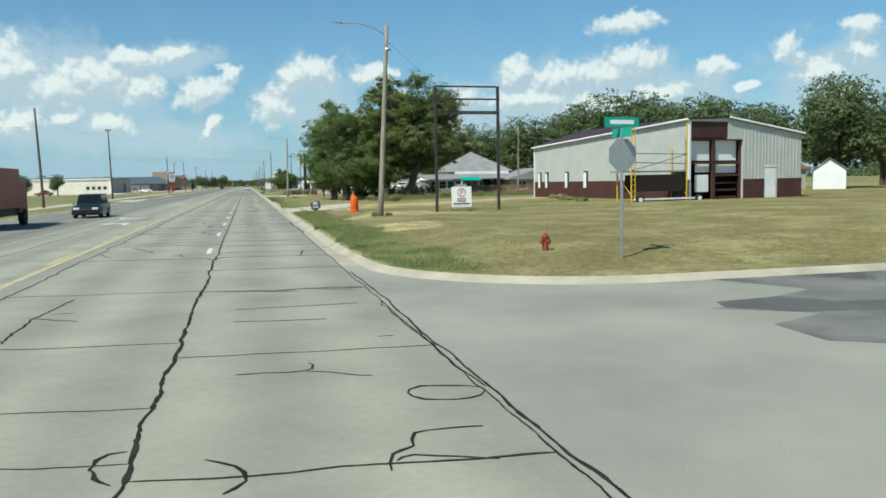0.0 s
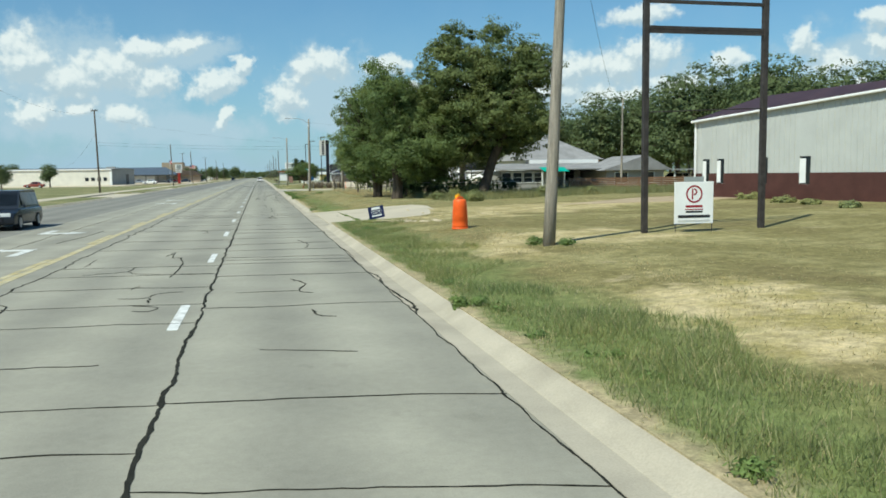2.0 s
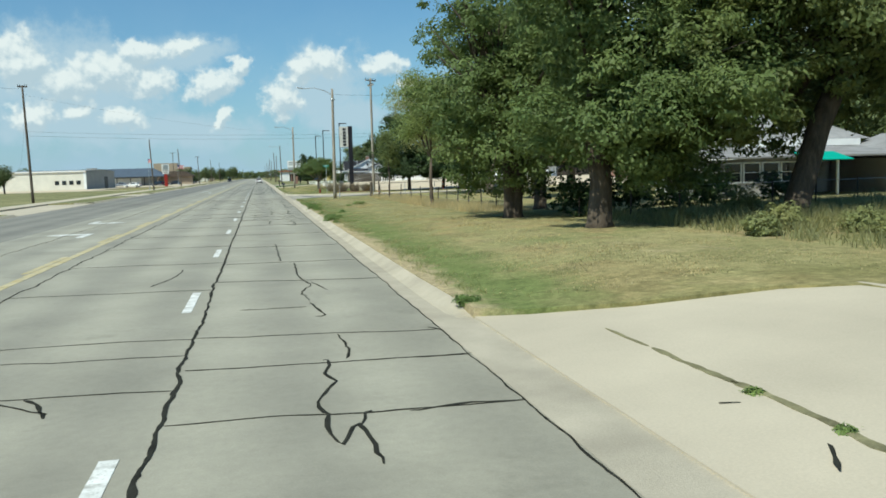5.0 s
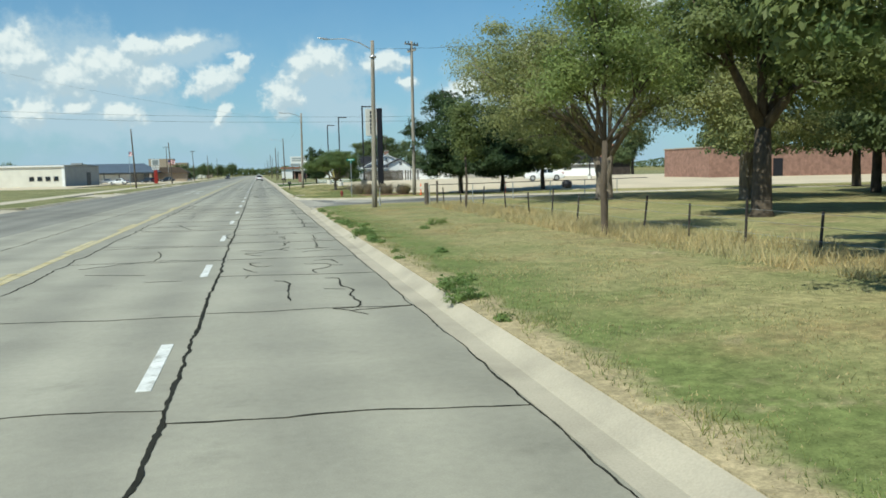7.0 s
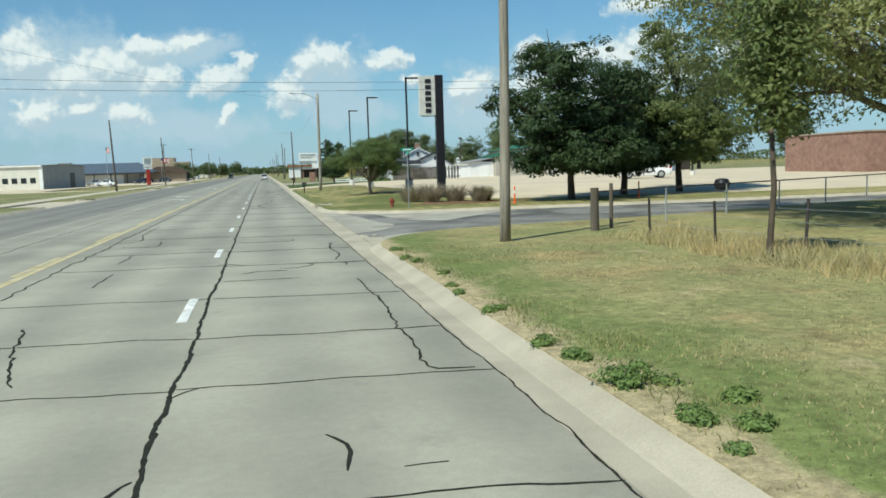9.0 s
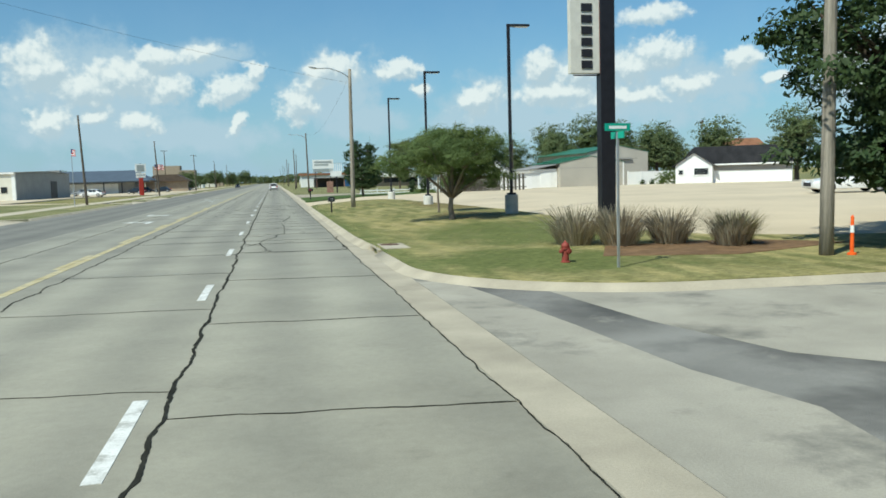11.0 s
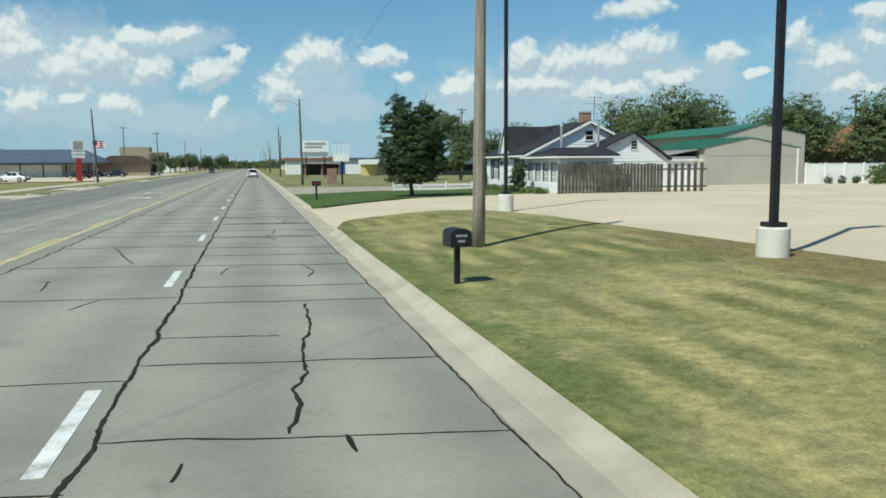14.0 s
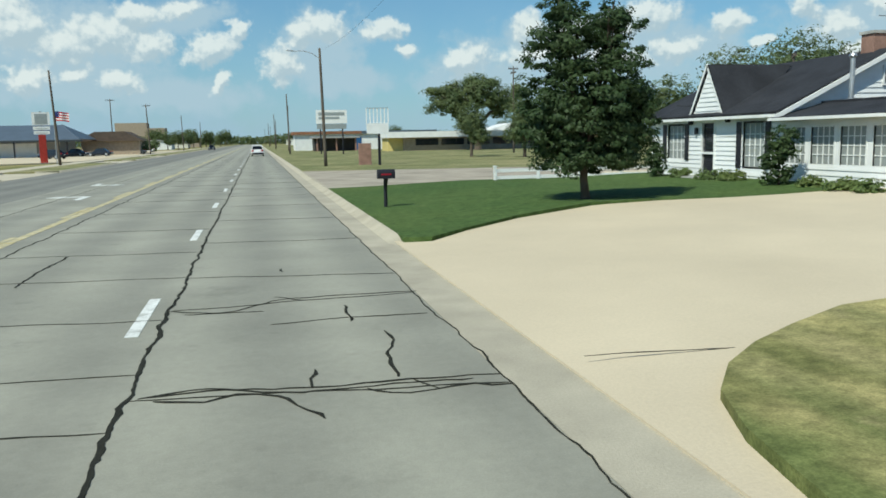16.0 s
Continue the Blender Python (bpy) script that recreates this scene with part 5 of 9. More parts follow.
make_tree((17.1, 51.5, 0.5), [(0, 0, 9.4, 3.4, 3.4, 3.0), (2.8, 0.6, 8.0, 2.8, 2.8, 2.6), (-2.6, -0.8, 8.2, 3.0, 3.0, 2.6), (0.5, 2.6, 7.0, 3.4, 3.0, 2.8), (0.4, -2.0, 6.2, 3.2, 2.8, 2.0), (-3.2, 0.8, 5.0, 2.6, 2.6, 2.4), (3.2, -0.6, 5.2, 2.4, 2.4, 2.2), (-2.4, -0.6, 3.4, 2.2, 2.0, 1.5), (2.6, 1.0, 3.8, 1.8, 1.8, 1.2), (3.9, 0.2, 9.2, 2.2, 2.2, 2.2), (0.6, 1.6, 3.0, 1.3, 1.3, 1.2)],
          LEAF_DARK, BARK, 110000, 0.105, 0.36, "tall dark green elm with a leaning trunk", 13, 0.42, lean=(2.0, 0.0), trunks=1)
make_tree((13.8, 65.0, 0.35), [(0, 0, 7.6, 3.0, 3.0, 2.6), (1.6, 0.8, 5.4, 2.6, 2.6, 2.0), (-1.4, -0.8, 5.6, 2.6, 2.6, 2.2)], LEAF_DARK, BARK, 40000, 0.115, 0.28, "dark green shade tree behind the cluster", 15, 0.34)
make_tree((18.6, 78.6, 0.34), [(0, 0, 7.8, 3.0, 3.0, 2.4), (-2.6, -0.6, 6.4, 1.9, 2.0, 1.6), (2.4, 0.8, 6.4, 2.6, 2.4, 2.2), (1.4, -1.6, 5.0, 2.2, 2.0, 1.5)], LEAF_DARK, BARK, 46000, 0.1, 0.34, "dark green elm with a stout trunk by the yard", 16, 0.3, clump=0.42)

# old gnarled elms by the wire fence
make_tree((20.6, 96.0, 0.32), [(0, 0, 9.6, 4.0, 3.8, 2.6), (-4.2, -0.6, 8.0, 3.0, 3.0, 2.4), (4.0, 0.4, 8.0, 3.2, 3.0, 2.4), (-1.2, -3.4, 6.6, 3.2, 2.8, 2.0), (2.2, -2.8, 5.8, 3.0, 2.8, 2.0), (-5.0, -2.2, 5.4, 2.4, 2.4, 2.0), (-1.6, 3.6, 7.4, 3.2, 2.8, 2.2), (-6.2, 0.8, 6.6, 2.0, 2.2, 1.8), (3.6, 2.6, 5.2, 2.6, 2.6, 2.0), (-2.4, 1.4, 4.6, 2.0, 2.0, 1.4), (-5.2, 5.0, 7.6, 2.6, 2.4, 2.0), (-2.6, 7.4, 8.4, 2.8, 2.6, 2.2), (-2.8, 5.2, 4.6, 2.3, 2.2, 1.9), (-1.4, 7.6, 5.4, 2.5, 2.5, 2.2)],
          LEAF_GREY, GREY_BARK, 92000, 0.078, 0.24, "old elm with sparse grey-green leaves and gnarled limbs", 21, 0.2, clump=0.62, trunks=2, shell=0.6)
make_tree((25.0, 90.0, 0.34), [(0, 0, 9.0, 3.8, 3.6, 3.0), (-3.4, 0.4, 7.0, 3.0, 2.8, 2.4), (3.2, -0.8, 7.2, 3.2, 3.0, 2.4), (0.4, -2.4, 5.4, 3.0, 2.8, 1.9), (-3.0, -2.0, 4.8, 2.2, 2.2, 1.6), (2.2, 2.2, 4.8, 2.4, 2.4, 1.8), (-1.6, -3.2, 3.6, 2.2, 2.0, 1.2), (3.4, 0.4, 3.8, 2.4, 2.4, 1.4)],
          LEAF_GREY, GREY_BARK, 66000, 0.08, 0.26, "old elm with a pale split trunk", 22, 0.32, clump=0.58, trunks=2, shell=0.6)
make_tree((28.0, 79.0, 0.36), [(0, 0, 8.4, 3.6, 3.6, 3.0), (2.2, 0.8, 6.0, 3.0, 3.0, 2.2), (-2.4, -0.6, 6.2, 2.8, 2.8, 2.2)], LEAF_GREY, GREY_BARK, 30000, 0.15, 0.3, "tall green elm behind the yard", 24, 0.36)
make_tree((11.0, 91.1, 0.18), [(0, 0, 3.8, 0.9, 0.9, 0.9), (0.3, 0.2, 2.9, 0.6, 0.6, 0.6), (-0.2, -0.2, 4.7, 0.6, 0.6, 0.7)], LEAF_DARK, BARK, 5000, 0.07, 0.06, "slim sapling by the wire fence", 25, 0.5)
make_tree((10.8, 74.6, 0.2), [(0, 0, 5.2, 1.3, 1.3, 0.9), (-0.9, 0.4, 4.4, 1.0, 1.1, 0.7), (1.1, -0.2, 4.5, 1.1, 1.1, 0.8), (0.7, 0.6, 6.3, 1.2, 1.2, 0.8), (-0.6, -0.4, 6.6, 1.0, 1.0, 0.8)],
          LEAF_BRIGHT, BARK, 21000, 0.055, 0.1, "slim airy young tree by the wire fence", 26, 0.36, clump=0.42, shell=0.8)

# shade trees along the cross street
for i, (x, y, h, r) in enumerate(((17.7, 118.4, 8.8, 4.3), (26.4, 122.4, 10.2, 4.4), (22.3, 121.6, 7.4, 3.0))):
    make_tree((x, y, high(x, y) - 0.03), [(0, 0, h * .72, r * .72, r * .72, h * .27), (-r * .45, -r * .2, h * .48, r * .62, r * .6, h * .2), (r * .45, r * .1, h * .5, r * .6, r * .6, h * .2), (0, -r * .3, h * .36, r * .75, r * .7, h * .14), (r * .1, r * .4, h * .42, r * .6, r * .5, h * .18), (-r * .75, 0, h * .6, r * .3, r * .3, h * .12), (r * .7, -r * .2, h * .68, r * .32, r * .3, h * .12), (-r * .35, -r * .3, h * .86, r * .3, r * .3, h * .12), (r * .5, 0, h * .26, r * .45, r * .45, h * .08), (-r * .4, 0, h * .25, r * .5, r * .5, h * .08), (0, 0, h * .24, r * .6, r * .6, h * .07)],
              (LEAF_DEEP, LEAF_DARK, LEAF_DEEP)[i], BARK, 58000 - 8000 * i, 0.1, 0.2, "dense deep green shade tree by the cross street", 31 + i, 0.26, group="street trees")

# trees on the lot lawn
make_tree((8.8, 134.7, high(8.8, 134.7)), [(0, 0, 2.95, 1.8, 1.7, 0.95), (-1.5, -0.2, 2.65, 1.3, 1.3, 0.75), (1.3, 0.2, 2.55, 1.15, 1.2, 1.0), (0.4, -1.2, 2.65, 1.4, 1.1, 0.8), (-0.3, 1.3, 2.85, 1.5, 1.2, 0.85), (1.9, -0.1, 1.9, 0.7, 0.9, 0.75), (-2.3, 0.1, 2.35, 0.8, 0.9, 0.6), (0.2, 0, 3.55, 1.3, 1.2, 0.45), (1.6, 0.5, 2.85, 0.9, 0.9, 0.7), (0.7, 0.3, 1.75, 0.8, 0.8, 0.45)],
          LEAF_MID, GREY_BARK, 84000, 0.037, 0.12, "small spreading honey locust with feathery leaves", 41, 0.25, trunks=1, clump=0.2)
make_tree((9.4, 140.4, high(9.4, 140.4)), [(0.15, 0, 3.4, 1.05, 1.05, 0.75), (-0.3, 0.2, 2.9, 0.7, 0.7, 0.5), (0.4, -0.3, 1.5, 0.4, 0.4, 0.28)], LEAF_MID, GREY_BARK, 20000, 0.034, 0.055, "slender honey locust on the lawn", 42, 0.42, clump=0.2)
make_tree((10.35, 183.0, high(10.35, 183.0)), [(-0.7, 0, 4.25, 1.0, 1.1, 1.35), (0.75, 0, 4.0, 1.1, 1.1, 1.3), (0, 0, 2.5, 1.85, 1.9, 1.5), (-1.05, 0, 2.3, 0.95, 1.2, 1.35), (1.15, 0, 2.2, 0.95, 1.2, 1.35), (0, 0, 1.3, 1.6, 1.7, 0.72), (-0.7, 0.1, 5.2, .45, .5, .55), (0.7, -0.1, 4.95, .5, .5, .5)],
          LEAF_DEEP, BARK, 64000, 0.06, 0.12, "round dark green pear tree on the lush lawn", 43, 0.2, clump=0.16, lobes=1)
make_tree((37.5, 292, 0.1), [(0, 0, 9.5, 5, 4, 3.0), (-5, 0, 8.2, 3.6, 3, 2.4), (5, 1, 8.0, 3.6, 3, 2.6)], LEAF_FAR, BARK, 26000, 0.2, 0.6, "spreading old tree before the yellow building", 44, 0.34, clump=0.6)

for i, (x, y, q) in enumerate(((-24.5, 346, 1.0), (-29, 352, 0.85), (-23.5, 356, 0.9))):
    make_tree((x, y, 0.08), [(0, 0, 2.4 * q, 2.6 * q, 2.2 * q, 1.7 * q), (1.6 * q, 0, 1.7 * q, 1.8 * q, 1.8 * q, 1.3 * q), (-1.7 * q, 0.3, 1.8 * q, 1.8 * q, 1.6 * q, 1.3 * q)], LEAF_FAR, BARK, 3000, 0.2, 0.12, "broad low green tree before the far shops", 170 + i, 0.3, clump=0.4)

# far trees: three models, copied
FAR = []
for i in range(3):
    r = random.Random(60 + i)
    FAR.append(make_tree((60 + 8 * i, 78 + 6 * i, 0.6), [(0, 0, 8.6, 4.2, 4.2, 3.4)] + [(r.uniform(-3, 3), r.uniform(-3, 3), r.uniform(4.4, 8.5), r.uniform(2.2, 3.2), r.uniform(2.2, 3.2), r.uniform(1.8, 2.8)) for _ in range(6)],
                         LEAF_FAR, BARK, 13000, 0.2, 0.34, "tall green tree in the wooded edge behind the lots", 60 + i, 0.3, clump=0.5, group="background trees"))
rr = random.Random(5)
for k, (x, y, s) in enumerate([(50, 92, 1.0), (58, 60, 0.95), (68, 52, 1.05), (78, 47, 1.1), (88, 40, 1.15), (70, 70, 1.1), (84, 62, 1.15), (46, 84, 0.95), (40, 96, 0.85), (66, 33, 1.1), (74, 24, 1.2), (58, 74, 1.1), (92, 30, 1.2), (52, 72, 0.9),
                               (100, 55, 1.2), (44, 104, 0.9), (56, 104, 1.0), (64, 96, 1.1), (38, 108, 0.8), (72, 118, 0.9), (86, 126, 1.0), (98, 140, 1.0), (84, 240, 0.95), (58, 213, 0.78), (62, 224, 0.75), (96, 206, 0.95), (52, 236, 0.7), (44, 240, 0.75),
                               (108, 190, 1.0), (104, 172, 0.95), (116, 160, 1.0), (38, 246, 0.7), (70, 232, 0.8), (60, 180, 0.0), (118, 84, 1.2), (104, 100, 1.1), (34, 88, 0.75), (84, 30, 1.15), (96, 22, 1.2), (62, 44, 1.0), (110, 30, 1.25), (41, 84, 0.9), (47, 77, 0.95), (54, 82, 1.05), (60, 68, 1.0), (36, 93, 0.85), (64, 60, 1.0), (60, 217, 0.85), (67, 211, 0.9), (46, 224, 0.75), (53, 219, 0.72), (76, 205, .95), (72, 90, 1.1), (52, 79, 1.15), (57.5, 79, 1.12), (48.5, 62, 1.0), (62, 84, 1.2), (68, 80, 1.2), (28, 240, .52), (33.5, 243, .58), (39, 238, .55), (24, 246, .5), (50, 238, 1.0), (56.5, 236, 1.05), (63, 240, 1.1),
                               (-25, 455, .55), (-30, 470, .6), (-25, 500, .6), (-26, 540, .66), (-23, 580, .7), (-24, 640, .8), (-21, 700, .85), (-20, 770, .95), (-33, 600, .8), (-38, 520, .7), (-46, 560, .75), (-60, 600, .8), (-75, 520, .62), (26, 520, .5), (30, 600, .6), (24, 700, .7), (32, 450, .45)]):
    if s:
        s *= 0.95 if y > 215 and x > 0 else 1.0
        c = copy_thing(FAR[k % 3], pose(x, y, 0.05 if y > 215 else 0.25, 0, 0, rr.uniform(0, 360)))
        c.scale = (s, s, s * rr.uniform(0.88, 1.08))
for k in range(46):
    side = -1 if k % 2 else 1
    y = 380 + k * 13 + rr.uniform(-6, 6)
    x = side * rr.uniform(26, 120) + (-10 if side < 0 else 10)
    c = copy_thing(FAR[k % 3], pose(x, y, 0, 0, 0, rr.uniform(0, 360)))
    s = rr.uniform(0.5, 0.85)
    c.scale = (s, s, s * 0.9)
for x, y, s in ((-48, 205, 0.5), (-43, 150, 0.42), (-46, 154, 0.46), (-60, 360, 0.6), (-26, 372, 0.35), (-24, 380, 0.3), (-90, 330, 0.7), (-70, 300, 0.5)):
    c = copy_thing(FAR[1], pose(x, y, 0.05, 0, 0, rr.uniform(0, 360)))
    c.scale = (s, s, s)


# far woods along the horizon
def woods(name, pts, h, seed, n):
    rng = np.random.default_rng(seed)
    seg = rng.integers(0, len(pts) - 1, n)
    t = rng.uniform(0, 1, n)
    a, c = np.array(pts)[seg], np.array(pts)[seg + 1]
    xy = a + (c - a) * t[:, None] + rng.normal(size=(n, 2)) * 7
    tall = h * (0.55 + 0.45 * np.abs(np.sin(xy[:, 0] * 0.05 + xy[:, 1] * 0.043) * np.cos(xy[:, 0] * 0.021 - xy[:, 1] * 0.031)))
    pos = np.c_[xy, rng.uniform(0, 1, n) ** 0.8 * tall]
    v = rng.normal(size=(n, 3)); v /= np.linalg.norm(v, axis=1, keepdims=True)
    w = np.cross(v, rng.normal(size=(n, 3))); w /= np.linalg.norm(w, axis=1, keepdims=True)
    s = rng.uniform(0.7, 1.5, (n, 1))
    q = np.stack([pos - v * s, pos + w * s * .6, pos + v * s, pos - w * s * .6], 1).reshape(-1, 3)
    tagged(new(name, quads(name, q, LEAF_FAR)), "hazy low line of trees along the horizon", "woods", kind="stuff")


woods("far_woods", [(-700, 520), (-330, 700), (-120, 900), (60, 980), (300, 900), (560, 640)], 11, 3, 30000)
woods("far_woods", [(-520, 150), (-420, 330), (-260, 470), (-150, 560)], 9, 4, 16000)
woods("far_woods", [(560, 640), (420, 300), (300, 150), (260, -40), (330, -200)], 13, 6, 26000)


# ---- poles and wires ----
def wood_pole(x, y, z, h, r, material, label, lean=(0, 0), arm=None, cross=None, heads=()):
    t = thing("utility_pole", (x, y, z), label, "utility pole", "poles along the highway")
    n = 7
    part("pole", bent(B(), [(lean[0] * i / n, lean[1] * i / n, -0.2 + (h + 0.2) * i / n) for i in range(n + 1)], [r * (1 - 0.38 * i / n) for i in range(n + 1)], 14), material, t, smooth=True)
    top = Vector((lean[0], lean[1], h))
    if arm:
        a0 = top - Vector((0, 0, arm[2]))
        e = a0 + Vector((arm[0], arm[1], 0.55))
        o = part("lamp_arm", bent(B(), [a0, a0.lerp(e, 0.3) + Vector((0, 0, 0.22)), a0.lerp(e, 0.65) + Vector((0, 0, 0.24)), e], [0.035, 0.03, 0.028, 0.026], 8), GALV, t, "galvanised lamp arm")
        d = (e - a0).normalized()
        bm = B()
        bent(bm, [e - d * 0.05, e + d * 0.18, e + d * 0.5, e + d * 0.62], [0.045, 0.1, 0.085, 0.03], 10)
        bmesh.ops.scale(bm, vec=(1, 1, 0.55), verts=bm.verts[:], space=Matrix.Translation(-e))
        part("lamp_head", bm, GALV, o)
    for hz, half, ang in cross or ():
        m = Matrix.Translation(top - Vector((0, 0, hz))) @ Matrix.Rotation(radians(ang), 4, "Z")
        o = part("crossarm", bx(-half, half, -0.06, 0.06, -0.06, 0.06, 0.012, m=m), material, t)
        for s in (-0.9, -0.45, 0.45, 0.9):
            part("insulator", lathe(B(), [(0.03, 0.06), (0.05, 0.1), (0.03, 0.15), (0.045, 0.19), (0.02, 0.22)], 10, m @ Matrix.Translation((s * half, 0, 0))), BLACK_STEEL, o)
    for dz, kind in heads:
        part("transformer" if kind == "t" else "clamp", lathe(B(), [(0.05, 0), (0.19, 0.04), (0.19, 0.6), (0.1, 0.68)] if kind == "t" else [(0.17, 0), (0.19, 0.05), (0.17, 0.1)], 14, Matrix.Translation(top - Vector((-0.28 if kind == "t" else 0, 0, dz)))), GALV, t)
    return t


wood_pole(8.08, 13.5, 0.43, 9.9, 0.155, WEATHERED, "weathered grey wooden pole with a cobra-head street lamp", lean=(0.62, 0.3), arm=(-2.3, -0.2, 0.55), heads=((1.3, "c"),))
wood_pole(7.4, 97.2, 0.13, 9.0, 0.15, WEATHERED, "weathered wooden pole with a street lamp arm", lean=(0.12, -0.1), arm=(-2.3, 0.1, 0.5), heads=((0.9, "c"),))
wood_pole(13.5, 117.2, 0.15, 12.2, 0.16, WEATHERED, "tall weathered wooden pole with crossarms", lean=(0.05, 0), cross=((0.25, 0.75, 35), (0.75, 0.6, 110)))
wood_pole(6.7, 156.3, 0.34, 9.2, 0.16, WEATHERED, "weathered wooden street lamp pole on the lawn", lean=(0.1, 0), arm=(-2.2, -0.6, 0.6))
wood_pole(6.8, 226.8, 0.14, 9.2, 0.14, POLE_DARK, "dark wooden pole by the gravel yard", lean=(-0.15, 0), arm=(-2.0, 0, 0.8))
for i, y in enumerate((292, 334, 388, 445, 500, 560, 640)):
    wood_pole(6.6 + (i % 2) * 1.4, y, 0.1, 9.4, 0.14, POLE_DARK, "dark wooden roadside pole", lean=((-0.2, 0.2)[i % 2], 0))
wood_pole(31.4, 58.6, 0.6, 7.6, 0.1, WEATHERED, "bare wooden pole behind the board fence", lean=(0.1, 0))
wood_pole(70, 40, 0.6, 9, 0.12, WEATHERED, "bare wooden pole among the trees")
for x, y, h, ln, cr in ((-19.1, 61.5, 10.2, (-0.35, 0), None), (-21.2, 119, 11.8, (-0.2, 0), ((0.12, 0.45, 15),)), (-18.7, 195.7, 9.8, (-0.35, 0), None), (-18.7, 253.5, 9.8, (-0.4, 0), None), (-19.6, 335, 10, (-0.3, 0), ((0.3, 0.8, 10),)), (-19, 405, 10, (-0.2, 0), None), (-19, 480, 10, (0.1, 0), None)):
    wood_pole(x, y, 0.1, h, 0.15, POLE_DARK, "dark leaning wooden pole on the far verge", lean=ln, cross=cr)
wood_pole(-31, 362, 0.1, 12.5, 0.16, POLE_DARK, "tall dark wooden pole by the yard", cross=((0.3, 1.0, 20),))
wood_pole(34, 262, 0.1, 11, 0.12, POLE_DARK, "slim mast behind the shops", cross=((0.3, 0.7, 10), (0.8, 0.7, 100)))
wood_pole(66, 214, 0.2, 9.4, 0.14, POLE_DARK, "dark utility pole behind the green-roofed shed", cross=((0.3, 1.3, 70), (0.9, 1.0, 70)))
wood_pole(33, 205, 0.2, 6.6, 0.1, POLE_DARK, "small dark pole behind the house", cross=((0.2, 1.0, 60),))


def wire(a, c, sag, r=0.007, label="thin black overhead cable between poles"):
    a, c = Vector(a), Vector(c)
    n = 18
    pts = [a.lerp(c, i / n) - Vector((0, 0, sag * 4 * (i / n) * (1 - i / n))) for i in range(n + 1)]
    whole("overhead_cable", bent(B(), pts, [r] * (n + 1), 5), CABLE, label, "cable")


wire((8.6, 13.8, 9.6), (30.9, 58.8, 8.0), 0.8)
wire((7.5, 97.1, 8.7), (31.4, 58.6, 8.1), 1.2)
wire((13.5, 117.2, 6.45), (-21.4, 119, 7.3), 0.25, 0.008)
wire((13.5, 117.2, 6.2), (60, 96, 5.2), 0.5, 0.008)
wire((13.5, 117.2, 6.1), (-21.4, 119.2, 6.9), 0.3, 0.009)
wire((6.8, 156.3, 8.6), (-21.4, 119, 11.0), 0.6, 0.005)
wire((-21.4, 119, 8.6), (-41, 190, 5.0), 1.0)
wire((-21.4, 119, 11.6), (-19.4, 61.5, 10.0), 1.2)
wire((-19.4, 61.5, 8.4), (-45, 20, 7.5), 0.8)
wire((6.8, 156.3, 9.2), (6.7, 226.8, 9.2), 1.5, 0.005)
wire((17, 190, 3.2), (50, 203, 3.9), 0.4, 0.01)


# ---- buildings ----
def quad(bm, *ps):
    bm.faces.new([bm.verts.new(p) for p in ps])
    return bm


def sheet(name, ps, material, parent, t=0.06, label=""):
    bm = B()
    quad(bm, *ps)
    bmesh.ops.recalc_face_normals(bm, faces=bm.faces[:])
    bmesh.ops.solidify(bm, geom=bm.faces[:], thickness=t)
    return part(name, bm, material, parent, label)


def wall_with_holes(bm, length, tops, holes, t, m):
    """A wall in the (s, z) plane with a piecewise straight top and rectangular holes, made of boxes; s along, thickness into +y."""
    cuts = sorted({0.0, length} | {s for s, _ in tops} | {h[0] for h in holes} | {h[1] for h in holes})
    ts = sorted(tops)

    def top(s):
        for (s0, z0), (s1, z1) in zip(ts, ts[1:]):
            if s0 - 1e-6 <= s <= s1 + 1e-6:
                return z0 + (z1 - z0) * (s - s0) / max(1e-6, s1 - s0)
        return ts[-1][1]

    for a, c in zip(cuts, cuts[1:]):
        mid = (a + c) / 2
        z = 0.0
        for h in sorted((h for h in holes if h[0] - 1e-6 <= mid <= h[1] + 1e-6), key=lambda h: h[2]):
            if h[2] > z + 1e-6:
                box(bm, a, c, 0, t, z, h[2], m=m)
            z = h[3]
        vs = [bm.verts.new(m @ Vector(p)) for p in ((a, 0, z), (c, 0, z), (c, 0, top(c)), (a, 0, top(a)), (a, t, z), (c, t, z), (c, t, top(c)), (a, t, top(a)))]
        for f in ((0, 1, 2, 3), (5, 4, 7, 6), (4, 0, 3, 7), (1, 5, 6, 2), (3, 2, 6, 7), (4, 5, 1, 0)):
            bm.faces.new([vs[i] for i in f])
    bmesh.ops.remove_doubles(bm, verts=bm.verts[:], dist=0.0005)
    return bm


def ribs(parent, s0, s1, step, z0, ztop, m, material, name="rib", skip=()):
    """Standing ribs of steel cladding."""
    bm = B()
    s = s0
    while s < s1:
        if not any(a < s < c for a, c in skip):
            box(bm, s, s + 0.05, -0.03, 0.0, z0, ztop(s), m=m)
        s += step
    return part(name, bm, material, parent)


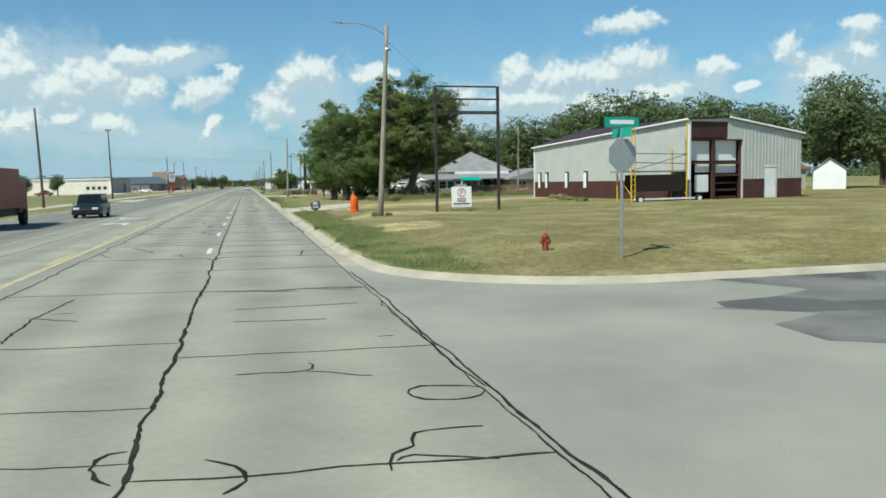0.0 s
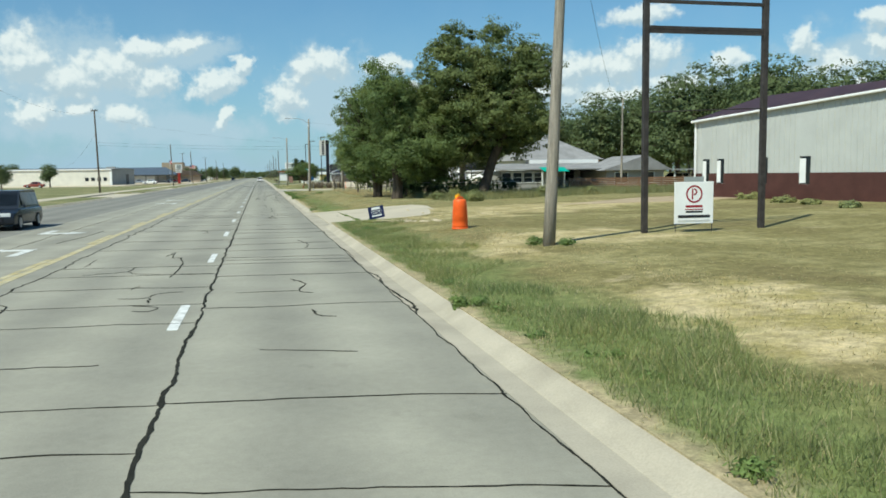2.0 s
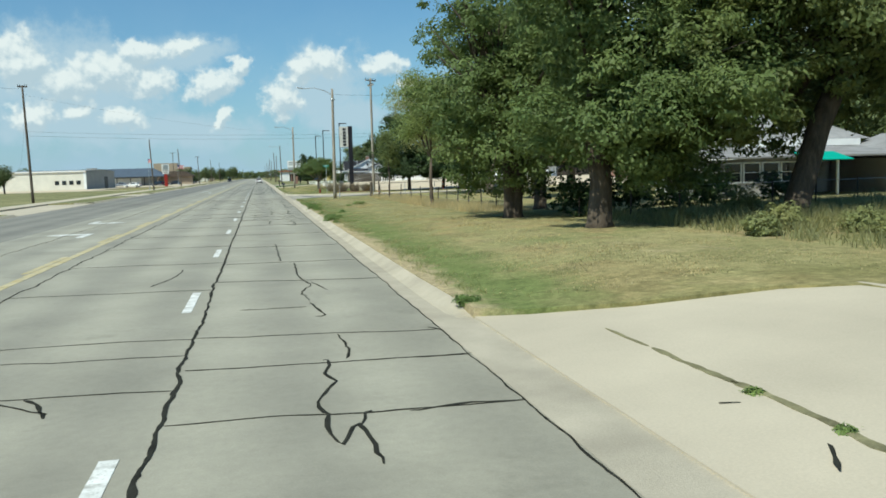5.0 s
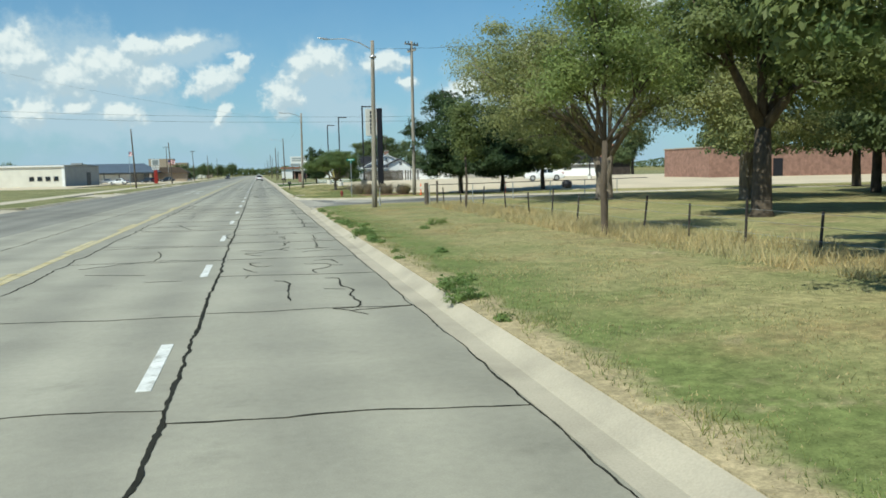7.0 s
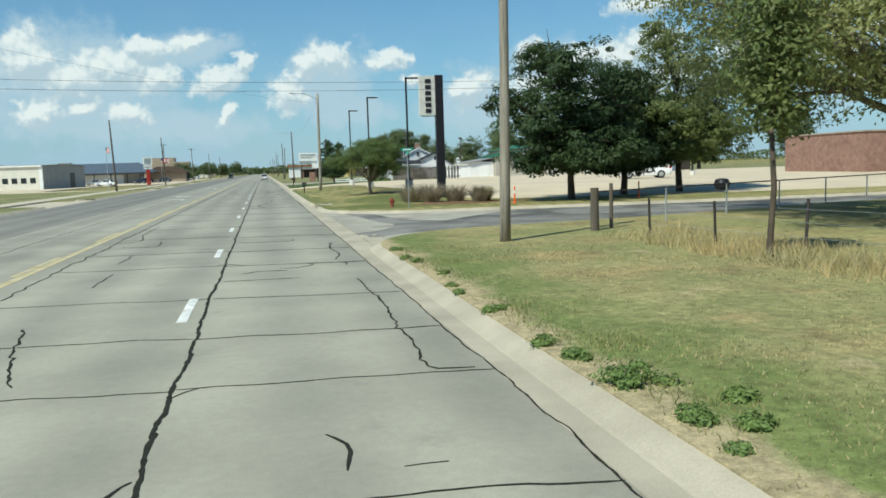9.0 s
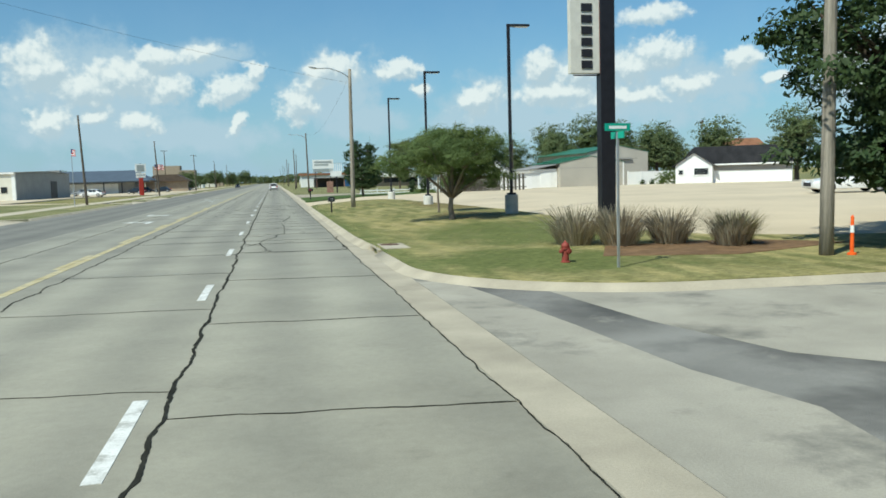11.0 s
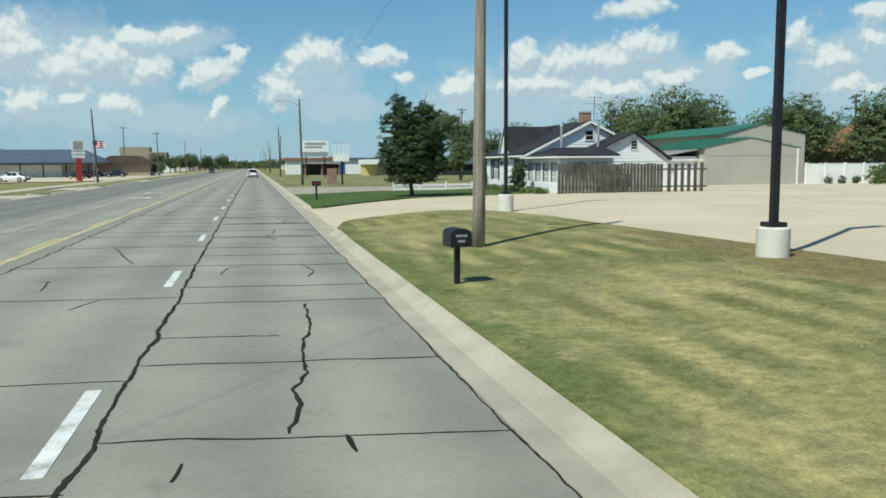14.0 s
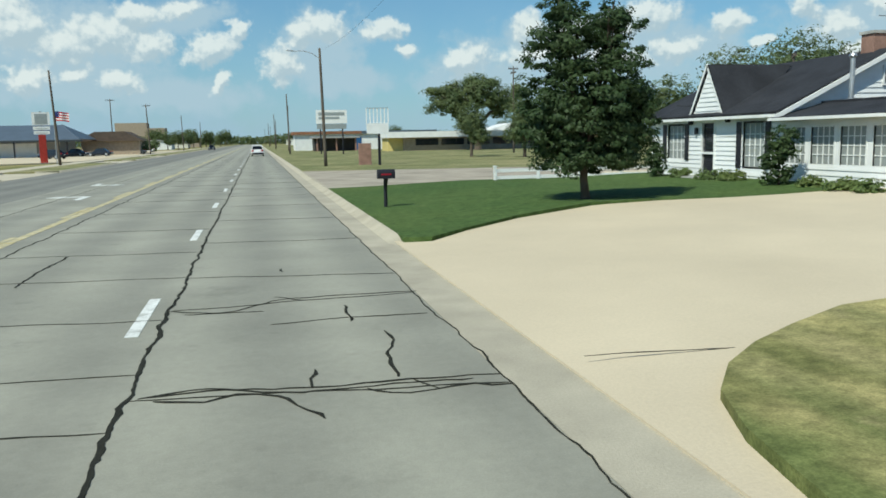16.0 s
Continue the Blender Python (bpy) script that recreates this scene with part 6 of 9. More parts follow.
def window(parent, m, w, h, frame_m=None, glass=None, grid=(1, 1), depth=0.06, fw=0.06):
    """A window whose lower left corner is at m's origin, facing -y."""
    frame_m, glass = frame_m or WHITE, glass or GLASS
    o = part("window", bx(0, w, 0.01, 0.03, 0, h, m=m), glass, parent)
    bm = B()
    for a in ((-fw, 0, -fw, h + fw), (w, w + fw, -fw, h + fw), (0, w, -fw, 0), (0, w, h, h + fw)):
        box(bm, a[0], a[1], -depth * 0.5, depth * 0.5, a[2], a[3], m=m)
    part("window_frame", bm, frame_m, o)
    nx, nz = grid
    if nx * nz > 1:
        for i in range(1, nx):
            part("glazing_bar", bx(w * i / nx - 0.014, w * i / nx + 0.014, -0.012, 0.01, 0, h, m=m), frame_m, o)
        for i in range(1, nz):
            part("glazing_bar", bx(0, w, -0.011, 0.009, h * i / nz - 0.014, h * i / nz + 0.014, m=m), frame_m, o)
    return o


# steel warehouse under reconstruction
WZ = 0.66
Pc, Uv = Vector((28.3, 17.0)), Vector((-0.182, 0.983)).normalized()
Vv = Vector((Uv.y, -Uv.x))
wh = thing("warehouse", (Pc.x, Pc.y, WZ), "pale ribbed steel warehouse with a maroon base, half rebuilt", "building")
UL, VL = 18.8, 9.7
Mw = Matrix(((Uv.x, Vv.x, 0, 0), (Uv.y, Vv.y, 0, 0), (0, 0, 1, 0), (0, 0, 0, 1)))     # local: x along the road wall, y along the front


def side_top(s):
    return 5.05 - 0.95 * s / UL


holes = [(17.7, 18.25, 0.75, 2.05), (16.6, 17.15, 0.75, 2.05), (13.6, 14.2, 0.75, 2.05), (11.0, 11.65, 0.75, 2.05)]
bm = wall_with_holes(B(), UL, [(0, 5.05), (UL, 4.1)], holes, 0.18, Mw)
part("wall", bm, PANEL, wh)
for a, c in ((0, 11.0), (11.65, 13.6), (14.2, 16.6), (17.15, 17.7), (18.25, UL)):
    part("wainscot", bx(a, c, -0.045, -0.002, -0.3, 1.28, m=Mw), MAROON, wh, "maroon steel base band")
for a, c in ((11.0, 11.65), (13.6, 14.2), (16.6, 17.15), (17.7, 18.25)):
    part("wainscot", bx(a, c, -0.045, -0.002, -0.3, 0.745, m=Mw), MAROON, wh, "maroon steel base band")
ribs(wh, 0.15, UL, 0.31, 1.285, lambda s: side_top(s) - 0.1, Mw, PANEL, skip=[(h[0] - .05, h[1]) for h in holes])
for h in holes:
    window(wh, Mw @ Matrix.Translation((h[0], 0.06, h[2])), h[1] - h[0], h[3] - h[2], BROWN_STEEL, GLASS, fw=0.03)
    part("window_pane", bx(h[0] + 0.3, h[1], 0.02, 0.04, h[2] + 0.05, h[3] - 0.1, m=Mw), WHITE, wh, "white board in the window")
Mf = Mw @ Matrix(((0, 1, 0, 0), (1, 0, 0, 0), (0, 0, 1, 0), (0, 0, 0, 1)))            # local: x along the front, y inward
FH = [(0.12, 4.5, 0.0, 3.85), (6.35, 7.45, 0.0, 2.1)]
bm = wall_with_holes(B(), VL, [(0, 5.05), (3.2, 5.2), (VL, 4.26)], FH + [(0.12, 3.2, 3.85, 4.95)], 0.18, Mf)
bmesh.ops.recalc_face_normals(bm, faces=bm.faces[:])
part("wall", bm, PANEL, wh)
part("gable_panel", bx(0.1, 3.25, 0.05, 0.1, 3.95, 5.1, m=Mf), ROOF_MAROON, wh, "open brown gable end")
for a, c in ((4.5, 6.3), (7.5, VL)):
    part("wainscot", bx(a, c, -0.045, -0.002, -0.3, 1.28, m=Mf), MAROON, wh, "maroon steel base band")
ribs(wh, 4.6, VL, 0.31, 1.285, lambda s: 5.2 - 0.94 * (s - 3.2) / (VL - 3.2) - 0.1, Mf, PANEL, skip=[(6.3, 7.5)])
ribs(wh, 6.4, 7.4, 0.31, 2.15, lambda s: 5.2 - 0.94 * (s - 3.2) / (VL - 3.2) - 0.1, Mf, PANEL)
door = part("door", bx(6.4, 7.4, 0.01, 0.06, 0.02, 2.05, m=Mf), WHITE, wh, "plain white steel door")
part("door_frame", bx(6.33, 7.47, -0.03, 0.0, 2.05, 2.13, m=Mf), WHITE, door)
part("door_handle", bx(7.27, 7.33, -0.05, 0.01, 1.0, 1.06, m=Mf), GALV, door)
bmj = B()
for a in ((0.0, 0.12, 0, 3.95), (4.38, 4.5, 0, 3.95), (2.1, 2.32, 0.0, 3.8), (0.12, 4.4, 3.8, 3.95), (0.12, 4.4, 2.28, 2.42), (2.32, 4.4, 1.5, 1.62)):
    box(bmj, a[0], a[1], 0.19, 0.35, a[2], a[3], m=Mf)
part("opening_frame", bmj, MAROON, wh, "maroon steel framing in the opening")
for i, (a, c, z0, z1) in enumerate(((0.15, 2.05, 2.5, 3.75), (2.5, 4.3, 2.5, 3.9), (0.9, 2.0, 0.5, 1.6), (2.6, 4.3, 1.7, 2.25), (0.9, 2.05, 1.75, 2.3))):
    part("insulation_board", bx(a, c, 0.45, 0.5, z0, z1, m=Mf), WHITE, wh, "white insulation sheet")
for a in ((2.5, 4.3, 0.1, 1.45), ):
    for k in range(3):
        part("brace", bx(a[0], a[1], 0.4, 0.45, a[2] + 0.45 * k, a[2] + 0.1 + 0.45 * k, m=Mf), MAROON, wh)
rid = [Mw @ Vector((-0.15, 3.2, 5.24)), Mw @ Vector((UL + 0.15, 4.85, 5.55))]
e0, e1 = Mw @ Vector((-0.15, -0.2, 5.07)), Mw @ Vector((UL + 0.15, -0.2, 4.1))
f0, f1 = Mw @ Vector((-0.15, VL + 0.15, 4.27)), Mw @ Vector((UL + 0.15, VL + 0.15, 4.2))
sheet("roof", (e0, e1, rid[1], rid[0]), ROOF_MAROON, wh, 0.08, "maroon steel roof")
sheet("roof", (rid[0], rid[1], f1, f0), ROOF_MAROON, wh, 0.08)
for a, c in ((e0, e1), (e1, rid[1]), (f0, rid[0]), (e1.lerp(rid[1], 0.03), rid[1].lerp(rid[0], 0.18))):
    part("trim", tube(B(), a, c, 0.07, seg=6), WHITE, wh, "white edge trim")
Mb = Mw @ Matrix.Translation((UL - 0.18, 0, 0)) @ Matrix(((0, 1, 0, 0), (1, 0, 0, 0), (0, 0, 1, 0), (0, 0, 0, 1)))
bm = wall_with_holes(B(), VL, [(0, 4.1), (4.85, 5.45), (VL, 4.2)], [], 0.18, Mb)
bmesh.ops.recalc_face_normals(bm, faces=bm.faces[:])
part("wall", bm, PANEL, wh)
bm = wall_with_holes(B(), UL, [(0, 4.26), (UL, 4.2)], [], 0.18, Mw @ Matrix.Translation((0, VL - 0.18, 0)))
part("wall", bm, PANEL, wh)
part("corner_trim", bx(-0.06, 0.1, -0.06, 0.1, 1.3, 5.0, m=Mw), WHITE, wh)
part("corner_trim", bx(UL - 0.06, UL + 0.06, -0.06, 0.1, -0.1, 4.05, m=Mw), WHITE, wh)
whole("foundation_slab", bx(-1, VL + 1, -1.2, UL + 0.5, -0.3, -0.02, m=Matrix.Translation((Pc.x, Pc.y, WZ + 0.015)) @ Mw @ Matrix(((0, 1, 0, 0), (1, 0, 0, 0), (0, 0, 1, 0), (0, 0, 0, 1)))), APRON, "pale concrete slab under the warehouse", "slab", "structure")

# rolling scaffold before the road wall
sc = thing("rolling_scaffold", (23.95, 16.2, 0.56), "yellow steel rolling scaffold with a plank deck", "scaffold", rz=11)
for x, y in ((0.0, 0.0), (0.0, 1.4), (4.3, 0.0), (4.3, 1.4)):
    part("mast", tube(B(), (x, y, 0.1), (x, y, 5.25 if y == 0 else 3.4), 0.045, seg=8), SCAFFOLD_Y, sc)
for x in (0.0, 4.3):
    bm = B()
    tube(bm, (x + 0.28, 0, 0.2), (x + 0.28, 0, 5.0), 0.03, seg=8)
    for k in range(14):
        tube(bm, (x, 0, 0.45 + 0.34 * k), (x + 0.28, 0, 0.45 + 0.34 * k), 0.02, seg=6)
    part("ladder", bm, SCAFFOLD_Y, sc)
    part("end_brace", tube(B(), (x, 0, 0.5), (x, 1.4, 1.7), 0.025, seg=6), SCAFFOLD_Y, sc)
part("deck", bx(-0.6, 4.6, 0.05, 1.35, 1.9, 2.0), WEATHERED, sc, "weathered plank deck")
part("guard_rail", tube(B(), (0, 0, 2.5), (4.3, 0, 2.42), 0.022, seg=6), BROWN_STEEL, sc)
part("guard_rail", tube(B(), (0, 0, 3.05), (4.3, 0, 3.0), 0.022, seg=6), BROWN_STEEL, sc)
part("guard_rail", tube(B(), (0, 0, 2.0), (4.3, 0, 3.0), 0.02, seg=6), BROWN_STEEL, sc)
part("base_rail", bx(0.2, 5.2, -0.05, 0.06, 0.2, 0.3), WHITE, sc)
part("canopy", bx(0.5, 4.3, 0.1, 1.3, 0.72, 1.75), mat("dark_tarpaulin", (0.022, 0.016, 0.014), 0.8, var=0.2, bump=0.2), sc, "dark tarpaulin under the deck")
for x in (0.55, 5.2):
    w = part("wheel", tube(B(), (x, -0.2, 0.22), (x, -0.02, 0.22), 0.26, seg=20), TYRE, sc)
    part("rim", tube(B(), (x, -0.215, 0.22), (x, -0.19, 0.22), 0.15, seg=16), WHITE, w)

# tall sign frame with empty panels
fr = thing("sign_frame", (11.65, 15.55, 0.44), "tall dark steel sign frame with empty panel bars", "sign")
for x in (0.0, 3.65):
    part("post", bx(x - 0.075, x + 0.075, -0.075, 0.075, -0.2, 7.0, 0.01), BROWN_STEEL, fr)
for z in (6.98, 6.28, 5.58, 5.48):
    part("crossbar", bx(0.075, 3.575, -0.04, 0.04, z - 0.045, z + 0.045), BROWN_STEEL, fr)
part("crossbar", tube(B(), (0.05, 0, 3.3), (3.6, 0, 3.42), 0.015, seg=6), BROWN_STEEL, fr)

# white business sign on a wire stand
ps = thing("ground_sign", (12.45, 15.35, 0.46), "white square sign with a round red emblem on a wire stand", "sign", rz=-3)
part("panel", bx(0.0, 1.15, -0.02, 0.02, 0.2, 1.36, 0.006), WHITE, ps)
part("topper", bx(0.28, 0.86, -0.02, 0.02, 1.365, 1.5), SIGN_BACK, ps)
for x in (0.03, 1.12):
    part("leg", tube(B(), (x, 0, -0.1), (x, 0, 0.2), 0.012, seg=6), BROWN_STEEL, ps)
part("stand_rail", tube(B(), (0.03, 0, 0.03), (1.12, 0, 0.03), 0.01, seg=6), BROWN_STEEL, ps)
bm = B()
for k in range(28):
    a0, a1 = 2 * math.pi * k / 28, 2 * math.pi * (k + 1) / 28
    quad(bm, *[(0.575 + r * math.cos(a), -0.026, 1.02 + r * math.sin(a)) for r, a in ((0.2, a0), (0.2, a1), (0.245, a1), (0.245, a0))])
box(bm, 0.5, 0.54, -0.028, -0.024, 0.87, 1.17)
for k in range(12):
    a0, a1 = -math.pi / 2 + math.pi * k / 12, -math.pi / 2 + math.pi * (k + 1) / 12
    quad(bm, *[(0.56 + r * 1.1 * math.cos(a), -0.026, 1.08 + r * math.sin(a)) for r, a in ((0.055, a0), (0.055, a1), (0.095, a1), (0.095, a0))])
part("emblem", bm, LETTER_RED, ps, "dark red ring emblem")


def writing(parent, text, m, size, material, name="lettering", thick=0.003):
    cu = bpy.data.curves.new(name, "FONT")
    cu.body, cu.size, cu.extrude, cu.align_x, cu.align_y = text, size, thick, "CENTER", "CENTER"
    tmp = bpy.data.objects.new(name, cu)
    scene.collection.objects.link(tmp)
    me = bpy.data.meshes.new_from_object(tmp.evaluated_get(bpy.context.evaluated_depsgraph_get()))
    bpy.data.objects.remove(tmp)
    me.materials.clear()
    me.materials.append(material)
    me.transform(m)
    ob = new(name, me)
    ob.parent = parent
    return ob


UP = Matrix.Rotation(radians(90), 4, "X")
for z, w, h, mt in ((0.68, 0.5, 0.06, LETTER_RED), (0.595, 0.55, 0.025, LETTER_RED), (0.53, 0.5, 0.05, LETTER_BLACK), (0.40, 0.95, 0.075, LETTER_BLACK), (0.28, 0.95, 0.05, BLIND)):
    part("text_bar", bx(0.575 - w / 2, 0.575 + w / 2, -0.026, -0.02, z - h / 2, z + h / 2), mt, ps)

# navy yard sign
ys = thing("yard_sign", (5.85, 26.9, 0.27), "tilted navy blue yard sign with white lettering on wire legs", "sign", rz=-6)
tilt = Matrix.Rotation(radians(-10), 4, "Y")
part("panel", bx(-0.31, 0.31, -0.006, 0.006, 0.14, 0.62, m=tilt), NAVY, ys)
for x in (-0.18, 0.18):
    part("wire_leg", tube(B(), tilt @ Vector((x, 0, -0.12)), tilt @ Vector((x, 0, 0.5)), 0.004, seg=5), GALV, ys)
part("brand_bar", bx(-0.17, 0.17, -0.012, -0.007, 0.49, 0.58, m=tilt), LETTER_WHITE, ys)
writing(ys, "CONCRETE", tilt @ Matrix.Translation((0, -0.009, 0.425)) @ UP, 0.085, LETTER_WHITE)
writing(ys, "DIVISION", tilt @ Matrix.Translation((0, -0.009, 0.345)) @ UP, 0.085, LETTER_WHITE)
part("text_bar", bx(-0.2, 0.2, -0.012, -0.007, 0.22, 0.275, m=tilt), LETTER_WHITE, ys)

# traffic drum with lamp
dr = thing("traffic_drum", (7.62, 20.5, high(7.6, 20.5)), "bright orange plastic traffic drum with an amber lamp", "traffic drum", rz=30)
part("base", lathe(B(), [(0.275, 0.0), (0.275, 0.03), (0.262, 0.05)], 28), ORANGE, dr)
part("body", lathe(B(), [(0.262, 0.04), (0.256, 0.12), (0.248, 0.3), (0.256, 0.31), (0.24, 0.5), (0.246, 0.52), (0.228, 0.70), (0.234, 0.72), (0.214, 0.9), (0.196, 0.95), (0.14, 0.965)], 32), ORANGE, dr, smooth=True)
part("handle", bent(B(), [(-0.14, 0, 0.97), (-0.1, 0, 1.02), (0.1, 0, 1.02), (0.14, 0, 0.97)], [0.022] * 4, 8), ORANGE, dr)
lp = part("lamp", bx(-0.085, 0.085, 0.06, 0.15, 0.98, 1.1, 0.02), AMBER, dr)
part("lamp_lens", lathe(B(), [(0.08, -0.01), (0.08, 0.02), (0.04, 0.03)], 18, Matrix.Translation((0, 0.06, 1.06)) @ Matrix.Rotation(radians(90), 4, "X")), AMBER, lp)


def hydrant(x, y, z, material, label):
    t = thing("fire_hydrant", (x, y, z), label, "fire hydrant", rz=20)
    t.scale = (0.74, 0.74, 0.7)
    part("barrel", lathe(B(), [(0.15, -0.1), (0.15, 0.03), (0.11, 0.05), (0.105, 0.42), (0.15, 0.43), (0.15, 0.47), (0.12, 0.48)], 18), material, t, smooth=False)
    part("bonnet", lathe(B(), [(0.13, 0.48), (0.125, 0.55), (0.09, 0.62), (0.04, 0.655), (0.03, 0.66), (0.03, 0.70), (0.0, 0.71)], 18), material, t, smooth=True)
    for a in (0, 180, 270):
        m = Matrix.Rotation(radians(a), 4, "Z") @ Matrix.Translation((0.1, 0, 0.36)) @ Matrix.Rotation(radians(90), 4, "Y")
        r = 0.085 if a == 270 else 0.06
        part("outlet", lathe(B(), [(r * 0.8, -0.02), (r * 0.8, 0.06), (r, 0.065), (r, 0.1), (r * 0.4, 0.11), (r * 0.3, 0.13)], 14, m), material, t)
    return t


hydrant(8.5, -9.5, high(8.5, -9.5) - 0.05, FADED_RED, "faded red fire hydrant in the turf")
hydrant(7.75, 118.4, high(7.75, 118.4), FADED_RED, "dark red fire hydrant on the corner lawn")


# street name post with the back of a stop sign
def street_post(x, y, z, rz, face_back, label, h=3.0, octz=2.25, half=0.46):
    t = thing("street_sign_post", (x, y, z), label, "street sign", rz=rz)
    part("post", bx(-0.022, 0.022, -0.022, 0.022, -0.2, h), GALV, t)
    if octz:
        oc = [(0.40 * math.cos(radians(22.5 + 45 * k)), octz + 0.40 * math.sin(radians(22.5 + 45 * k))) for k in range(8)]
        part("octagon_plate", prism(B(), oc, -0.032, -0.026), SIGN_BACK if face_back else RED, t)
    part("name_blade", bx(-half, half, -0.01, 0.01, h + 0.02, h + 0.02 + half * 0.5), SIGN_GREEN, t, "green street name blade")
    part("name_blade", bx(-0.01, 0.01, -half * 0.8, half * 0.8, h - half * 0.46, h - 0.0), SIGN_GREEN, t, "green street name blade")
    part("text_bar", bx(-half * 0.7, half * 0.7, -0.014, -0.011, h + half * 0.2, h + half * 0.4), LETTER_WHITE, t)
    return t


street_post(9.75, -11.2, 0.4, 8, True, "steel post with green street blades and an octagonal plate", 2.9, 2.28)
street_post(8.4, 117.0, 0.17, 8, True, "steel post with a green street blade by the cross street", 2.8, 0, 0.3)

# mailboxes
def mailbox(x, y, z, rz, label, kind):
    t = thing("mailbox", (x, y, z), label, "mailbox", rz=rz)
    h = 0.63 if kind == 0 else 0.86
    if kind == 0:
        part("post", bx(-0.045, 0.045, -0.045, 0.045, -0.15, h, 0.008), BLACK_STEEL, t)
    else:
        part("post", bent(B(), [(0.12, 0, -0.15), (0.12, 0, 0.5), (0.1, 0, 0.66), (-0.03, 0, h)], [0.055, 0.055, 0.06, 0.07], 8), BLACK_STEEL, t)
    w, l = (0.18, 0.42) if kind == 0 else (0.12, 0.5)
    prof = [(-w, h)] + [(w * math.cos(a), h + (0.22 if kind == 0 else 0.15) + (0.09 if kind == 0 else 0.12) * math.sin(a)) for a in [math.pi * (1 - i / 10) for i in range(11)]] + [(w, h)]
    b = part("box", prism(B(), prof, -l / 2, l / 2), BLACK_STEEL, t)
    part("door", prism(B(), [(px * 1.03, pz) for px, pz in prof], -l / 2 - 0.014, -l / 2 - 0.002), BLACK_STEEL, b)
    part("flag", bx(w + 0.004, w + 0.012, -0.1, 0.08, h + 0.16, h + 0.2), RED, b, "small red flag")
    if kind == 0:
        for z0, ww in ((h + 0.19, 0.2), (h + 0.1, 0.13)):
            part("text_bar", bx(-ww / 2, ww / 2, -l / 2 - 0.02, -l / 2 - 0.015, z0 - 0.02, z0 + 0.02), SIGN_BACK, b)
    else:
        part("text_bar", bx(-w - 0.006, -w - 0.001, -0.15, 0.15, h + 0.1, h + 0.15), LETTER_RED, b)
    return t


mailbox(4.86, 151.15, 0.165, 6, "black metal mailbox on a slim black post", 0)
mailbox(5.15, 185.6, 0.15, 90, "black rounded mailbox on a curved black post", 1)


# parking lot lamps
def lot_lamp(x, y, ph, pr, base_m, h, rz=0):
    z = high(x, y)
    t = thing("lot_lamp", (x, y, z), "dark steel parking lot lamp on a concrete pedestal", "lamp post", "lot lamps", rz=rz)
    part("pedestal", lathe(B(), [(pr, -0.2), (pr, ph - 0.03), (pr - 0.03, ph)], 28), base_m, t, "round concrete pedestal")
    part("base_plate", bx(-0.17, 0.17, -0.17, 0.17, ph, ph + 0.09, 0.01), BLACK_STEEL, t)
    part("pole", bx(-0.065, 0.065, -0.065, 0.065, ph + 0.08, h, 0.012), BLACK_STEEL, t)
    hd = part("lamp_head", bx(0.0, 0.95, -0.16, 0.16, h - 0.12, h - 0.02, 0.02), BLACK_STEEL, t)
    part("lens", bx(0.3, 0.9, -0.12, 0.12, h - 0.135, h - 0.122), HEADLIGHT, hd)
    return t


lot_lamp(11.9, 136.2, 0.85, 0.3, CONC_BASE, 8.4)
lot_lamp(10.95, 151.2, 0.55, 0.3, PALE_BASE, 8.3)
lot_lamp(11.0, 167.6, 0.6, 0.3, PALE_BASE, 8.3)
lot_lamp(42, 148, 0.4, 0.25, PALE_BASE, 7.6, 90)

# pylon sign
py = thing("pylon_sign", (11.95, 126.2, high(11.95, 126.2)), "tall black blade pylon sign with a pale vertical panel", "sign")
part("blade", bx(-0.05, 0.45, -0.18, 0.18, -0.2, 7.55, 0.02), BLACK_STEEL, py)
pn = part("panel", bx(-1.05, -0.054, -0.12, 0.12, 5.1, 7.5, 0.01), PALE_BASE, py, "pale grey sign panel")
for k in range(6):
    part("text_bar", bx(-0.68, -0.32, -0.15, -0.122, 5.25 + 0.36 * k, 5.5 + 0.36 * k), LETTER_BLACK, pn)
part("edge_strip", bx(-0.052, -0.03, -0.125, -0.121 + 0.1, 5.1, 7.5), RED, py)
part("strut", bx(-0.9, -0.05, -0.03, 0.03, 5.03, 5.07), BLACK_STEEL, py)


# ---- houses ----
def clapboard(parent, s0, s1, z0, ztop, m, holes=(), material=SIDING, step=0.17):
    """Lapped boards, each proud at its lower edge."""
    z = z0
    while z < ztop(0.0, True) - 0.02:
        spans = [(s0, s1)]
        lo, hi = z, z + step
        lim = ztop(hi, False)
        spans = [(max(a, lim[0]), min(c, lim[1])) for a, c in spans]
        for h in holes:
            if h[2] < hi - 0.02 and h[3] > lo + 0.02:
                spans = [q for a, c in spans for q in ((a, min(c, h[0])), (max(a, h[1]), c))]
        for a, c in spans:
            if c - a > 0.03:
                bm = B()
                vs = [bm.verts.new(m @ Vector(p)) for p in ((a, -0.034, lo), (c, -0.034, lo), (c, -0.006, hi), (a, -0.006, hi), (a, 0.0, lo), (c, 0.0, lo))]
                bm.faces.new(vs[:4])
                bm.faces.new((vs[1], vs[0], vs[4], vs[5]))
                part("clapboard", bm, material, parent)
        z = hi


def flat_top(z, s0, s1):
    return lambda v, top: z if top else (s0, s1)


def gable_top(z0, peak, s0, s1, sp):
    def f(v, top):
        if top:
            return peak
        if v <= z0:
            return (s0, s1)
        k = (v - z0) / (peak - z0)
        return (s0 + (sp - s0) * k, s1 + (sp - s1) * k)
    return f


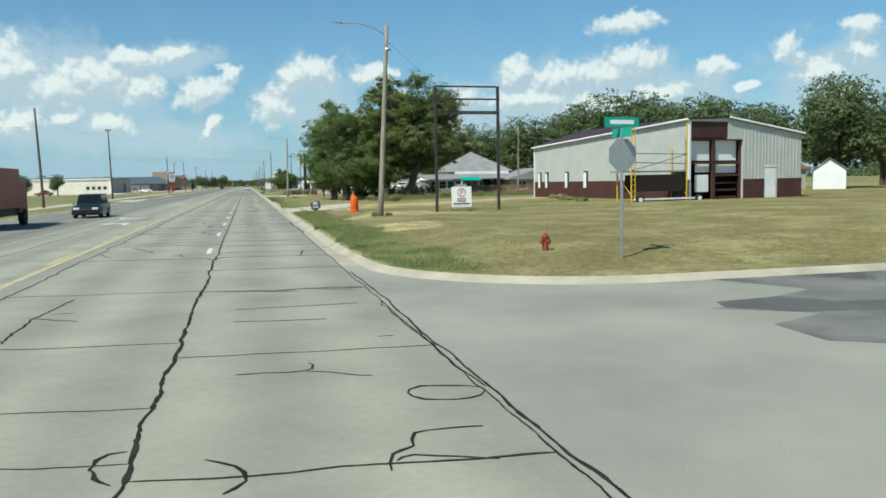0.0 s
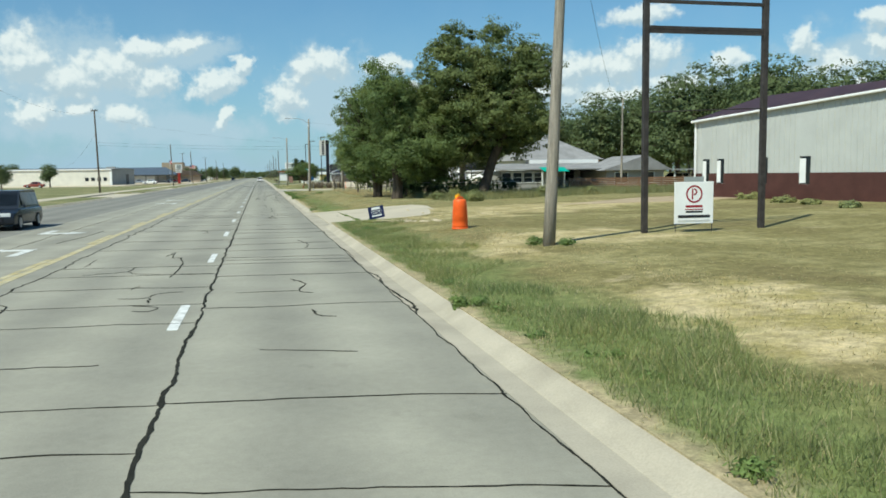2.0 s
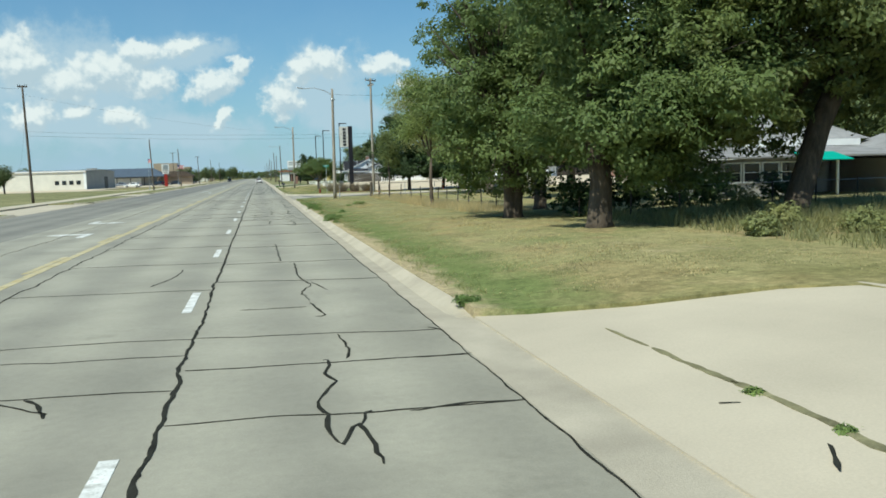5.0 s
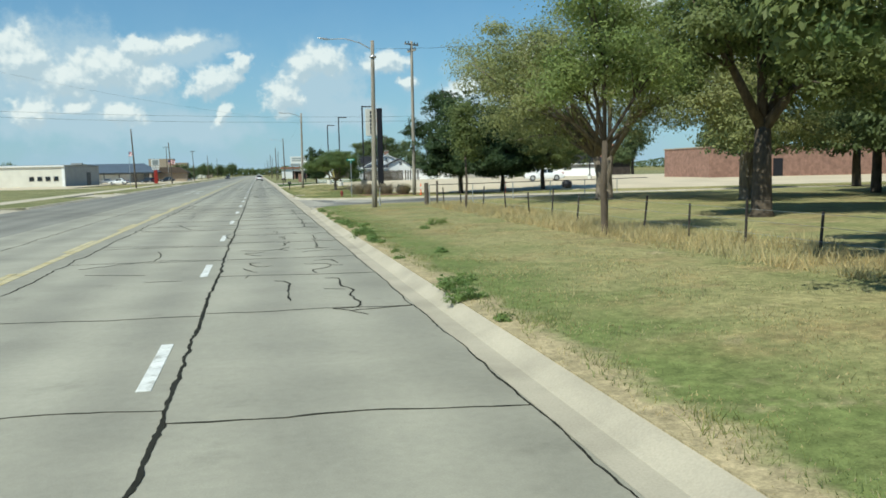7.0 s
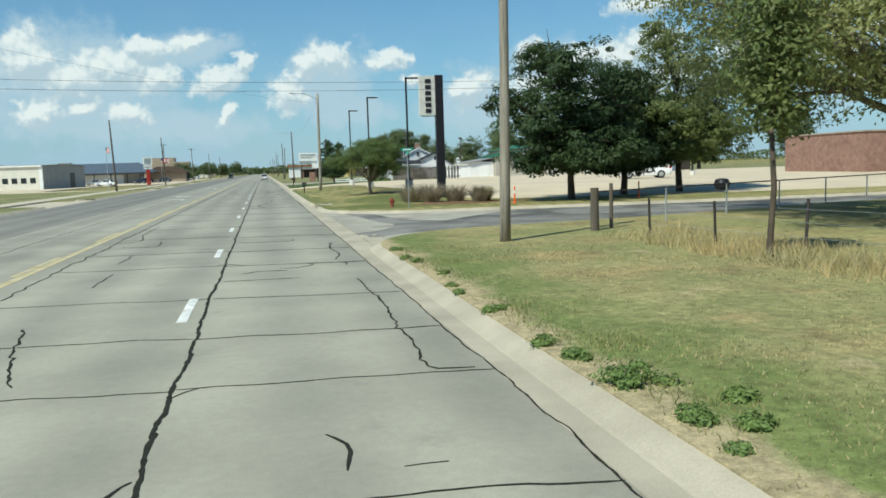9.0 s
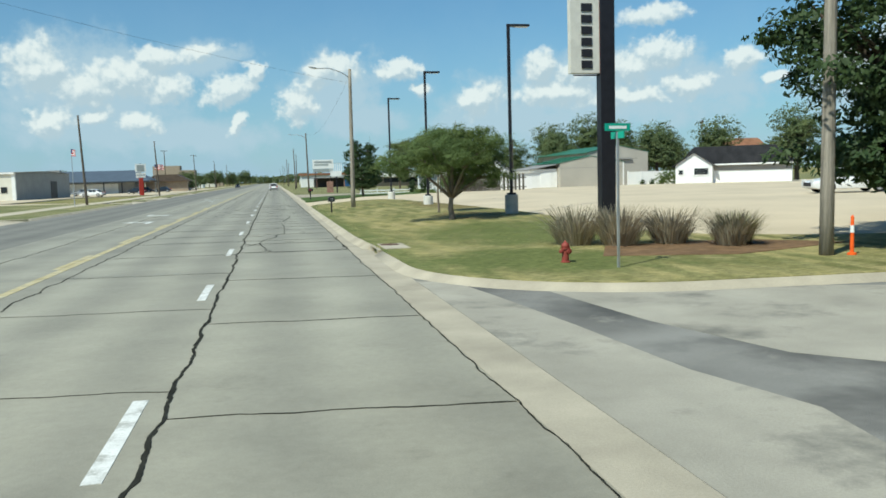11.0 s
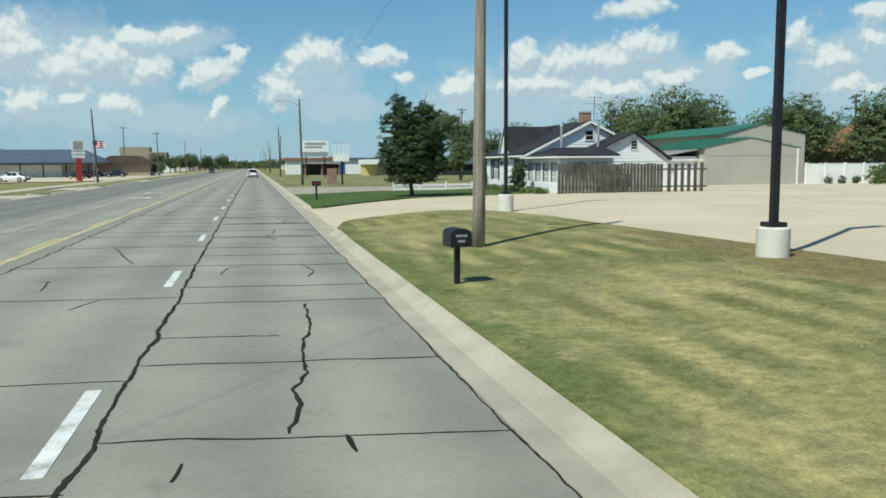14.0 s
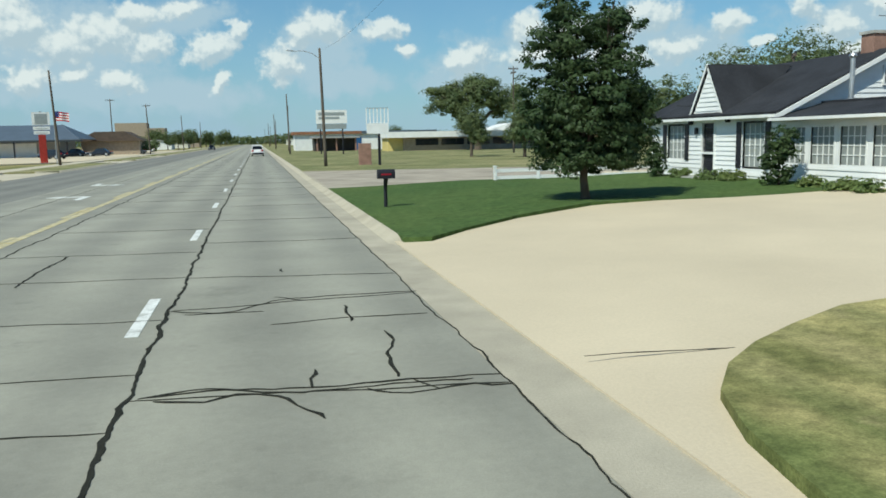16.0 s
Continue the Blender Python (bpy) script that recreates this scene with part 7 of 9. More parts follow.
HZ = 0.42
hs = thing("white_house", (18.0, 185.2, HZ), "white clapboard house with charcoal shingle roofs", "house")
SX = Matrix(((0, 1, 0, 0), (1, 0, 0, 0), (0, 0, 1, 0), (0, 0, 0, 1)))   # local s runs along +y, wall thickness into +x
W0 = SX.copy()
# main block: front wall faces the road
fl, fh = 8.6, 2.38
wins = [(0.75, 1.95, 0.55, 2.05), (5.9, 7.2, 0.75, 2.05)]
fdoor = (3.75, 4.55, 0.18, 2.1)
bm = wall_with_holes(B(), fl, [(0, fh), (fl, fh)], [(*w,) for w in wins] + [fdoor], 0.16, W0)
bmesh.ops.recalc_face_normals(bm, faces=bm.faces[:])
part("wall", bm, SIDING, hs)
clapboard(hs, 0, fl, -0.1, flat_top(fh, 0, fl), W0, wins + [fdoor])
for w in wins:
    window(hs, W0 @ Matrix.Translation((w[0], 0.05, w[2])), w[1] - w[0], w[3] - w[2], WHITE, PALE_GLASS, (4, 4), 0.1)
    for s in (w[0] - 0.36, w[1] + 0.08):
        part("shutter", bx(s, s + 0.27, -0.065, -0.036, w[2] - 0.05, w[3] + 0.05, m=W0), BLACK_STEEL, hs, "black window shutter")
dd = part("front_door", bx(fdoor[0], fdoor[1], 0.04, 0.09, fdoor[2], fdoor[3], m=W0), BLACK_STEEL, hs, "dark front door with a storm frame")
bm = B()
for a in ((fdoor[0] - 0.1, fdoor[0], 0.1, 2.2), (fdoor[1], fdoor[1] + 0.1, 0.1, 2.2), (fdoor[0], fdoor[1], 2.1, 2.2), (fdoor[0], fdoor[1], 0.95, 1.03)):
    box(bm, a[0], a[1], -0.06, 0.03, a[2], a[3], m=W0)
part("door_frame", bm, WHITE, dd)
part("door_pane", bx(fdoor[0] + 0.12, fdoor[1] - 0.12, 0.03, 0.045, 1.1, 1.95, m=W0), GLASS, dd)
part("wall_lamp", bx(4.85, 4.97, -0.14, -0.03, 1.7, 1.95, 0.02, m=W0), BLACK_STEEL, hs)
part("step", bx(3.4, 4.9, -1.0, -0.03, -0.2, 0.14, m=W0), CONC_BASE, hs, "grey concrete front step")
# entrance gable: steep and narrow, front flush and proud
eg = [(2.9, 2.2), (5.25, 2.2), (4.05, 4.15)]
bm = B()
vs0 = [bm.verts.new(W0 @ Vector((s, -0.12, z))) for s, z in eg]
vs1 = [bm.verts.new(W0 @ Vector((s, 0.1, z))) for s, z in eg]
bm.faces.new(vs0)
bm.faces.new(vs1[::-1])
for i in range(3):
    bm.faces.new((vs0[i], vs0[(i + 1) % 3], vs1[(i + 1) % 3], vs1[i]))
bmesh.ops.recalc_face_normals(bm, faces=bm.faces[:])
part("entrance_gable", bm, SIDING, hs)
clapboard(hs, 2.92, 5.23, 2.2, gable_top(2.2, 4.1, 2.92, 5.23, 4.05), W0 @ Matrix.Translation((0, -0.12, 0)))
for a, c in (((2.78, 2.1), (4.05, 4.2)), ((5.36, 2.1), (4.05, 4.2))):
    sheet("gable_roof", (W0 @ Vector((a[0], -0.2, a[1])), W0 @ Vector((c[0], -0.2, c[1])), W0 @ Vector((c[0], 3.3, c[1])), W0 @ Vector((a[0], 0.6, a[1]))), SHINGLE, hs, 0.07)
    part("barge_board", bx(-0.0, 0.1, -0.2, -0.14, 0, math.hypot(c[0] - a[0], c[1] - a[1]), m=W0 @ Matrix.Translation((a[0], 0, a[1])) @ Matrix.Rotation(math.atan2(c[0] - a[0], c[1] - a[1]), 4, "Y")), WHITE, hs)
# main roof with its ridge along the road
RX, RZ = 4.1, 4.35
sheet("roof", ((-0.3, -0.25, 2.3), (-0.3, fl + 0.25, 2.3), (RX, fl + 0.25, RZ), (RX, -0.25, RZ)), SHINGLE, hs, 0.09, "charcoal shingle roof")
sheet("roof", ((RX, -0.25, RZ), (RX, fl + 0.25, RZ), (2 * RX + 0.3, fl + 0.25, 2.3), (2 * RX + 0.3, -0.25, 2.3)), SHINGLE, hs, 0.09)
part("gutter", bx(-0.38, -0.28, -0.25, fl + 0.25, 2.2, 2.3), WHITE, hs)
# gable end facing along the road
ge = gable_top(2.38, RZ - 0.05, 0.0, 2 * RX, RX)
bm = B()
prism(bm, [(0, -0.2), (2 * RX, -0.2), (2 * RX, 2.3), (RX, RZ - 0.1), (0, 2.3)], 0.0, 0.16)
part("gable_wall", bm, SIDING, hs)
clapboard(hs, 0.0, 2 * RX, -0.1, ge, Matrix.Identity(4))
window(hs, Matrix.Translation((RX - 0.25, -0.05, 3.25)), 0.5, 0.55, WHITE, GLASS, (1, 2))
for s in (-1, 1):
    L = math.hypot(RX + 0.3, RZ - 2.3)
    part("barge_board", bx(-0.07, 0.07, -0.3, -0.24, 0, L, m=Matrix.Translation((RX - s * (RX + 0.3), 0, 2.22)) @ Matrix.Rotation(s * math.atan2(RX + 0.3, RZ - 2.22), 4, "Y")), WHITE, hs)
prism_b = prism(B(), [(0, -0.2), (2 * RX, -0.2), (2 * RX, 2.3), (RX, RZ - 0.1), (0, 2.3)], fl - 0.16, fl)
part("gable_wall", prism_b, SIDING, hs)
part("wall", bx(2 * RX - 0.16, 2 * RX, 0.16, fl - 0.16, -0.2, 2.38), SIDING, hs)
part("chimney", bx(RX - 0.25, RX + 0.35, 0.5, 1.1, 3.9, 5.0, 0.01), BRICK, hs, "red brick chimney")
part("chimney_cap", bx(RX - 0.3, RX + 0.4, 0.45, 1.15, 4.95, 5.05), CONC_BASE, hs)
for x, y, z0, z1 in ((1.9, -0.9, 2.3, 4.0), (4.0, -1.6, 2.3, 4.35)):
    f = part("flue", tube(B(), (x, y, z0), (x, y, z1), 0.075, seg=12), GALV, hs, "galvanised flue pipe")
    part("flue_cap", lathe(B(), [(0.1, 0), (0.13, 0.05), (0.1, 0.12), (0.02, 0.16)], 12, Matrix.Translation((x, y, z1))), GALV, f)
part("antenna_mast", tube(B(), (RX + 0.5, 0.4, 4.2), (RX + 0.5, 0.4, 6.0), 0.02, seg=6), BROWN_STEEL, hs)
for z, w in ((5.9, 0.5), (5.5, 0.7)):
    part("antenna_arm", tube(B(), (RX + 0.5 - w, 0.4, z), (RX + 0.5 + w, 0.4, z), 0.012, seg=5), BROWN_STEEL, hs)
# glazed sun porch
sy0, sx1 = -5.5, 3.2
swin = [(0.35 + 1.28 * k, 1.35 + 1.28 * k, 0.75, 1.85) for k in range(4)]
M1 = Matrix.Translation((-0.02, sy0, 0)) @ SX
bm = wall_with_holes(B(), 5.48, [(0, 2.15), (5.48, 2.15)], swin, 0.14, M1)
bmesh.ops.recalc_face_normals(bm, faces=bm.faces[:])
part("porch_wall", bm, SIDING, hs)
clapboard(hs, 0, 5.48, -0.1, flat_top(0.7, 0, 5.48), M1)
for w in swin:
    window(hs, M1 @ Matrix.Translation((w[0], 0.04, w[2])), w[1] - w[0], w[3] - w[2], WHITE, PALE_GLASS, (4, 4), 0.1)
M2 = Matrix.Translation((0.123, sy0 + 0.003, 0))
swin2 = [(0.3 + 1.35 * k, 1.4 + 1.35 * k, 0.75, 1.85) for k in range(2)]
bm = wall_with_holes(B(), sx1 - 0.14, [(0, 2.15), (sx1 - 0.14, 2.15)], swin2, 0.14, M2)
part("porch_wall", bm, SIDING, hs)
clapboard(hs, -0.12, sx1 - 0.14, -0.1, flat_top(0.7, -0.12, sx1 - 0.14), M2)
for w in swin2:
    window(hs, M2 @ Matrix.Translation((w[0], 0.04, w[2])), w[1] - w[0], w[3] - w[2], WHITE, PALE_GLASS, (4, 4), 0.1)
sheet("porch_roof", ((-0.35, sy0 - 0.35, 2.18), (-0.35, 0.1, 2.18), (1.5, 0.1, 2.62), (1.5, sy0 + 1.6, 2.62)), SHINGLE, hs, 0.08)
sheet("porch_roof", ((-0.35, sy0 - 0.35, 2.18), (1.5, sy0 + 1.6, 2.62), (3.4, sy0 + 1.6, 2.62), (3.4, sy0 - 0.35, 2.18)), SHINGLE, hs, 0.08)
sheet("porch_roof", ((1.5, 0.1, 2.62), (3.4, 0.1, 2.62), (3.4, sy0 + 1.6, 2.62), (1.5, sy0 + 1.6, 2.62)), SHINGLE, hs, 0.08)
part("porch_gutter", bx(-0.42, sx1 + 0.2, sy0 - 0.45, sy0 - 0.36, 2.08, 2.17), WHITE, hs)
part("porch_gutter", bx(-0.45, -0.36, sy0 - 0.35, 0.0, 2.08, 2.17), WHITE, hs)
# rear wing with its own gable
wx0, wx1, wy = 2.9, 10.7, -2.4
prism_b = prism(B(), [(wx0, -0.2), (8.2, -0.2), (8.2, 2.1), (6.0, 3.55), (wx0, 2.3)], wy, wy + 0.16)
part("wing_gable", prism_b, SIDING, hs)
clapboard(hs, wx0, 8.2, 1.9, gable_top(2.1, 3.5, wx0, 8.2, 6.0), Matrix.Translation((0, wy, 0)))
window(hs, Matrix.Translation((5.75, wy - 0.04, 2.62)), 0.42, 0.5, WHITE, GLASS)
for a, c in ((wx0 - 0.4, 2.05), (8.4, 2.02)):
    px = 6.0
    sheet("wing_roof", ((a, wy - 0.3, c), (px, wy - 0.3, 3.62), (px, wy + 9, 3.62), (a, wy + 9, c)), SHINGLE, hs, 0.08)
part("side_room", bx(8.2, 10.4, wy + 0.2, wy + 8, -0.2, 1.9), SIDING, hs)
part("side_room_roof", bx(8.2, 10.6, wy, wy + 8.2, 1.905, 2.0), WHITE, hs)

# board fence beside the porch
fn = thing("board_fence", (17.4, 178.5, 0.45), "weathered grey vertical board fence", "fence")
rr = random.Random(9)
board = {}
for k in range(44):
    x = 0.2 * k + (0.06 if k > 30 else 0)
    if k > 30 and k % 2:
        continue
    part("board", bx(x, x + (0.17 if k <= 30 else 0.2), -0.012, 0.012, 0.02, 1.72 + rr.uniform(-0.05, 0.05)), FENCE_WOOD, fn)
for z in (0.4, 1.35):
    part("rail", bx(0, 8.9, 0.014, 0.06, z, z + 0.09), FENCE_WOOD, fn)

# tan and green steel shed behind the lot
sh = thing("steel_shed", (35.7, 194.2, 0.3), "tan steel shed with green metal roofs", "building")
part("front_bay", prism(B(), [(0, -0.4), (8.3, -0.4), (8.3, 3.08), (3.95, 3.86), (0, 3.08)], 0.0, 9.8), TAN_SHED, sh)
part("rear_bay", prism(B(), [(7.5, -0.4), (16.4, -0.4), (16.4, 4.5), (12.0, 5.42), (7.5, 4.5)], 9.82, 30.0), TAN_SHED, sh)
sheet("roof", ((-0.3, -0.06, 3.06), (3.95, -0.06, 3.9), (3.95, 9.8, 3.9), (-0.3, 9.8, 3.06)), GREEN_ROOF, sh, 0.06, "green metal roof")
sheet("roof", ((3.95, -0.06, 3.9), (8.5, -0.06, 3.08), (8.5, 9.8, 3.08), (3.95, 9.8, 3.9)), GREEN_ROOF, sh, 0.06)
sheet("roof", ((6.9, 9.6, 4.4), (12.0, 9.76, 5.46), (12.0, 30.2, 5.46), (6.9, 30.2, 4.4)), GREEN_ROOF, sh, 0.06)
sheet("roof", ((12.0, 9.76, 5.46), (16.6, 9.76, 4.5), (16.6, 30.2, 4.5), (12.0, 30.2, 5.46)), GREEN_ROOF, sh, 0.06)
for k in range(10):
    y = 0.5 + 0.98 * k
    part("roof_seam", tube(B(), (-0.3, y, 3.1), (3.95, y, 3.94), 0.025, seg=4), GREEN_ROOF, sh)
for k in range(10):
    y = 10.4 + 2.0 * k
    part("roof_seam", tube(B(), (6.9, y, 4.44), (12.0, y, 5.5), 0.03, seg=4), GREEN_ROOF, sh)
part("wall_trim", bx(0.02, 8.28, -0.015, -0.002, 2.42, 2.47), GREYWALL, sh, "thin seam across the gable wall")
part("vent_hood", bx(10.4, 13.9, 9.5, 9.8, 3.55, 3.72), GREYWALL, sh, "shaded hood on the rear gable")
part("corner_trim", bx(8.16, 8.32, -0.03, -0.004, -0.3, 3.05), WHITE, sh)
part("lean_to", bx(-3.6, -0.05, 1.0, 8.0, -0.3, 2.4), WHITE, sh, "white side room")
sheet("lean_to_roof", ((-4.0, 0.6, 2.36), (0, 0.6, 3.0), (0, 8.4, 3.0), (-4.0, 8.4, 2.36)), GREY_SHINGLE, sh, 0.08)
part("side_door", bx(-2.2, -0.9, 0.94, 0.99, -0.2, 1.95), VINYL, sh, "white overhead door")

# white vinyl fence beside the shed
vf = thing("vinyl_fence", (44.3, 193.6, 0.3), "white vinyl privacy fence beside the tan shed", "fence")
for k in range(5):
    part("post", bx(1.8 * k - 0.07, 1.8 * k + 0.07, -0.07, 0.07, -0.2, 1.85, 0.008), VINYL, vf)
    if k < 4:
        for q in range(8):
            part("panel_board", bx(1.8 * k + 0.075 + 0.206 * q, 1.8 * k + 0.277 + 0.206 * q, -0.014, 0.014, 0.0, 1.7), VINYL, vf)
        part("rail", bx(1.8 * k + 0.072, 1.8 * k + 1.728, -0.03, 0.03, 1.702, 1.78), VINYL, vf)

# white annex house with a charcoal roof
an = thing("annex_house", (46.8, 186.0, 0.6), "white house with a charcoal shingle roof and a front gable", "house", rz=-36)
part("wall", bx(0, 12.1, 0.05, 6.6, -0.4, 2.05), SIDING, an)
part("roof", prism(B(), [(0.1, 2.02), (12.5, 2.02), (10.4, 4.05), (1.9, 4.05)], -0.45, 7.0), SHINGLE, an)
part("gable", prism(B(), [(-0.05, -0.4), (3.95, -0.4), (3.95, 2.05), (1.95, 3.4), (-0.05, 2.05)], -0.9, 0.046), SIDING, an)
for k in range(9):
    part("siding_lap", bx(0.02, 3.88, -0.93, -0.904, 0.1 + 0.22 * k, 0.13 + 0.22 * k), SIDING, an)
sheet("gable_roof", ((-0.4, -1.2, 1.84), (1.95, -1.2, 3.46), (1.95, 1.0, 3.46), (-0.4, 1.0, 1.84)), SHINGLE, an, 0.07)
sheet("gable_roof", ((1.95, -1.2, 3.46), (4.3, -1.2, 1.84), (4.3, 1.0, 1.84), (1.95, 1.0, 3.46)), SHINGLE, an, 0.07)
part("fascia", bx(4.0, 12.5, -0.5, -0.455, 1.94, 2.1), WHITE, an, "white fascia under the eave")
# the eave's shade, put on the white wall as a grey strip
part("shade_band", bx(4.0, 12.1, -0.005, 0.04, 1.35, 1.93), GREYWALL, an, "grey strip painting the eave's shade on the white wall")
window(an, Matrix.Translation((2.0, -0.94, 0.95)), 1.5, 0.7, WHITE, GLASS)
window(an, Matrix.Translation((0.3, -0.94, 1.0)), 0.5, 0.5, WHITE, GLASS)

# brown house with a rust-red hip roof behind
rh = thing("rust_roof_house", (71.5, 220.0, 0.3), "dark brown house with a rust-red hip roof", "house")
part("wall", bx(0, 11.4, 0, 8, -0.4, 3.3), mat("dark_brown_wall", (0.07, 0.055, 0.048), 0.9, var=0.25, scale=1.5, fine=18, bump=0.3), rh)
bm = B()
eave = [bm.verts.new(p) for p in ((-0.8, -0.8, 3.2), (12.2, -0.8, 3.2), (12.2, 8.8, 3.2), (-0.8, 8.8, 3.2))]
ridge = [bm.verts.new(p) for p in ((3.2, 4.0, 6.9), (10.6, 4.0, 6.9))]
for f in ((eave[0], eave[1], ridge[1], ridge[0]), (eave[1], eave[2], ridge[1]), (eave[2], eave[3], ridge[0], ridge[1]), (eave[3], eave[0], ridge[0]), eave[::-1]):
    bm.faces.new(f)
part("roof", bm, RUST_SHINGLE, rh, "rust-red shingle hip roof")
for x in (1.2, 2.3, 6.0):
    window(rh, Matrix.Translation((x, -0.05, 1.3)), 0.8, 1.3, WHITE, GLASS, (1, 2))

# white rail fence on the lush lawn
rf = thing("rail_fence", (11.4, 195.2, 0.14), "low white two-rail vinyl fence", "fence")
for k in range(6):
    p = part("post", bx(1.95 * k - 0.06, 1.95 * k + 0.06, -0.06, 0.06, -0.1, 0.75, 0.006), VINYL, rf)
    part("post_cap", bx(1.95 * k - 0.075, 1.95 * k + 0.075, -0.075, 0.075, 0.75, 0.8), VINYL, p)
for k in range(5):
    for z in (0.22, 0.52):
        part("rail", bx(1.95 * k + 0.062, 1.95 * (k + 1) - 0.062, -0.022, 0.022, z, z + 0.14), VINYL, rf)

# pyramid-roofed house in the trees
ph = thing("pyramid_roof_house", (26.2, 68.5, 0.6), "old white house with a grey pyramid roof and teal awning", "house")
part("wall", bx(0, 7.4, 0, 9, -0.3, 2.75), WHITE, ph)
bm = B()
for a, c in (((-0.5, -0.5), (7.9, -0.5)), ((7.9, -0.5), (7.9, 9.5)), ((7.9, 9.5), (-0.5, 9.5)), ((-0.5, 9.5), (-0.5, -0.5))):
    bm.faces.new([bm.verts.new(p) for p in ((*a, 2.7), (*c, 2.7), (3.7, 4.5, 5.3))])
bmesh.ops.remove_doubles(bm, verts=bm.verts[:], dist=0.001)
bm.faces.new([v for v in sorted(bm.verts, key=lambda v: math.atan2(v.co.y - 4.5, v.co.x - 3.7)) if v.co.z < 3][::-1])
part("roof", bm, GREY_SHINGLE, ph, "grey shingle pyramid roof")
# a white porch; the grey wall colour carries the shade under the trees
part("porch", bx(-4.2, 0.2, -5.0, -0.01, -0.3, 1.7), GREYWALL, ph)
for k in range(4):
    window(ph, Matrix.Translation((-3.9 + 1.0 * k, -5.04, 0.65)), 0.8, 0.85, WHITE, GLASS, (1, 2))
sheet("porch_roof", ((-4.6, -5.6, 1.72), (8.0, -5.6, 1.72), (8.0, 0, 2.3), (-4.6, 0, 2.3)), GREY_SHINGLE, ph, 0.08)
sheet("awning", ((-0.4, -6.4, 1.6), (1.9, -6.4, 1.6), (1.9, -5.0, 1.98), (-0.4, -5.0, 1.98)), TEAL, ph, 0.04, "teal awning")
for x in (-0.3, 1.8, 5.6, 7.9):
    part("porch_post", bx(x - 0.05, x + 0.05, -5.5, -5.4, -0.3, 1.72), WHITE, ph)
for x in (1.4, 4.0, 5.8):
    window(ph, Matrix.Translation((x, -0.06, 0.7)), 0.9, 1.2, WHITE, GLASS, (1, 2))
part("dormer", bx(0.2, 7.2, -0.55, -0.02, 2.35, 2.7), WHITE, ph)

gh = thing("grey_cottage", (31.6, 62.0, 0.6), "low cottage with a grey shingle gable and open carport", "house")
part("wall", bx(0, 5.6, 0, 6, -0.3, 1.7), GREYWALL, gh)
prism_b = prism(B(), [(-0.6, 1.6), (6.2, 1.6), (3.6, 2.95)], -0.5, 6.5)
part("roof", prism_b, GREY_SHINGLE, gh)
part("carport_roof", bx(6.21, 13.5, -0.4, 5.5, 1.55, 1.67), GREY_SHINGLE, gh)
for x in (6.6, 10, 13.2):
    part("carport_post", bx(x - 0.05, x + 0.05, -0.2, -0.1, -0.3, 1.55), WHITE, gh)
for x in (0.8, 3.4):
    window(gh, Matrix.Translation((x, -0.05, 0.5)), 1.2, 0.9, WHITE, GLASS, (2, 1))
part("shed", bx(15, 21, 2.5, 7.5, -0.3, 2.0), SIDING, gh, "white shed beyond the carport")

# horizontal board fence
bf = thing("horizontal_board_fence", (26.3, 57.6, 0.58), "long red-brown fence of horizontal boards", "fence", rz=-5)
for k in range(9):
    part("post", bx(2.0 * k - 0.05, 2.0 * k + 0.05, 0.0, 0.1, -0.2, 1.05), RAIL_WOOD, bf)
    if k < 8:
        for j in range(6):
            part("board", bx(2.0 * k - 0.04, 2.0 * k + 1.95, -0.03, -0.004, 0.06 + 0.165 * j, 0.19 + 0.165 * j), RAIL_WOOD, bf)

gr = thing("garage", (56.5, 41.0, 0.66), "small white gabled garage with a wide door", "garage", rz=-38)
gr.scale = (0.8, 0.8, 0.8)
part("walls", prism(B(), [(0, -0.3), (3.7, -0.3), (3.7, 2.45), (1.85, 3.75), (0, 2.45)], 0, 6), SIDING, gr)
part("door", bx(0.45, 3.25, -0.06, -0.005, 0, 2.1), WHITE, gr)
for s, x in ((1, -0.25), (-1, 3.95)):
    sheet("roof", ((x, -0.25, 2.35), (1.85, -0.25, 3.85), (1.85, 6.2, 3.85), (x, 6.2, 2.35)), GREY_SHINGLE, gr, 0.07)
cb = thing("far_cottage", (52.5, 47, 0.66), "low pale cottage with a brown roof behind the lot", "house", rz=-20)
part("wall", bx(0, 6.5, 0, 6, -0.3, 2.2), GREYWALL, cb)
part("roof", prism(B(), [(-0.5, 2.1), (7, 2.1), (3.2, 3.9)], -0.4, 6.4), RUST_SHINGLE, cb)
part("chimney", bx(3.8, 4.4, 2, 2.6, 3, 4.6), BRICK, cb)
window(cb, Matrix.Translation((1.5, -0.05, 0.7)), 1.5, 1.0, WHITE, GLASS, (2, 1))

# brick hall behind the lot
bh = thing("brick_hall", (36, 138, 0.45), "low red brick hall at the back of the lot", "building", rz=-4)
part("wall", bx(16, 40, 0, 12, -0.3, 3.6), BRICK, bh)
part("coping", bx(15.9, 40.1, -0.1, 12.1, 3.6, 3.72), PALE_BRICK, bh)
part("door", bx(24, 25.2, -0.05, -0.005, 0, 2.2), BLACK_STEEL, bh)
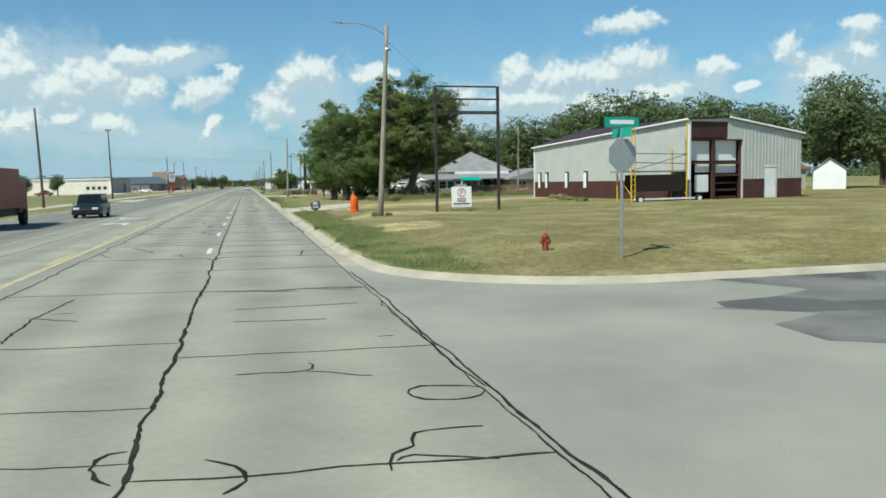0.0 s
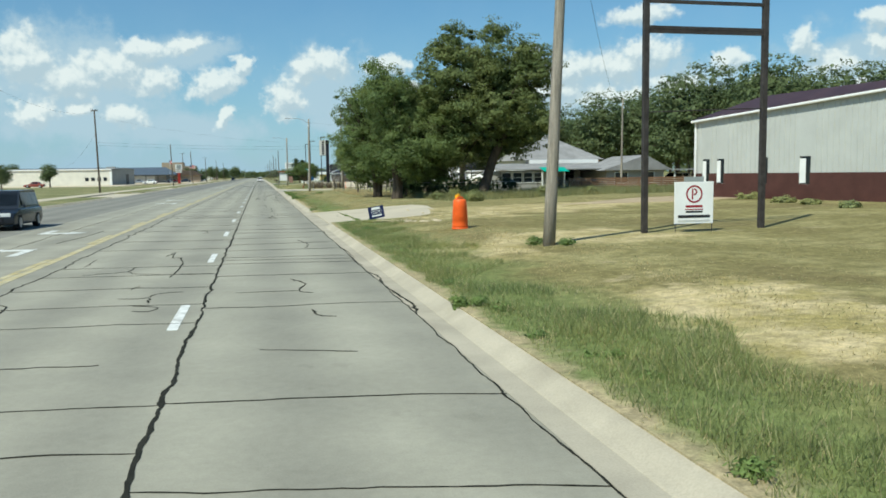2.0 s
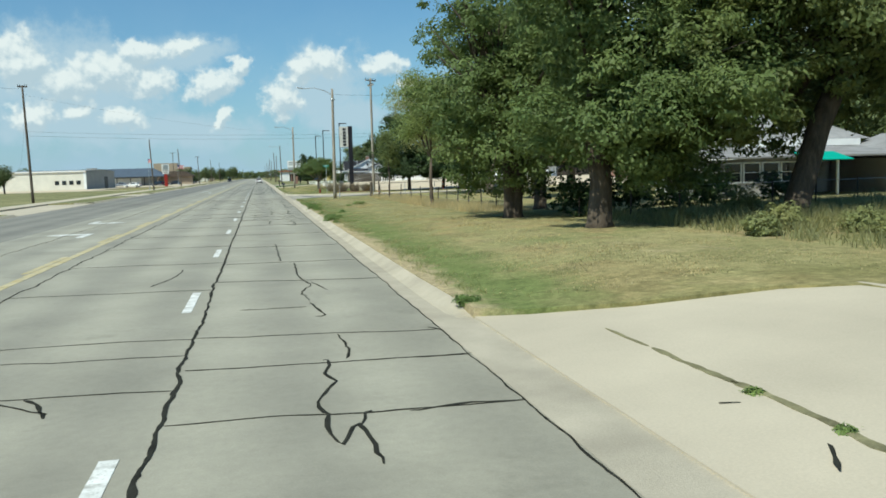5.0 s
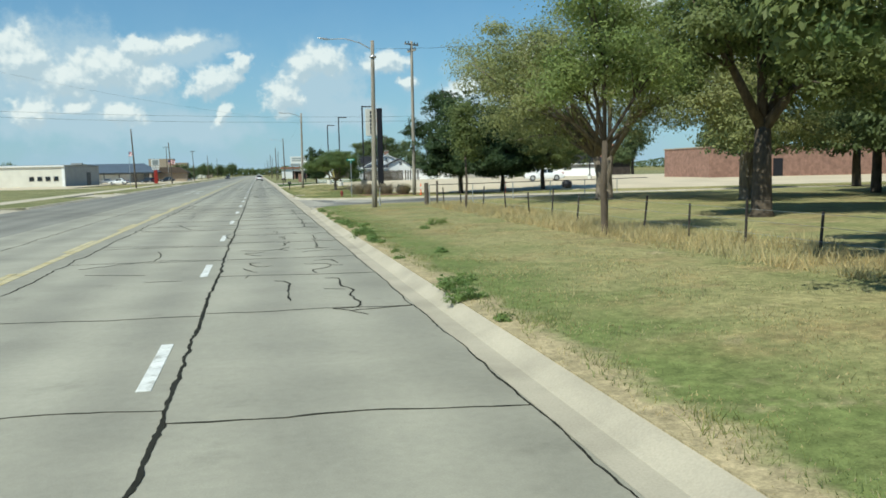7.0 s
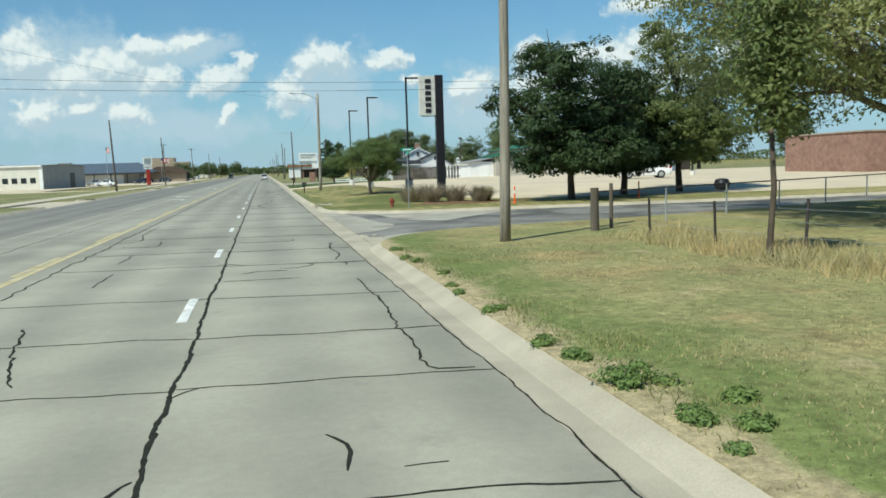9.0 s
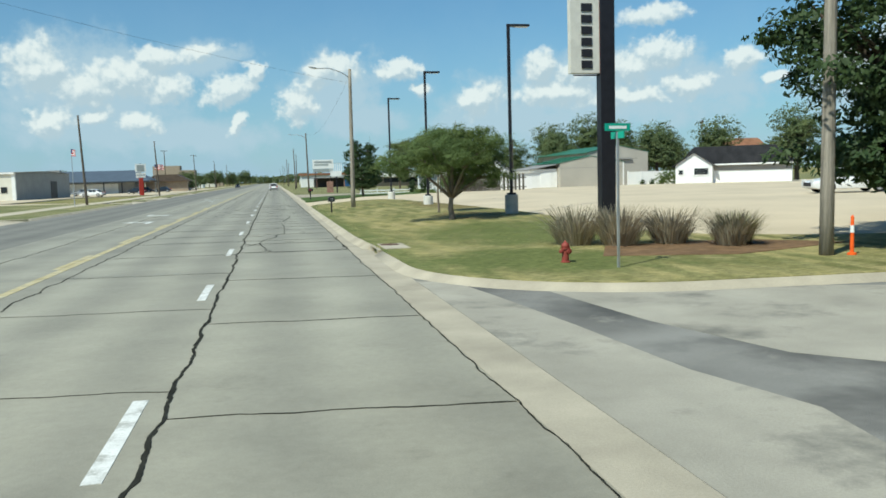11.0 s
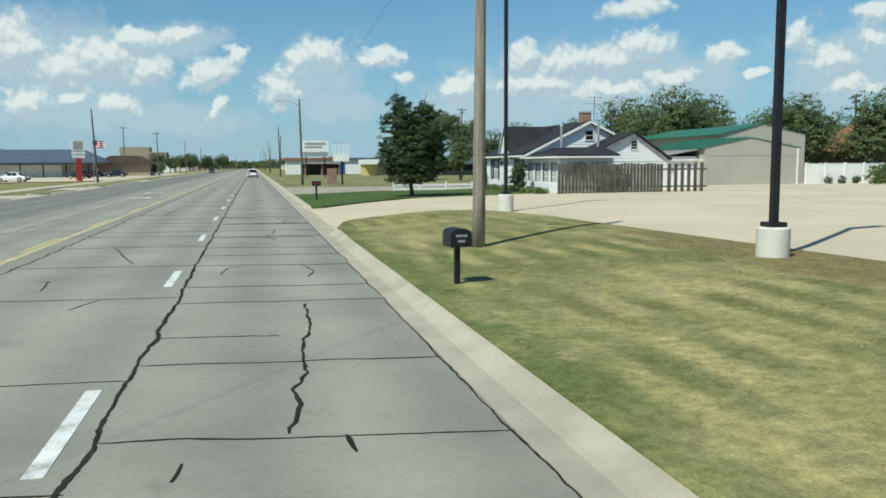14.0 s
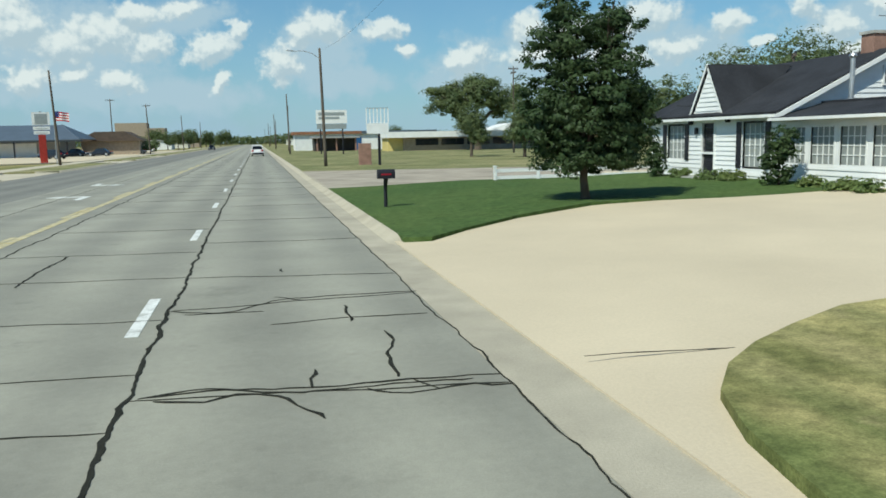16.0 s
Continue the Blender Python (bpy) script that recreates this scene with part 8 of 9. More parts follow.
# ---- far side of the highway ----
wb = thing("cream_steel_building", (-41.9, 250.2, 0.1), "long cream steel building with a grey end and small windows", "building", rz=-6)
part("front_wall", bx(-90, 0, 0, 0.3, -0.2, 4.75), CREAM, wb)
part("grey_end", bx(-0.0, 0.3, 0.0, 26, -0.2, 4.7), GREYWALL, wb)
sheet("roof", ((-90, -0.3, 4.78), (0.5, -0.3, 4.78), (0.5, 13, 5.1), (-90, 13, 5.1)), GREYWALL, wb, 0.1)
sheet("roof", ((-90, 13, 5.1), (0.5, 13, 5.1), (0.5, 26.3, 4.78), (-90, 26.3, 4.78)), GREYWALL, wb, 0.1)
part("gable", prism(B(), [(0, 4.6), (26, 4.6), (13, 5.05)], -0.15, 0.15), GREYWALL, wb).matrix_basis = Matrix.Translation((0.15, 0, 0)) @ Matrix.Rotation(radians(90), 4, "Z")
part("fascia", bx(-90, 0.4, -0.35, -0.02, 4.5, 4.78), WHITE, wb)
for k in range(4):
    window(wb, Matrix.Translation((-7.2 + 1.75 * k, -0.04, 1.35)), 0.9, 0.9, BROWN_STEEL, GLASS)
part("end_door", bx(0.31, 0.36, 16, 19, 0, 3.2), BLACK_STEEL, wb)
part("corner_post", bx(-0.2, 0.4, -0.06, 0.3, -0.2, 4.7), WHITE, wb)
bb = thing("slate_roof_store", (-51.7, 320.8, 0.1), "long store with a slate blue metal roof and shaded front", "building", rz=2)
bb.scale = (0.8, 0.8, 0.9)
part("wall", bx(-50, 22, 4, 24, -0.2, 4.2), GREYWALL, bb)
part("canopy", bx(-50, 27, 0, 4, 3.1, 3.4), BLUE_ROOF, bb)
sheet("roof", ((-50, -0.5, 3.5), (27, -0.5, 3.5), (21, 14, 6.75), (-50, 14, 6.75)), BLUE_ROOF, bb, 0.12)
sheet("roof", ((27, -0.5, 3.5), (27, 28, 3.5), (21, 14, 6.75), (20.8, 14, 6.75)), BLUE_ROOF, bb, 0.12)
part("white_front", bx(0, 17, 3.8, 3.95, 0, 2.9), WHITE, bb)
for k in range(5):
    part("post", bx(2 + 5.5 * k, 2.3 + 5.5 * k, 0.1, 0.4, -0.1, 3.1), BLACK_STEEL, bb)
part("cupola", bx(-6, -2, 12, 15, 6.4, 7.2), GREYWALL, bb)
rs = thing("red_pole_sign", (-24.3, 270.6, 0.1), "white panel sign on a red pylon", "sign", rz=14)
part("pylon", bx(-0.42, 0.42, -0.25, 0.25, -0.1, 3.45, 0.05), RED, rs)
for k, (z0, z1, w) in enumerate(((4.6, 6.2, 1.0), (4.05, 4.45, 0.95), (3.5, 3.9, 0.9))):
    pp = part("panel", bx(-w, w, -0.15, 0.15, z0, z1), WHITE, rs)
    part("text_bar", bx(-w * 0.7, w * 0.7, -0.17, -0.151, z0 + 0.15, z1 - 0.2), SIGN_BACK, pp)
part("frame", bx(-0.08, 0.08, -0.1, 0.1, 3.2, 6.3), BLACK_STEEL, rs)


def flag(x, y, h, s, rz):
    t = thing("flagpole", (x, y, 0.1), "slim flagpole with a striped flag", "flag", rz=rz)
    part("pole", tube(B(), (0, 0, -0.1), (0, 0, h), 0.05, 0.03, seg=8), GALV, t)
    f = None
    for k in range(7):
        bm = B()
        n = 10
        vs = [[bm.verts.new((s * i / n, 0.12 * s * math.sin(i * 0.9) * i / n, h - 0.1 - s * 0.6 * (k + j) / 7 - 0.10 * s * (i / n) ** 2)) for i in range(n + 1)] for j in (0, 1)]
        for i in range(n):
            bm.faces.new((vs[0][i], vs[0][i + 1], vs[1][i + 1], vs[1][i]))
        o = part("stripe", bm, FLAG_RED if k % 2 == 0 else WHITE, t)
        f = f or o
    part("canton", bx(0.02, s * 0.42, -0.03, 0.05, h - 0.1 - s * 0.34, h - 0.08), FLAG_BLUE, t)


flag(-18.9, 191.0, 6.0, 1.1, -60)
flag(-19.7, 256.6, 5.8, 1.6, -10)

# shops beyond the gravel yard
yb = thing("yellow_shop", (26.3, 300, 0.1), "long low shop with a white roof and yellow end wall", "building", rz=-3)
part("wall", bx(0, 36, 0, 12, -0.2, 2.7), PALE_BRICK, yb)
part("yellow_end", bx(-2.6, -0.01, 0.5, 11, -0.2, 2.6), YELLOW_WALL, yb)
part("roof_edge", bx(-3.0, 37, -1.2, 12.5, 2.3, 3.3), WHITE, yb)
part("upper_roof", prism(B(), [(14, 3.1), (36, 3.1), (34, 4.6), (20, 4.6)], 2, 12), WHITE, yb)
for k in range(5):
    window(yb, Matrix.Translation((2.2 + 4.6 * k, -0.04, 1.0)), 3.9, 1.0, BROWN_STEEL, GLASS, (3, 1))
dk = thing("dark_shop", (12.5, 318, 0.1), "low dark open-fronted shop", "building")
part("wall", bx(0, 8, 3, 9, -0.2, 2.5), BROWN_STEEL, dk)
part("roof", bx(-0.5, 8.5, -0.5, 9.5, 2.5, 2.8), GREYWALL, dk)
for x in (0.3, 4, 7.7):
    part("post", bx(x - 0.15, x + 0.15, 0, 0.3, -0.1, 2.5), BRICK, dk)
bs = thing("blue_door_shop", (9.5, 335, 0.1), "white shop with a blue roller door and red roof", "building")
part("wall", bx(0, 30, 0, 10, -0.2, 3.4), WHITE, bs)
part("roof", bx(-0.5, 14, -0.5, 10.5, 3.4, 4.0), RUST_SHINGLE, bs)
part("roof", bx(14.01, 30.5, -0.5, 10.5, 3.4, 4.0), BLUE_ROOF, bs)
part("roller_door", bx(8, 14, -0.06, -0.005, 0, 2.8), BLUE_DOOR, bs)
for k in range(9):
    y = 370 + 38 * k
    s = (-1) ** k
    f = thing("roadside_shop", (20 if s > 0 else -44, y, 0.05), "small distant roadside shop", "building")
    part("wall", bx(0, 14, 0, 12, -0.2, 3.2), (WHITE, PALE_BRICK, CREAM)[k % 3], f)
    part("roof", bx(-0.4, 14.4, -0.4, 12.4, 3.2, 3.6), (GREYWALL, RUST_SHINGLE, BLUE_ROOF)[k % 3], f)
    window(f, Matrix.Translation((2, -0.04, 0.9)), 4, 1.4, BROWN_STEEL, GLASS, (2, 1))
hl = thing("brown_roof_hall", (-34, 342, 0.05), "low hall with a wide brown roof", "building")
hl.scale = (0.48, 0.7, 1.15)
part("wall", bx(0, 24, 0, 12, -0.2, 2.6), PALE_BRICK, hl)
part("roof", prism(B(), [(-1.5, 2.5), (25.5, 2.5), (18, 4.2), (6, 4.2)], -1.5, 13.5), mat("brown_shingle", (0.1, 0.075, 0.058), 0.9, var=0.2, scale=1.0, fine=14, bump=0.5), hl)
tb = thing("brick_block", (-62, 560, 0), "distant brown brick block", "building")
part("wall", bx(0, 14, 0, 10, -0.2, 12), PALE_BRICK, tb)
part("wing", bx(14.01, 22, 0, 10, -0.2, 9.5), PALE_BRICK, tb)

# road signs beyond the yard
def pole_sign(x, y, z0, z1, w, label, bars, post_x, frame_only=False):
    t = thing("pole_sign", (x, y, 0.12), label, "sign")
    for px in post_x:
        part("post", bx(px - 0.1, px + 0.1, -0.1, 0.1, -0.2, z0), BLACK_STEEL, t)
    if frame_only:
        part("panel", bx(-w / 2, w / 2, -0.12, 0.12, z0, z0 + (z1 - z0) * 0.42), WHITE, t)
        for k in range(7):
            xx = -w / 2 + w * k / 6
            part("tube", bx(xx - 0.035, xx + 0.035, -0.06, 0.06, z0 + (z1 - z0) * 0.42, z1), VINYL, t)
        part("top_rail", bx(-w / 2, w / 2, -0.05, 0.05, z1, z1 + 0.06), SIGN_BACK, t)
    else:
        p = part("panel", bx(-w / 2, w / 2, -0.2, 0.2, z0, z1), WHITE, t)
        for a, c, d, mt in bars:
            part("text_bar", bx(-w * 0.42, w * 0.42 * d, -0.22, -0.201, a, c), mt, p)
    return t


s1 = pole_sign(12.6, 284, 4.55, 6.55, 4.6, "wide white roadside sign on dark posts", ((5.75, 6.2, 1.0, SIGN_BACK), (5.2, 5.55, 0.6, SIGN_BACK)), (-1.7, 1.6))
part("reader_board", bx(-2.2, 2.2, -0.21, 0.21, 3.75, 4.5), SIGN_BACK, s1)
pole_sign(11.0, 226.5, 2.5, 4.5, 1.75, "white sign with bare lamp tubes on a dark post", (), (0.1,), True)
bp = thing("brick_pier", (10.15, 228.3, 0.12), "weathered red brick pier", "pier")
part("pier", bx(-0.5, 0.5, -0.3, 0.3, -0.2, 1.75, 0.02), BRICK, bp)


# ---- vehicles ----
def car(x, y, z, rz, paint, label, suv=False, name="car"):
    t = thing(name, (x, y, z), label, "car", rz=rz)
    L, Wd, H = (4.6, 1.86, 1.68) if suv else (4.5, 1.8, 1.45)
    hw = Wd / 2
    bl = 0.92 if suv else 0.82
    prof = [(-L / 2, 0.35), (-L / 2 + 0.04, 0.78), (-L / 2 + 0.15, bl), (L / 2 - 1.0, bl), (L / 2 - 0.15, bl - 0.16), (L / 2, 0.6), (L / 2 - 0.03, 0.3), (L / 2 - 0.3, 0.22), (-L / 2 + 0.3, 0.22)]
    m = Matrix.Rotation(radians(90), 4, "Z")
    bm = prism(B(), prof, -hw, hw)
    bmesh.ops.bevel(bm, geom=bm.edges[:], offset=0.06, segments=2, affect="EDGES", profile=0.6)
    bmesh.ops.transform(bm, matrix=m, verts=bm.verts[:])
    part("body", bm, paint, t, smooth=True)
    r0, r1 = (-L / 2 + 0.1, 0.95) if suv else (-L / 2 + 0.55, 0.75)
    cab = [(r0, bl - 0.03), (r0 + (0.25 if suv else 0.75), H - 0.05), (r0 + 0.6 + (0 if suv else 0.5), H), (r1 - 0.55, H - 0.03), (r1 + 0.25, bl - 0.03)]
    bm = prism(B(), cab, -hw + 0.1, hw - 0.1)
    top = [v for v in bm.verts if v.co.z > bl + 0.1]
    for v in top:
        v.co.y *= 0.86
    bmesh.ops.transform(bm, matrix=m, verts=bm.verts[:])
    cabin = part("cabin", bm, paint, t)
    zm, zh = (bl + H) / 2 + 0.0, (H - bl) / 2 - 0.1
    for s in (-1, 1):
        for x0, x1 in ((r0 + (0.35 if suv else 0.75), r0 + (1.15 if suv else 1.35)), (r0 + (1.22 if suv else 1.42), r1 - 0.35)):
            part("side_window", bx(x0, x1, -0.006, 0.006, -zh, zh, m=m @ Matrix.Translation((0, s * (hw - 0.1 - 0.035), zm)) @ Matrix.Rotation(s * math.atan2(0.14 * (hw - 0.1), H - bl) * 1.0, 4, "X")), GLASS, cabin, "dark window")
    for (xa, za), (xb, zb) in ((cab[0], cab[1]), (cab[4], cab[3])):
        q0, q1 = Vector((xa, 0, za)).lerp(Vector((xb, 0, zb)), 0.2), Vector((xa, 0, za)).lerp(Vector((xb, 0, zb)), 0.9)
        o = 0.015 if xa > xb else -0.015
        bm2 = B()
        quad(bm2, *(m @ Vector(p) for p in ((q0.x + o, -hw + 0.2, q0.z), (q0.x + o, hw - 0.2, q0.z), (q1.x + o, hw - 0.3, q1.z), (q1.x + o, -hw + 0.3, q1.z))))
        bmesh.ops.solidify(bm2, geom=bm2.faces[:], thickness=0.008)
        part("end_window", bm2, GLASS, cabin, "dark window")
    bm = prism(B(), [(px, pz + 0.012) for px, pz in (cab[1], cab[2], cab[3], (cab[3][0] - 0.08, cab[3][1] - 0.06), (cab[1][0] + 0.08, cab[1][1] - 0.06))], -hw + 0.2, hw - 0.2)
    bmesh.ops.transform(bm, matrix=m, verts=bm.verts[:])
    part("roof", bm, paint, cabin)
    for wx in (-L / 2 + 0.85, L / 2 - 0.9):
        for s in (-1, 1):
            a, c = m @ Vector((wx, s * (hw - 0.2), 0.33)), m @ Vector((wx, s * (hw + 0.015), 0.33))
            w = part("wheel", tube(B(), a, c, 0.33, seg=22), TYRE, t)
            d = (c - a).normalized()
            part("rim", tube(B(), c - d * 0.01, c + d * 0.012, 0.21, seg=16), GALV, w)
    for s in (-1, 1):
        part("headlight", bx(-0.2, 0.2, -0.06, 0.06, -0.08, 0.08, 0.03, m=m @ Matrix.Translation((L / 2 - 0.05, s * (hw - 0.32), 0.68)) @ Matrix.Rotation(radians(90), 4, "Z")), HEADLIGHT, t)
        part("tail_light", bx(-0.16, 0.16, -0.05, 0.05, -0.12, 0.12, 0.03, m=m @ Matrix.Translation((-L / 2 + 0.04, s * (hw - 0.24), 0.84)) @ Matrix.Rotation(radians(90), 4, "Z")), TAIL, t)
        part("mirror", bx(-0.08, 0.08, -0.05, 0.05, -0.06, 0.06, 0.02, m=m @ Matrix.Translation((r1 - 0.05, s * (hw + 0.08), bl + 0.08))), paint, t)
    part("bumper", bx(-hw + 0.08, hw - 0.08, -L / 2 - 0.03, -L / 2 + 0.05, 0.3, 0.55, 0.02), BLACK_STEEL, t)
    part("grille", bx(-0.5, 0.5, L / 2 - 0.05, L / 2 + 0.02, 0.38, 0.6, 0.02), BLACK_STEEL, t)
    part("plate_bar", bx(-0.16, 0.16, -L / 2 - 0.045, -L / 2 - 0.03, 0.6, 0.7), WHITE, t)
    return t


car(1.55, 290, 0.0, 0, CAR_WHITE, "white hatchback seen from behind on the highway", True)
car(-9.7, 34.0, -0.004, 180, CAR_DARK, "dark blue-grey SUV coming the other way", True)
for x, y, r, p, l in ((-33, 268, 80, CAR_WHITE, "white car parked in the yard"), (-40, 292, 95, CAR_SILVER, "silver pickup-sized car parked by the store"), (-46, 294, 95, CAR_WHITE, "white car parked by the store"), (-30, 300, 60, CAR_DARK, "dark car parked in the yard"),
                      (-27, 322, 85, CAR_DARK, "dark car parked by the trees"), (-32, 325, 85, CAR_DARK, "dark car parked in a row"), (-24, 345, 80, CAR_SILVER, "silver car parked in a row"), (-26, 380, 80, CAR_WHITE, "white car parked far off"),
                      (33.5, 141.5, 75, CAR_WHITE, "white pickup-sized car parked on the lot"), (40, 65, 95, CAR_WHITE, "white car under the carport"), (-11.5, 410, 180, CAR_DARK, "dark car far down the highway"), (-51.5, 205, 90, CAR_RED, "red car on the far lot"),
                      (21, 181, 0, CAR_SILVER, "silver car behind the board fence")):
    car(x, y, high(x, y) if x > 4.4 and y < 200 else (0.11 if x < -14 else 0.0), r, p, l)
tk = thing("box_truck", (-12.75, 18.5, -0.004), "red box truck on the far lane", "truck")
part("box", bx(-1.15, 1.15, -2.5, 4.5, 1.05, 3.3, 0.03), CAR_RED, tk)
part("chassis", bx(-0.9, 0.9, -2.4, 6.2, 0.6, 1.0), BLACK_STEEL, tk)
part("cab", bx(-1.05, 1.05, 4.7, 6.4, 0.7, 2.6, 0.08), CAR_RED, tk)
for yy in (-1.4, 5.5):
    for s in (-1, 1):
        part("wheel", tube(B(), (s * 0.8, yy, 0.48), (s * 1.12, yy, 0.48), 0.48, seg=20), TYRE, tk)


# ---- fences, bushes, small things ----
wf = thing("wire_fence", (10.7, 99.0, 0.15), "rusty steel posts of an old wire fence in tall grass", "fence")
g1 = part("gate_post", tube(B(), (0, 0, -0.2), (0, 0, 1.25), 0.13, 0.12, seg=10), POLE_DARK, wf, "thick weathered wooden gate post")
part("gate_post", tube(B(), (0.75, 0.5, -0.2), (0.75, 0.5, 1.35), 0.06, seg=8), POLE_DARK, wf)
rp = random.Random(4)
prev = None
for k in range(13):
    y = -2.6 * (k + 1)
    x = 0.3 + 1.5 * smooth(-y / 14)
    l = rp.uniform(-0.12, 0.12)
    part("post", tube(B(), (x, y, -0.2), (x + l, y + rp.uniform(-.08, .08), 1.0 + rp.uniform(-0.1, 0.2)), 0.032, seg=6), BROWN_STEEL, wf)
    if prev is not None:
        for z in (0.35, 0.65, 0.92):
            part("wire", tube(B(), (*prev, z), (x, y, z), 0.004, seg=4), GALV, wf)
    prev = (x, y)
rf2 = thing("pipe_rail_fence", (11.0, 99.6, 0.16), "low steel pipe rail along the cross street", "fence")
for k in range(6):
    a, c = (3.0 * k, 1.3 * k), (3.0 * (k + 1), 1.3 * (k + 1))
    part("post", tube(B(), (*a, -0.2), (*a, 1.12), 0.028, seg=7), GALV, rf2)
    part("rail", tube(B(), (*a, 1.1), (*c, 1.1), 0.022, seg=6), BROWN_STEEL, rf2)
cl = thing("garden_fence", (13.4, 55.0, 0.45), "low sagging wire garden fence under the trees", "fence", rz=4)
for k in range(9):
    part("post", tube(B(), (1.9 * k, 0, -0.2), (1.9 * k + rp.uniform(-.05, .05), 0, 1.05), 0.03, seg=6), BROWN_STEEL, cl)
    if k < 8:
        part("rail", tube(B(), (1.9 * k, 0, 1.0), (1.9 * (k + 1), 0, 0.98), 0.012, seg=5), GALV, cl)


def marker_cone(x, y):
    t = thing("marker_post", (x, y, 0.15), "slim orange marker with a white band", "marker")
    part("post", lathe(B(), [(0.1, 0), (0.1, 0.04), (0.045, 0.06), (0.035, 0.85), (0.0, 0.9)], 12), ORANGE, t)
    part("band", lathe(B(), [(0.046, 0.5), (0.043, 0.66)], 12), WHITE, t)


marker_cone(14.0, 117.0)
marker_cone(21.4, 117.8)
vp = thing("pipe_marker", (8.02, 99.4, 0.14), "grey steel pipe marker in the grass", "marker")
part("pipe", tube(B(), (0, 0, -0.1), (0, 0, 0.42), 0.055, seg=10), GALV, vp)
part("rod", tube(B(), (0, 0, 0.42), (0.02, 0, 1.0), 0.02, seg=8), GALV, vp)
bn = thing("dark_bin", (27.6, 119.6, 0.3), "black rounded bin on the grass", "bin")
part("drum", lathe(B(), [(0.3, 0), (0.42, 0.12), (0.45, 0.4), (0.38, 0.6), (0.2, 0.66)], 18), BLACK_STEEL, bn)

def tuft(loc, n, h, r, material, seed, label, name="weed_clump", up=0.55, width=0.02, cat="plant", kind="stuff"):
    """A clump of blades or stems from one root."""
    rng = np.random.default_rng(seed)
    a = rng.uniform(0, 2 * np.pi, n)
    rad = r * rng.uniform(0, 1, n) ** 0.5
    base = np.c_[rad * np.cos(a) * 0.6, rad * np.sin(a) * 0.6, np.zeros(n) - 0.02]
    hh = h * rng.uniform(0.45, 1.0, n)
    lean = np.c_[np.cos(a) * rad * (1 - up) * 1.8 + rng.normal(0, 0.12 * h, n), np.sin(a) * rad * (1 - up) * 1.8 + rng.normal(0, 0.12 * h, n), hh]
    w = np.c_[-np.sin(a), np.cos(a), np.zeros(n)] * width * rng.uniform(0.5, 1.3, (n, 1))
    mid = base + lean * np.array([0.4, 0.4, 0.62])
    v = np.stack([base - w, base + w, mid + w, mid - w, mid - w, mid + w, base + lean + w * 0.2, base + lean - w * 0.2], 1).reshape(-1, 3)
    o = new(name, quads(name, v, material))
    o.matrix_basis = pose(*loc)
    return tagged(o, label, cat, kind=kind)


for i, (x, y, h, r, mt) in enumerate(((9.5, 122.3, 1.15, 0.75, PURPLE), (10.5, 121.6, 1.15, 0.75, PURPLE), (11.9, 121.4, 1.05, 0.7, PURPLE), (13.0, 120.2, 1.0, 0.6, PURPLE), (13.3, 120.4, 0.9, 0.5, GRASS_GREEN))):
    tuft((x, y, high(x, y)), 620, h, r, mt, 70 + i, "tall purple-grey ornamental grass clump in mulch", "ornamental_grass", 0.45, 0.012)


def shrub(x, y, z, blobs, leaves, label, seed, n=2600, size=0.06):
    t = thing("shrub", (x, y, z), label, "shrub")
    part("stem", tube(B(), (0, 0, -0.1), (0, 0, blobs[0][2]), 0.04, 0.02, seg=6), BARK, t)
    o = new("foliage", quads("foliage", leaf_cloud(np.random.default_rng(seed), blobs, n, size, 0.09, 0.4), leaves))
    o.parent = t


shrub(16.9, 191.4, 0.42, [(0, 0, 0.65, 0.5, 0.5, 0.7), (0, 0, 1.1, 0.35, 0.35, 0.4)], LEAF_DEEP, "dark green clipped shrub by the house corner", 81)
shrub(16.9, 183.6, 0.42, [(0, 0, 0.8, 0.6, 0.6, 0.8), (0.1, 0, 1.45, 0.5, 0.5, 0.5)], LEAF_DEEP, "tall dark shrub by the sun porch", 82, 3600)
for i, (x, y, w) in enumerate(((17.1, 187.6, .6), (17.1, 186.4, .5), (17.0, 182.3, .4), (17.2, 190.0, .45), (17.0, 180.9, .45), (17.0, 180.0, .4))):
    shrub(x, y, 0.42, [(0, 0, 0.2, w, w, 0.28)], LEAF_MID, "low rounded green shrub at the house wall", 90 + i, 1200)
for i, (x, y, s) in enumerate(((13.9, 42.0, 0.75), (14.6, 44.8, 0.6), (12.7, 46.8, 0.7), (15.0, 46.2, 0.8), (19.5, 45.0, 0.9), (23.0, 45.5, 0.7), (14.2, 48.0, 0.9), (17, 54.2, 1.2), (31, 52, 0.6))):
    shrub(x, y, high(x, y), [(0, 0, 0.35 * s, 0.6 * s, 0.6 * s, 0.45 * s), (0.4 * s, 0.2 * s, 0.2 * s, 0.5 * s, 0.5 * s, 0.3 * s)], LEAF_GREY, "rough green bush at the edge of the lot", 110 + i, 3800, 0.045)
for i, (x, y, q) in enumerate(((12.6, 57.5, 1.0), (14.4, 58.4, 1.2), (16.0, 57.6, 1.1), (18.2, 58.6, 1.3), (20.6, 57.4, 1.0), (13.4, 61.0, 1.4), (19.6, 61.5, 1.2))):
    shrub(x, y, high(x, y), [(0, 0, 0.7 * q, 1.1 * q, 0.9 * q, 0.8 * q), (0.8 * q, 0.3, 0.5 * q, 0.8 * q, 0.8 * q, 0.6 * q)], LEAF_DEEP, "low dark green shrub under the trees", 180 + i, 2600, 0.07)
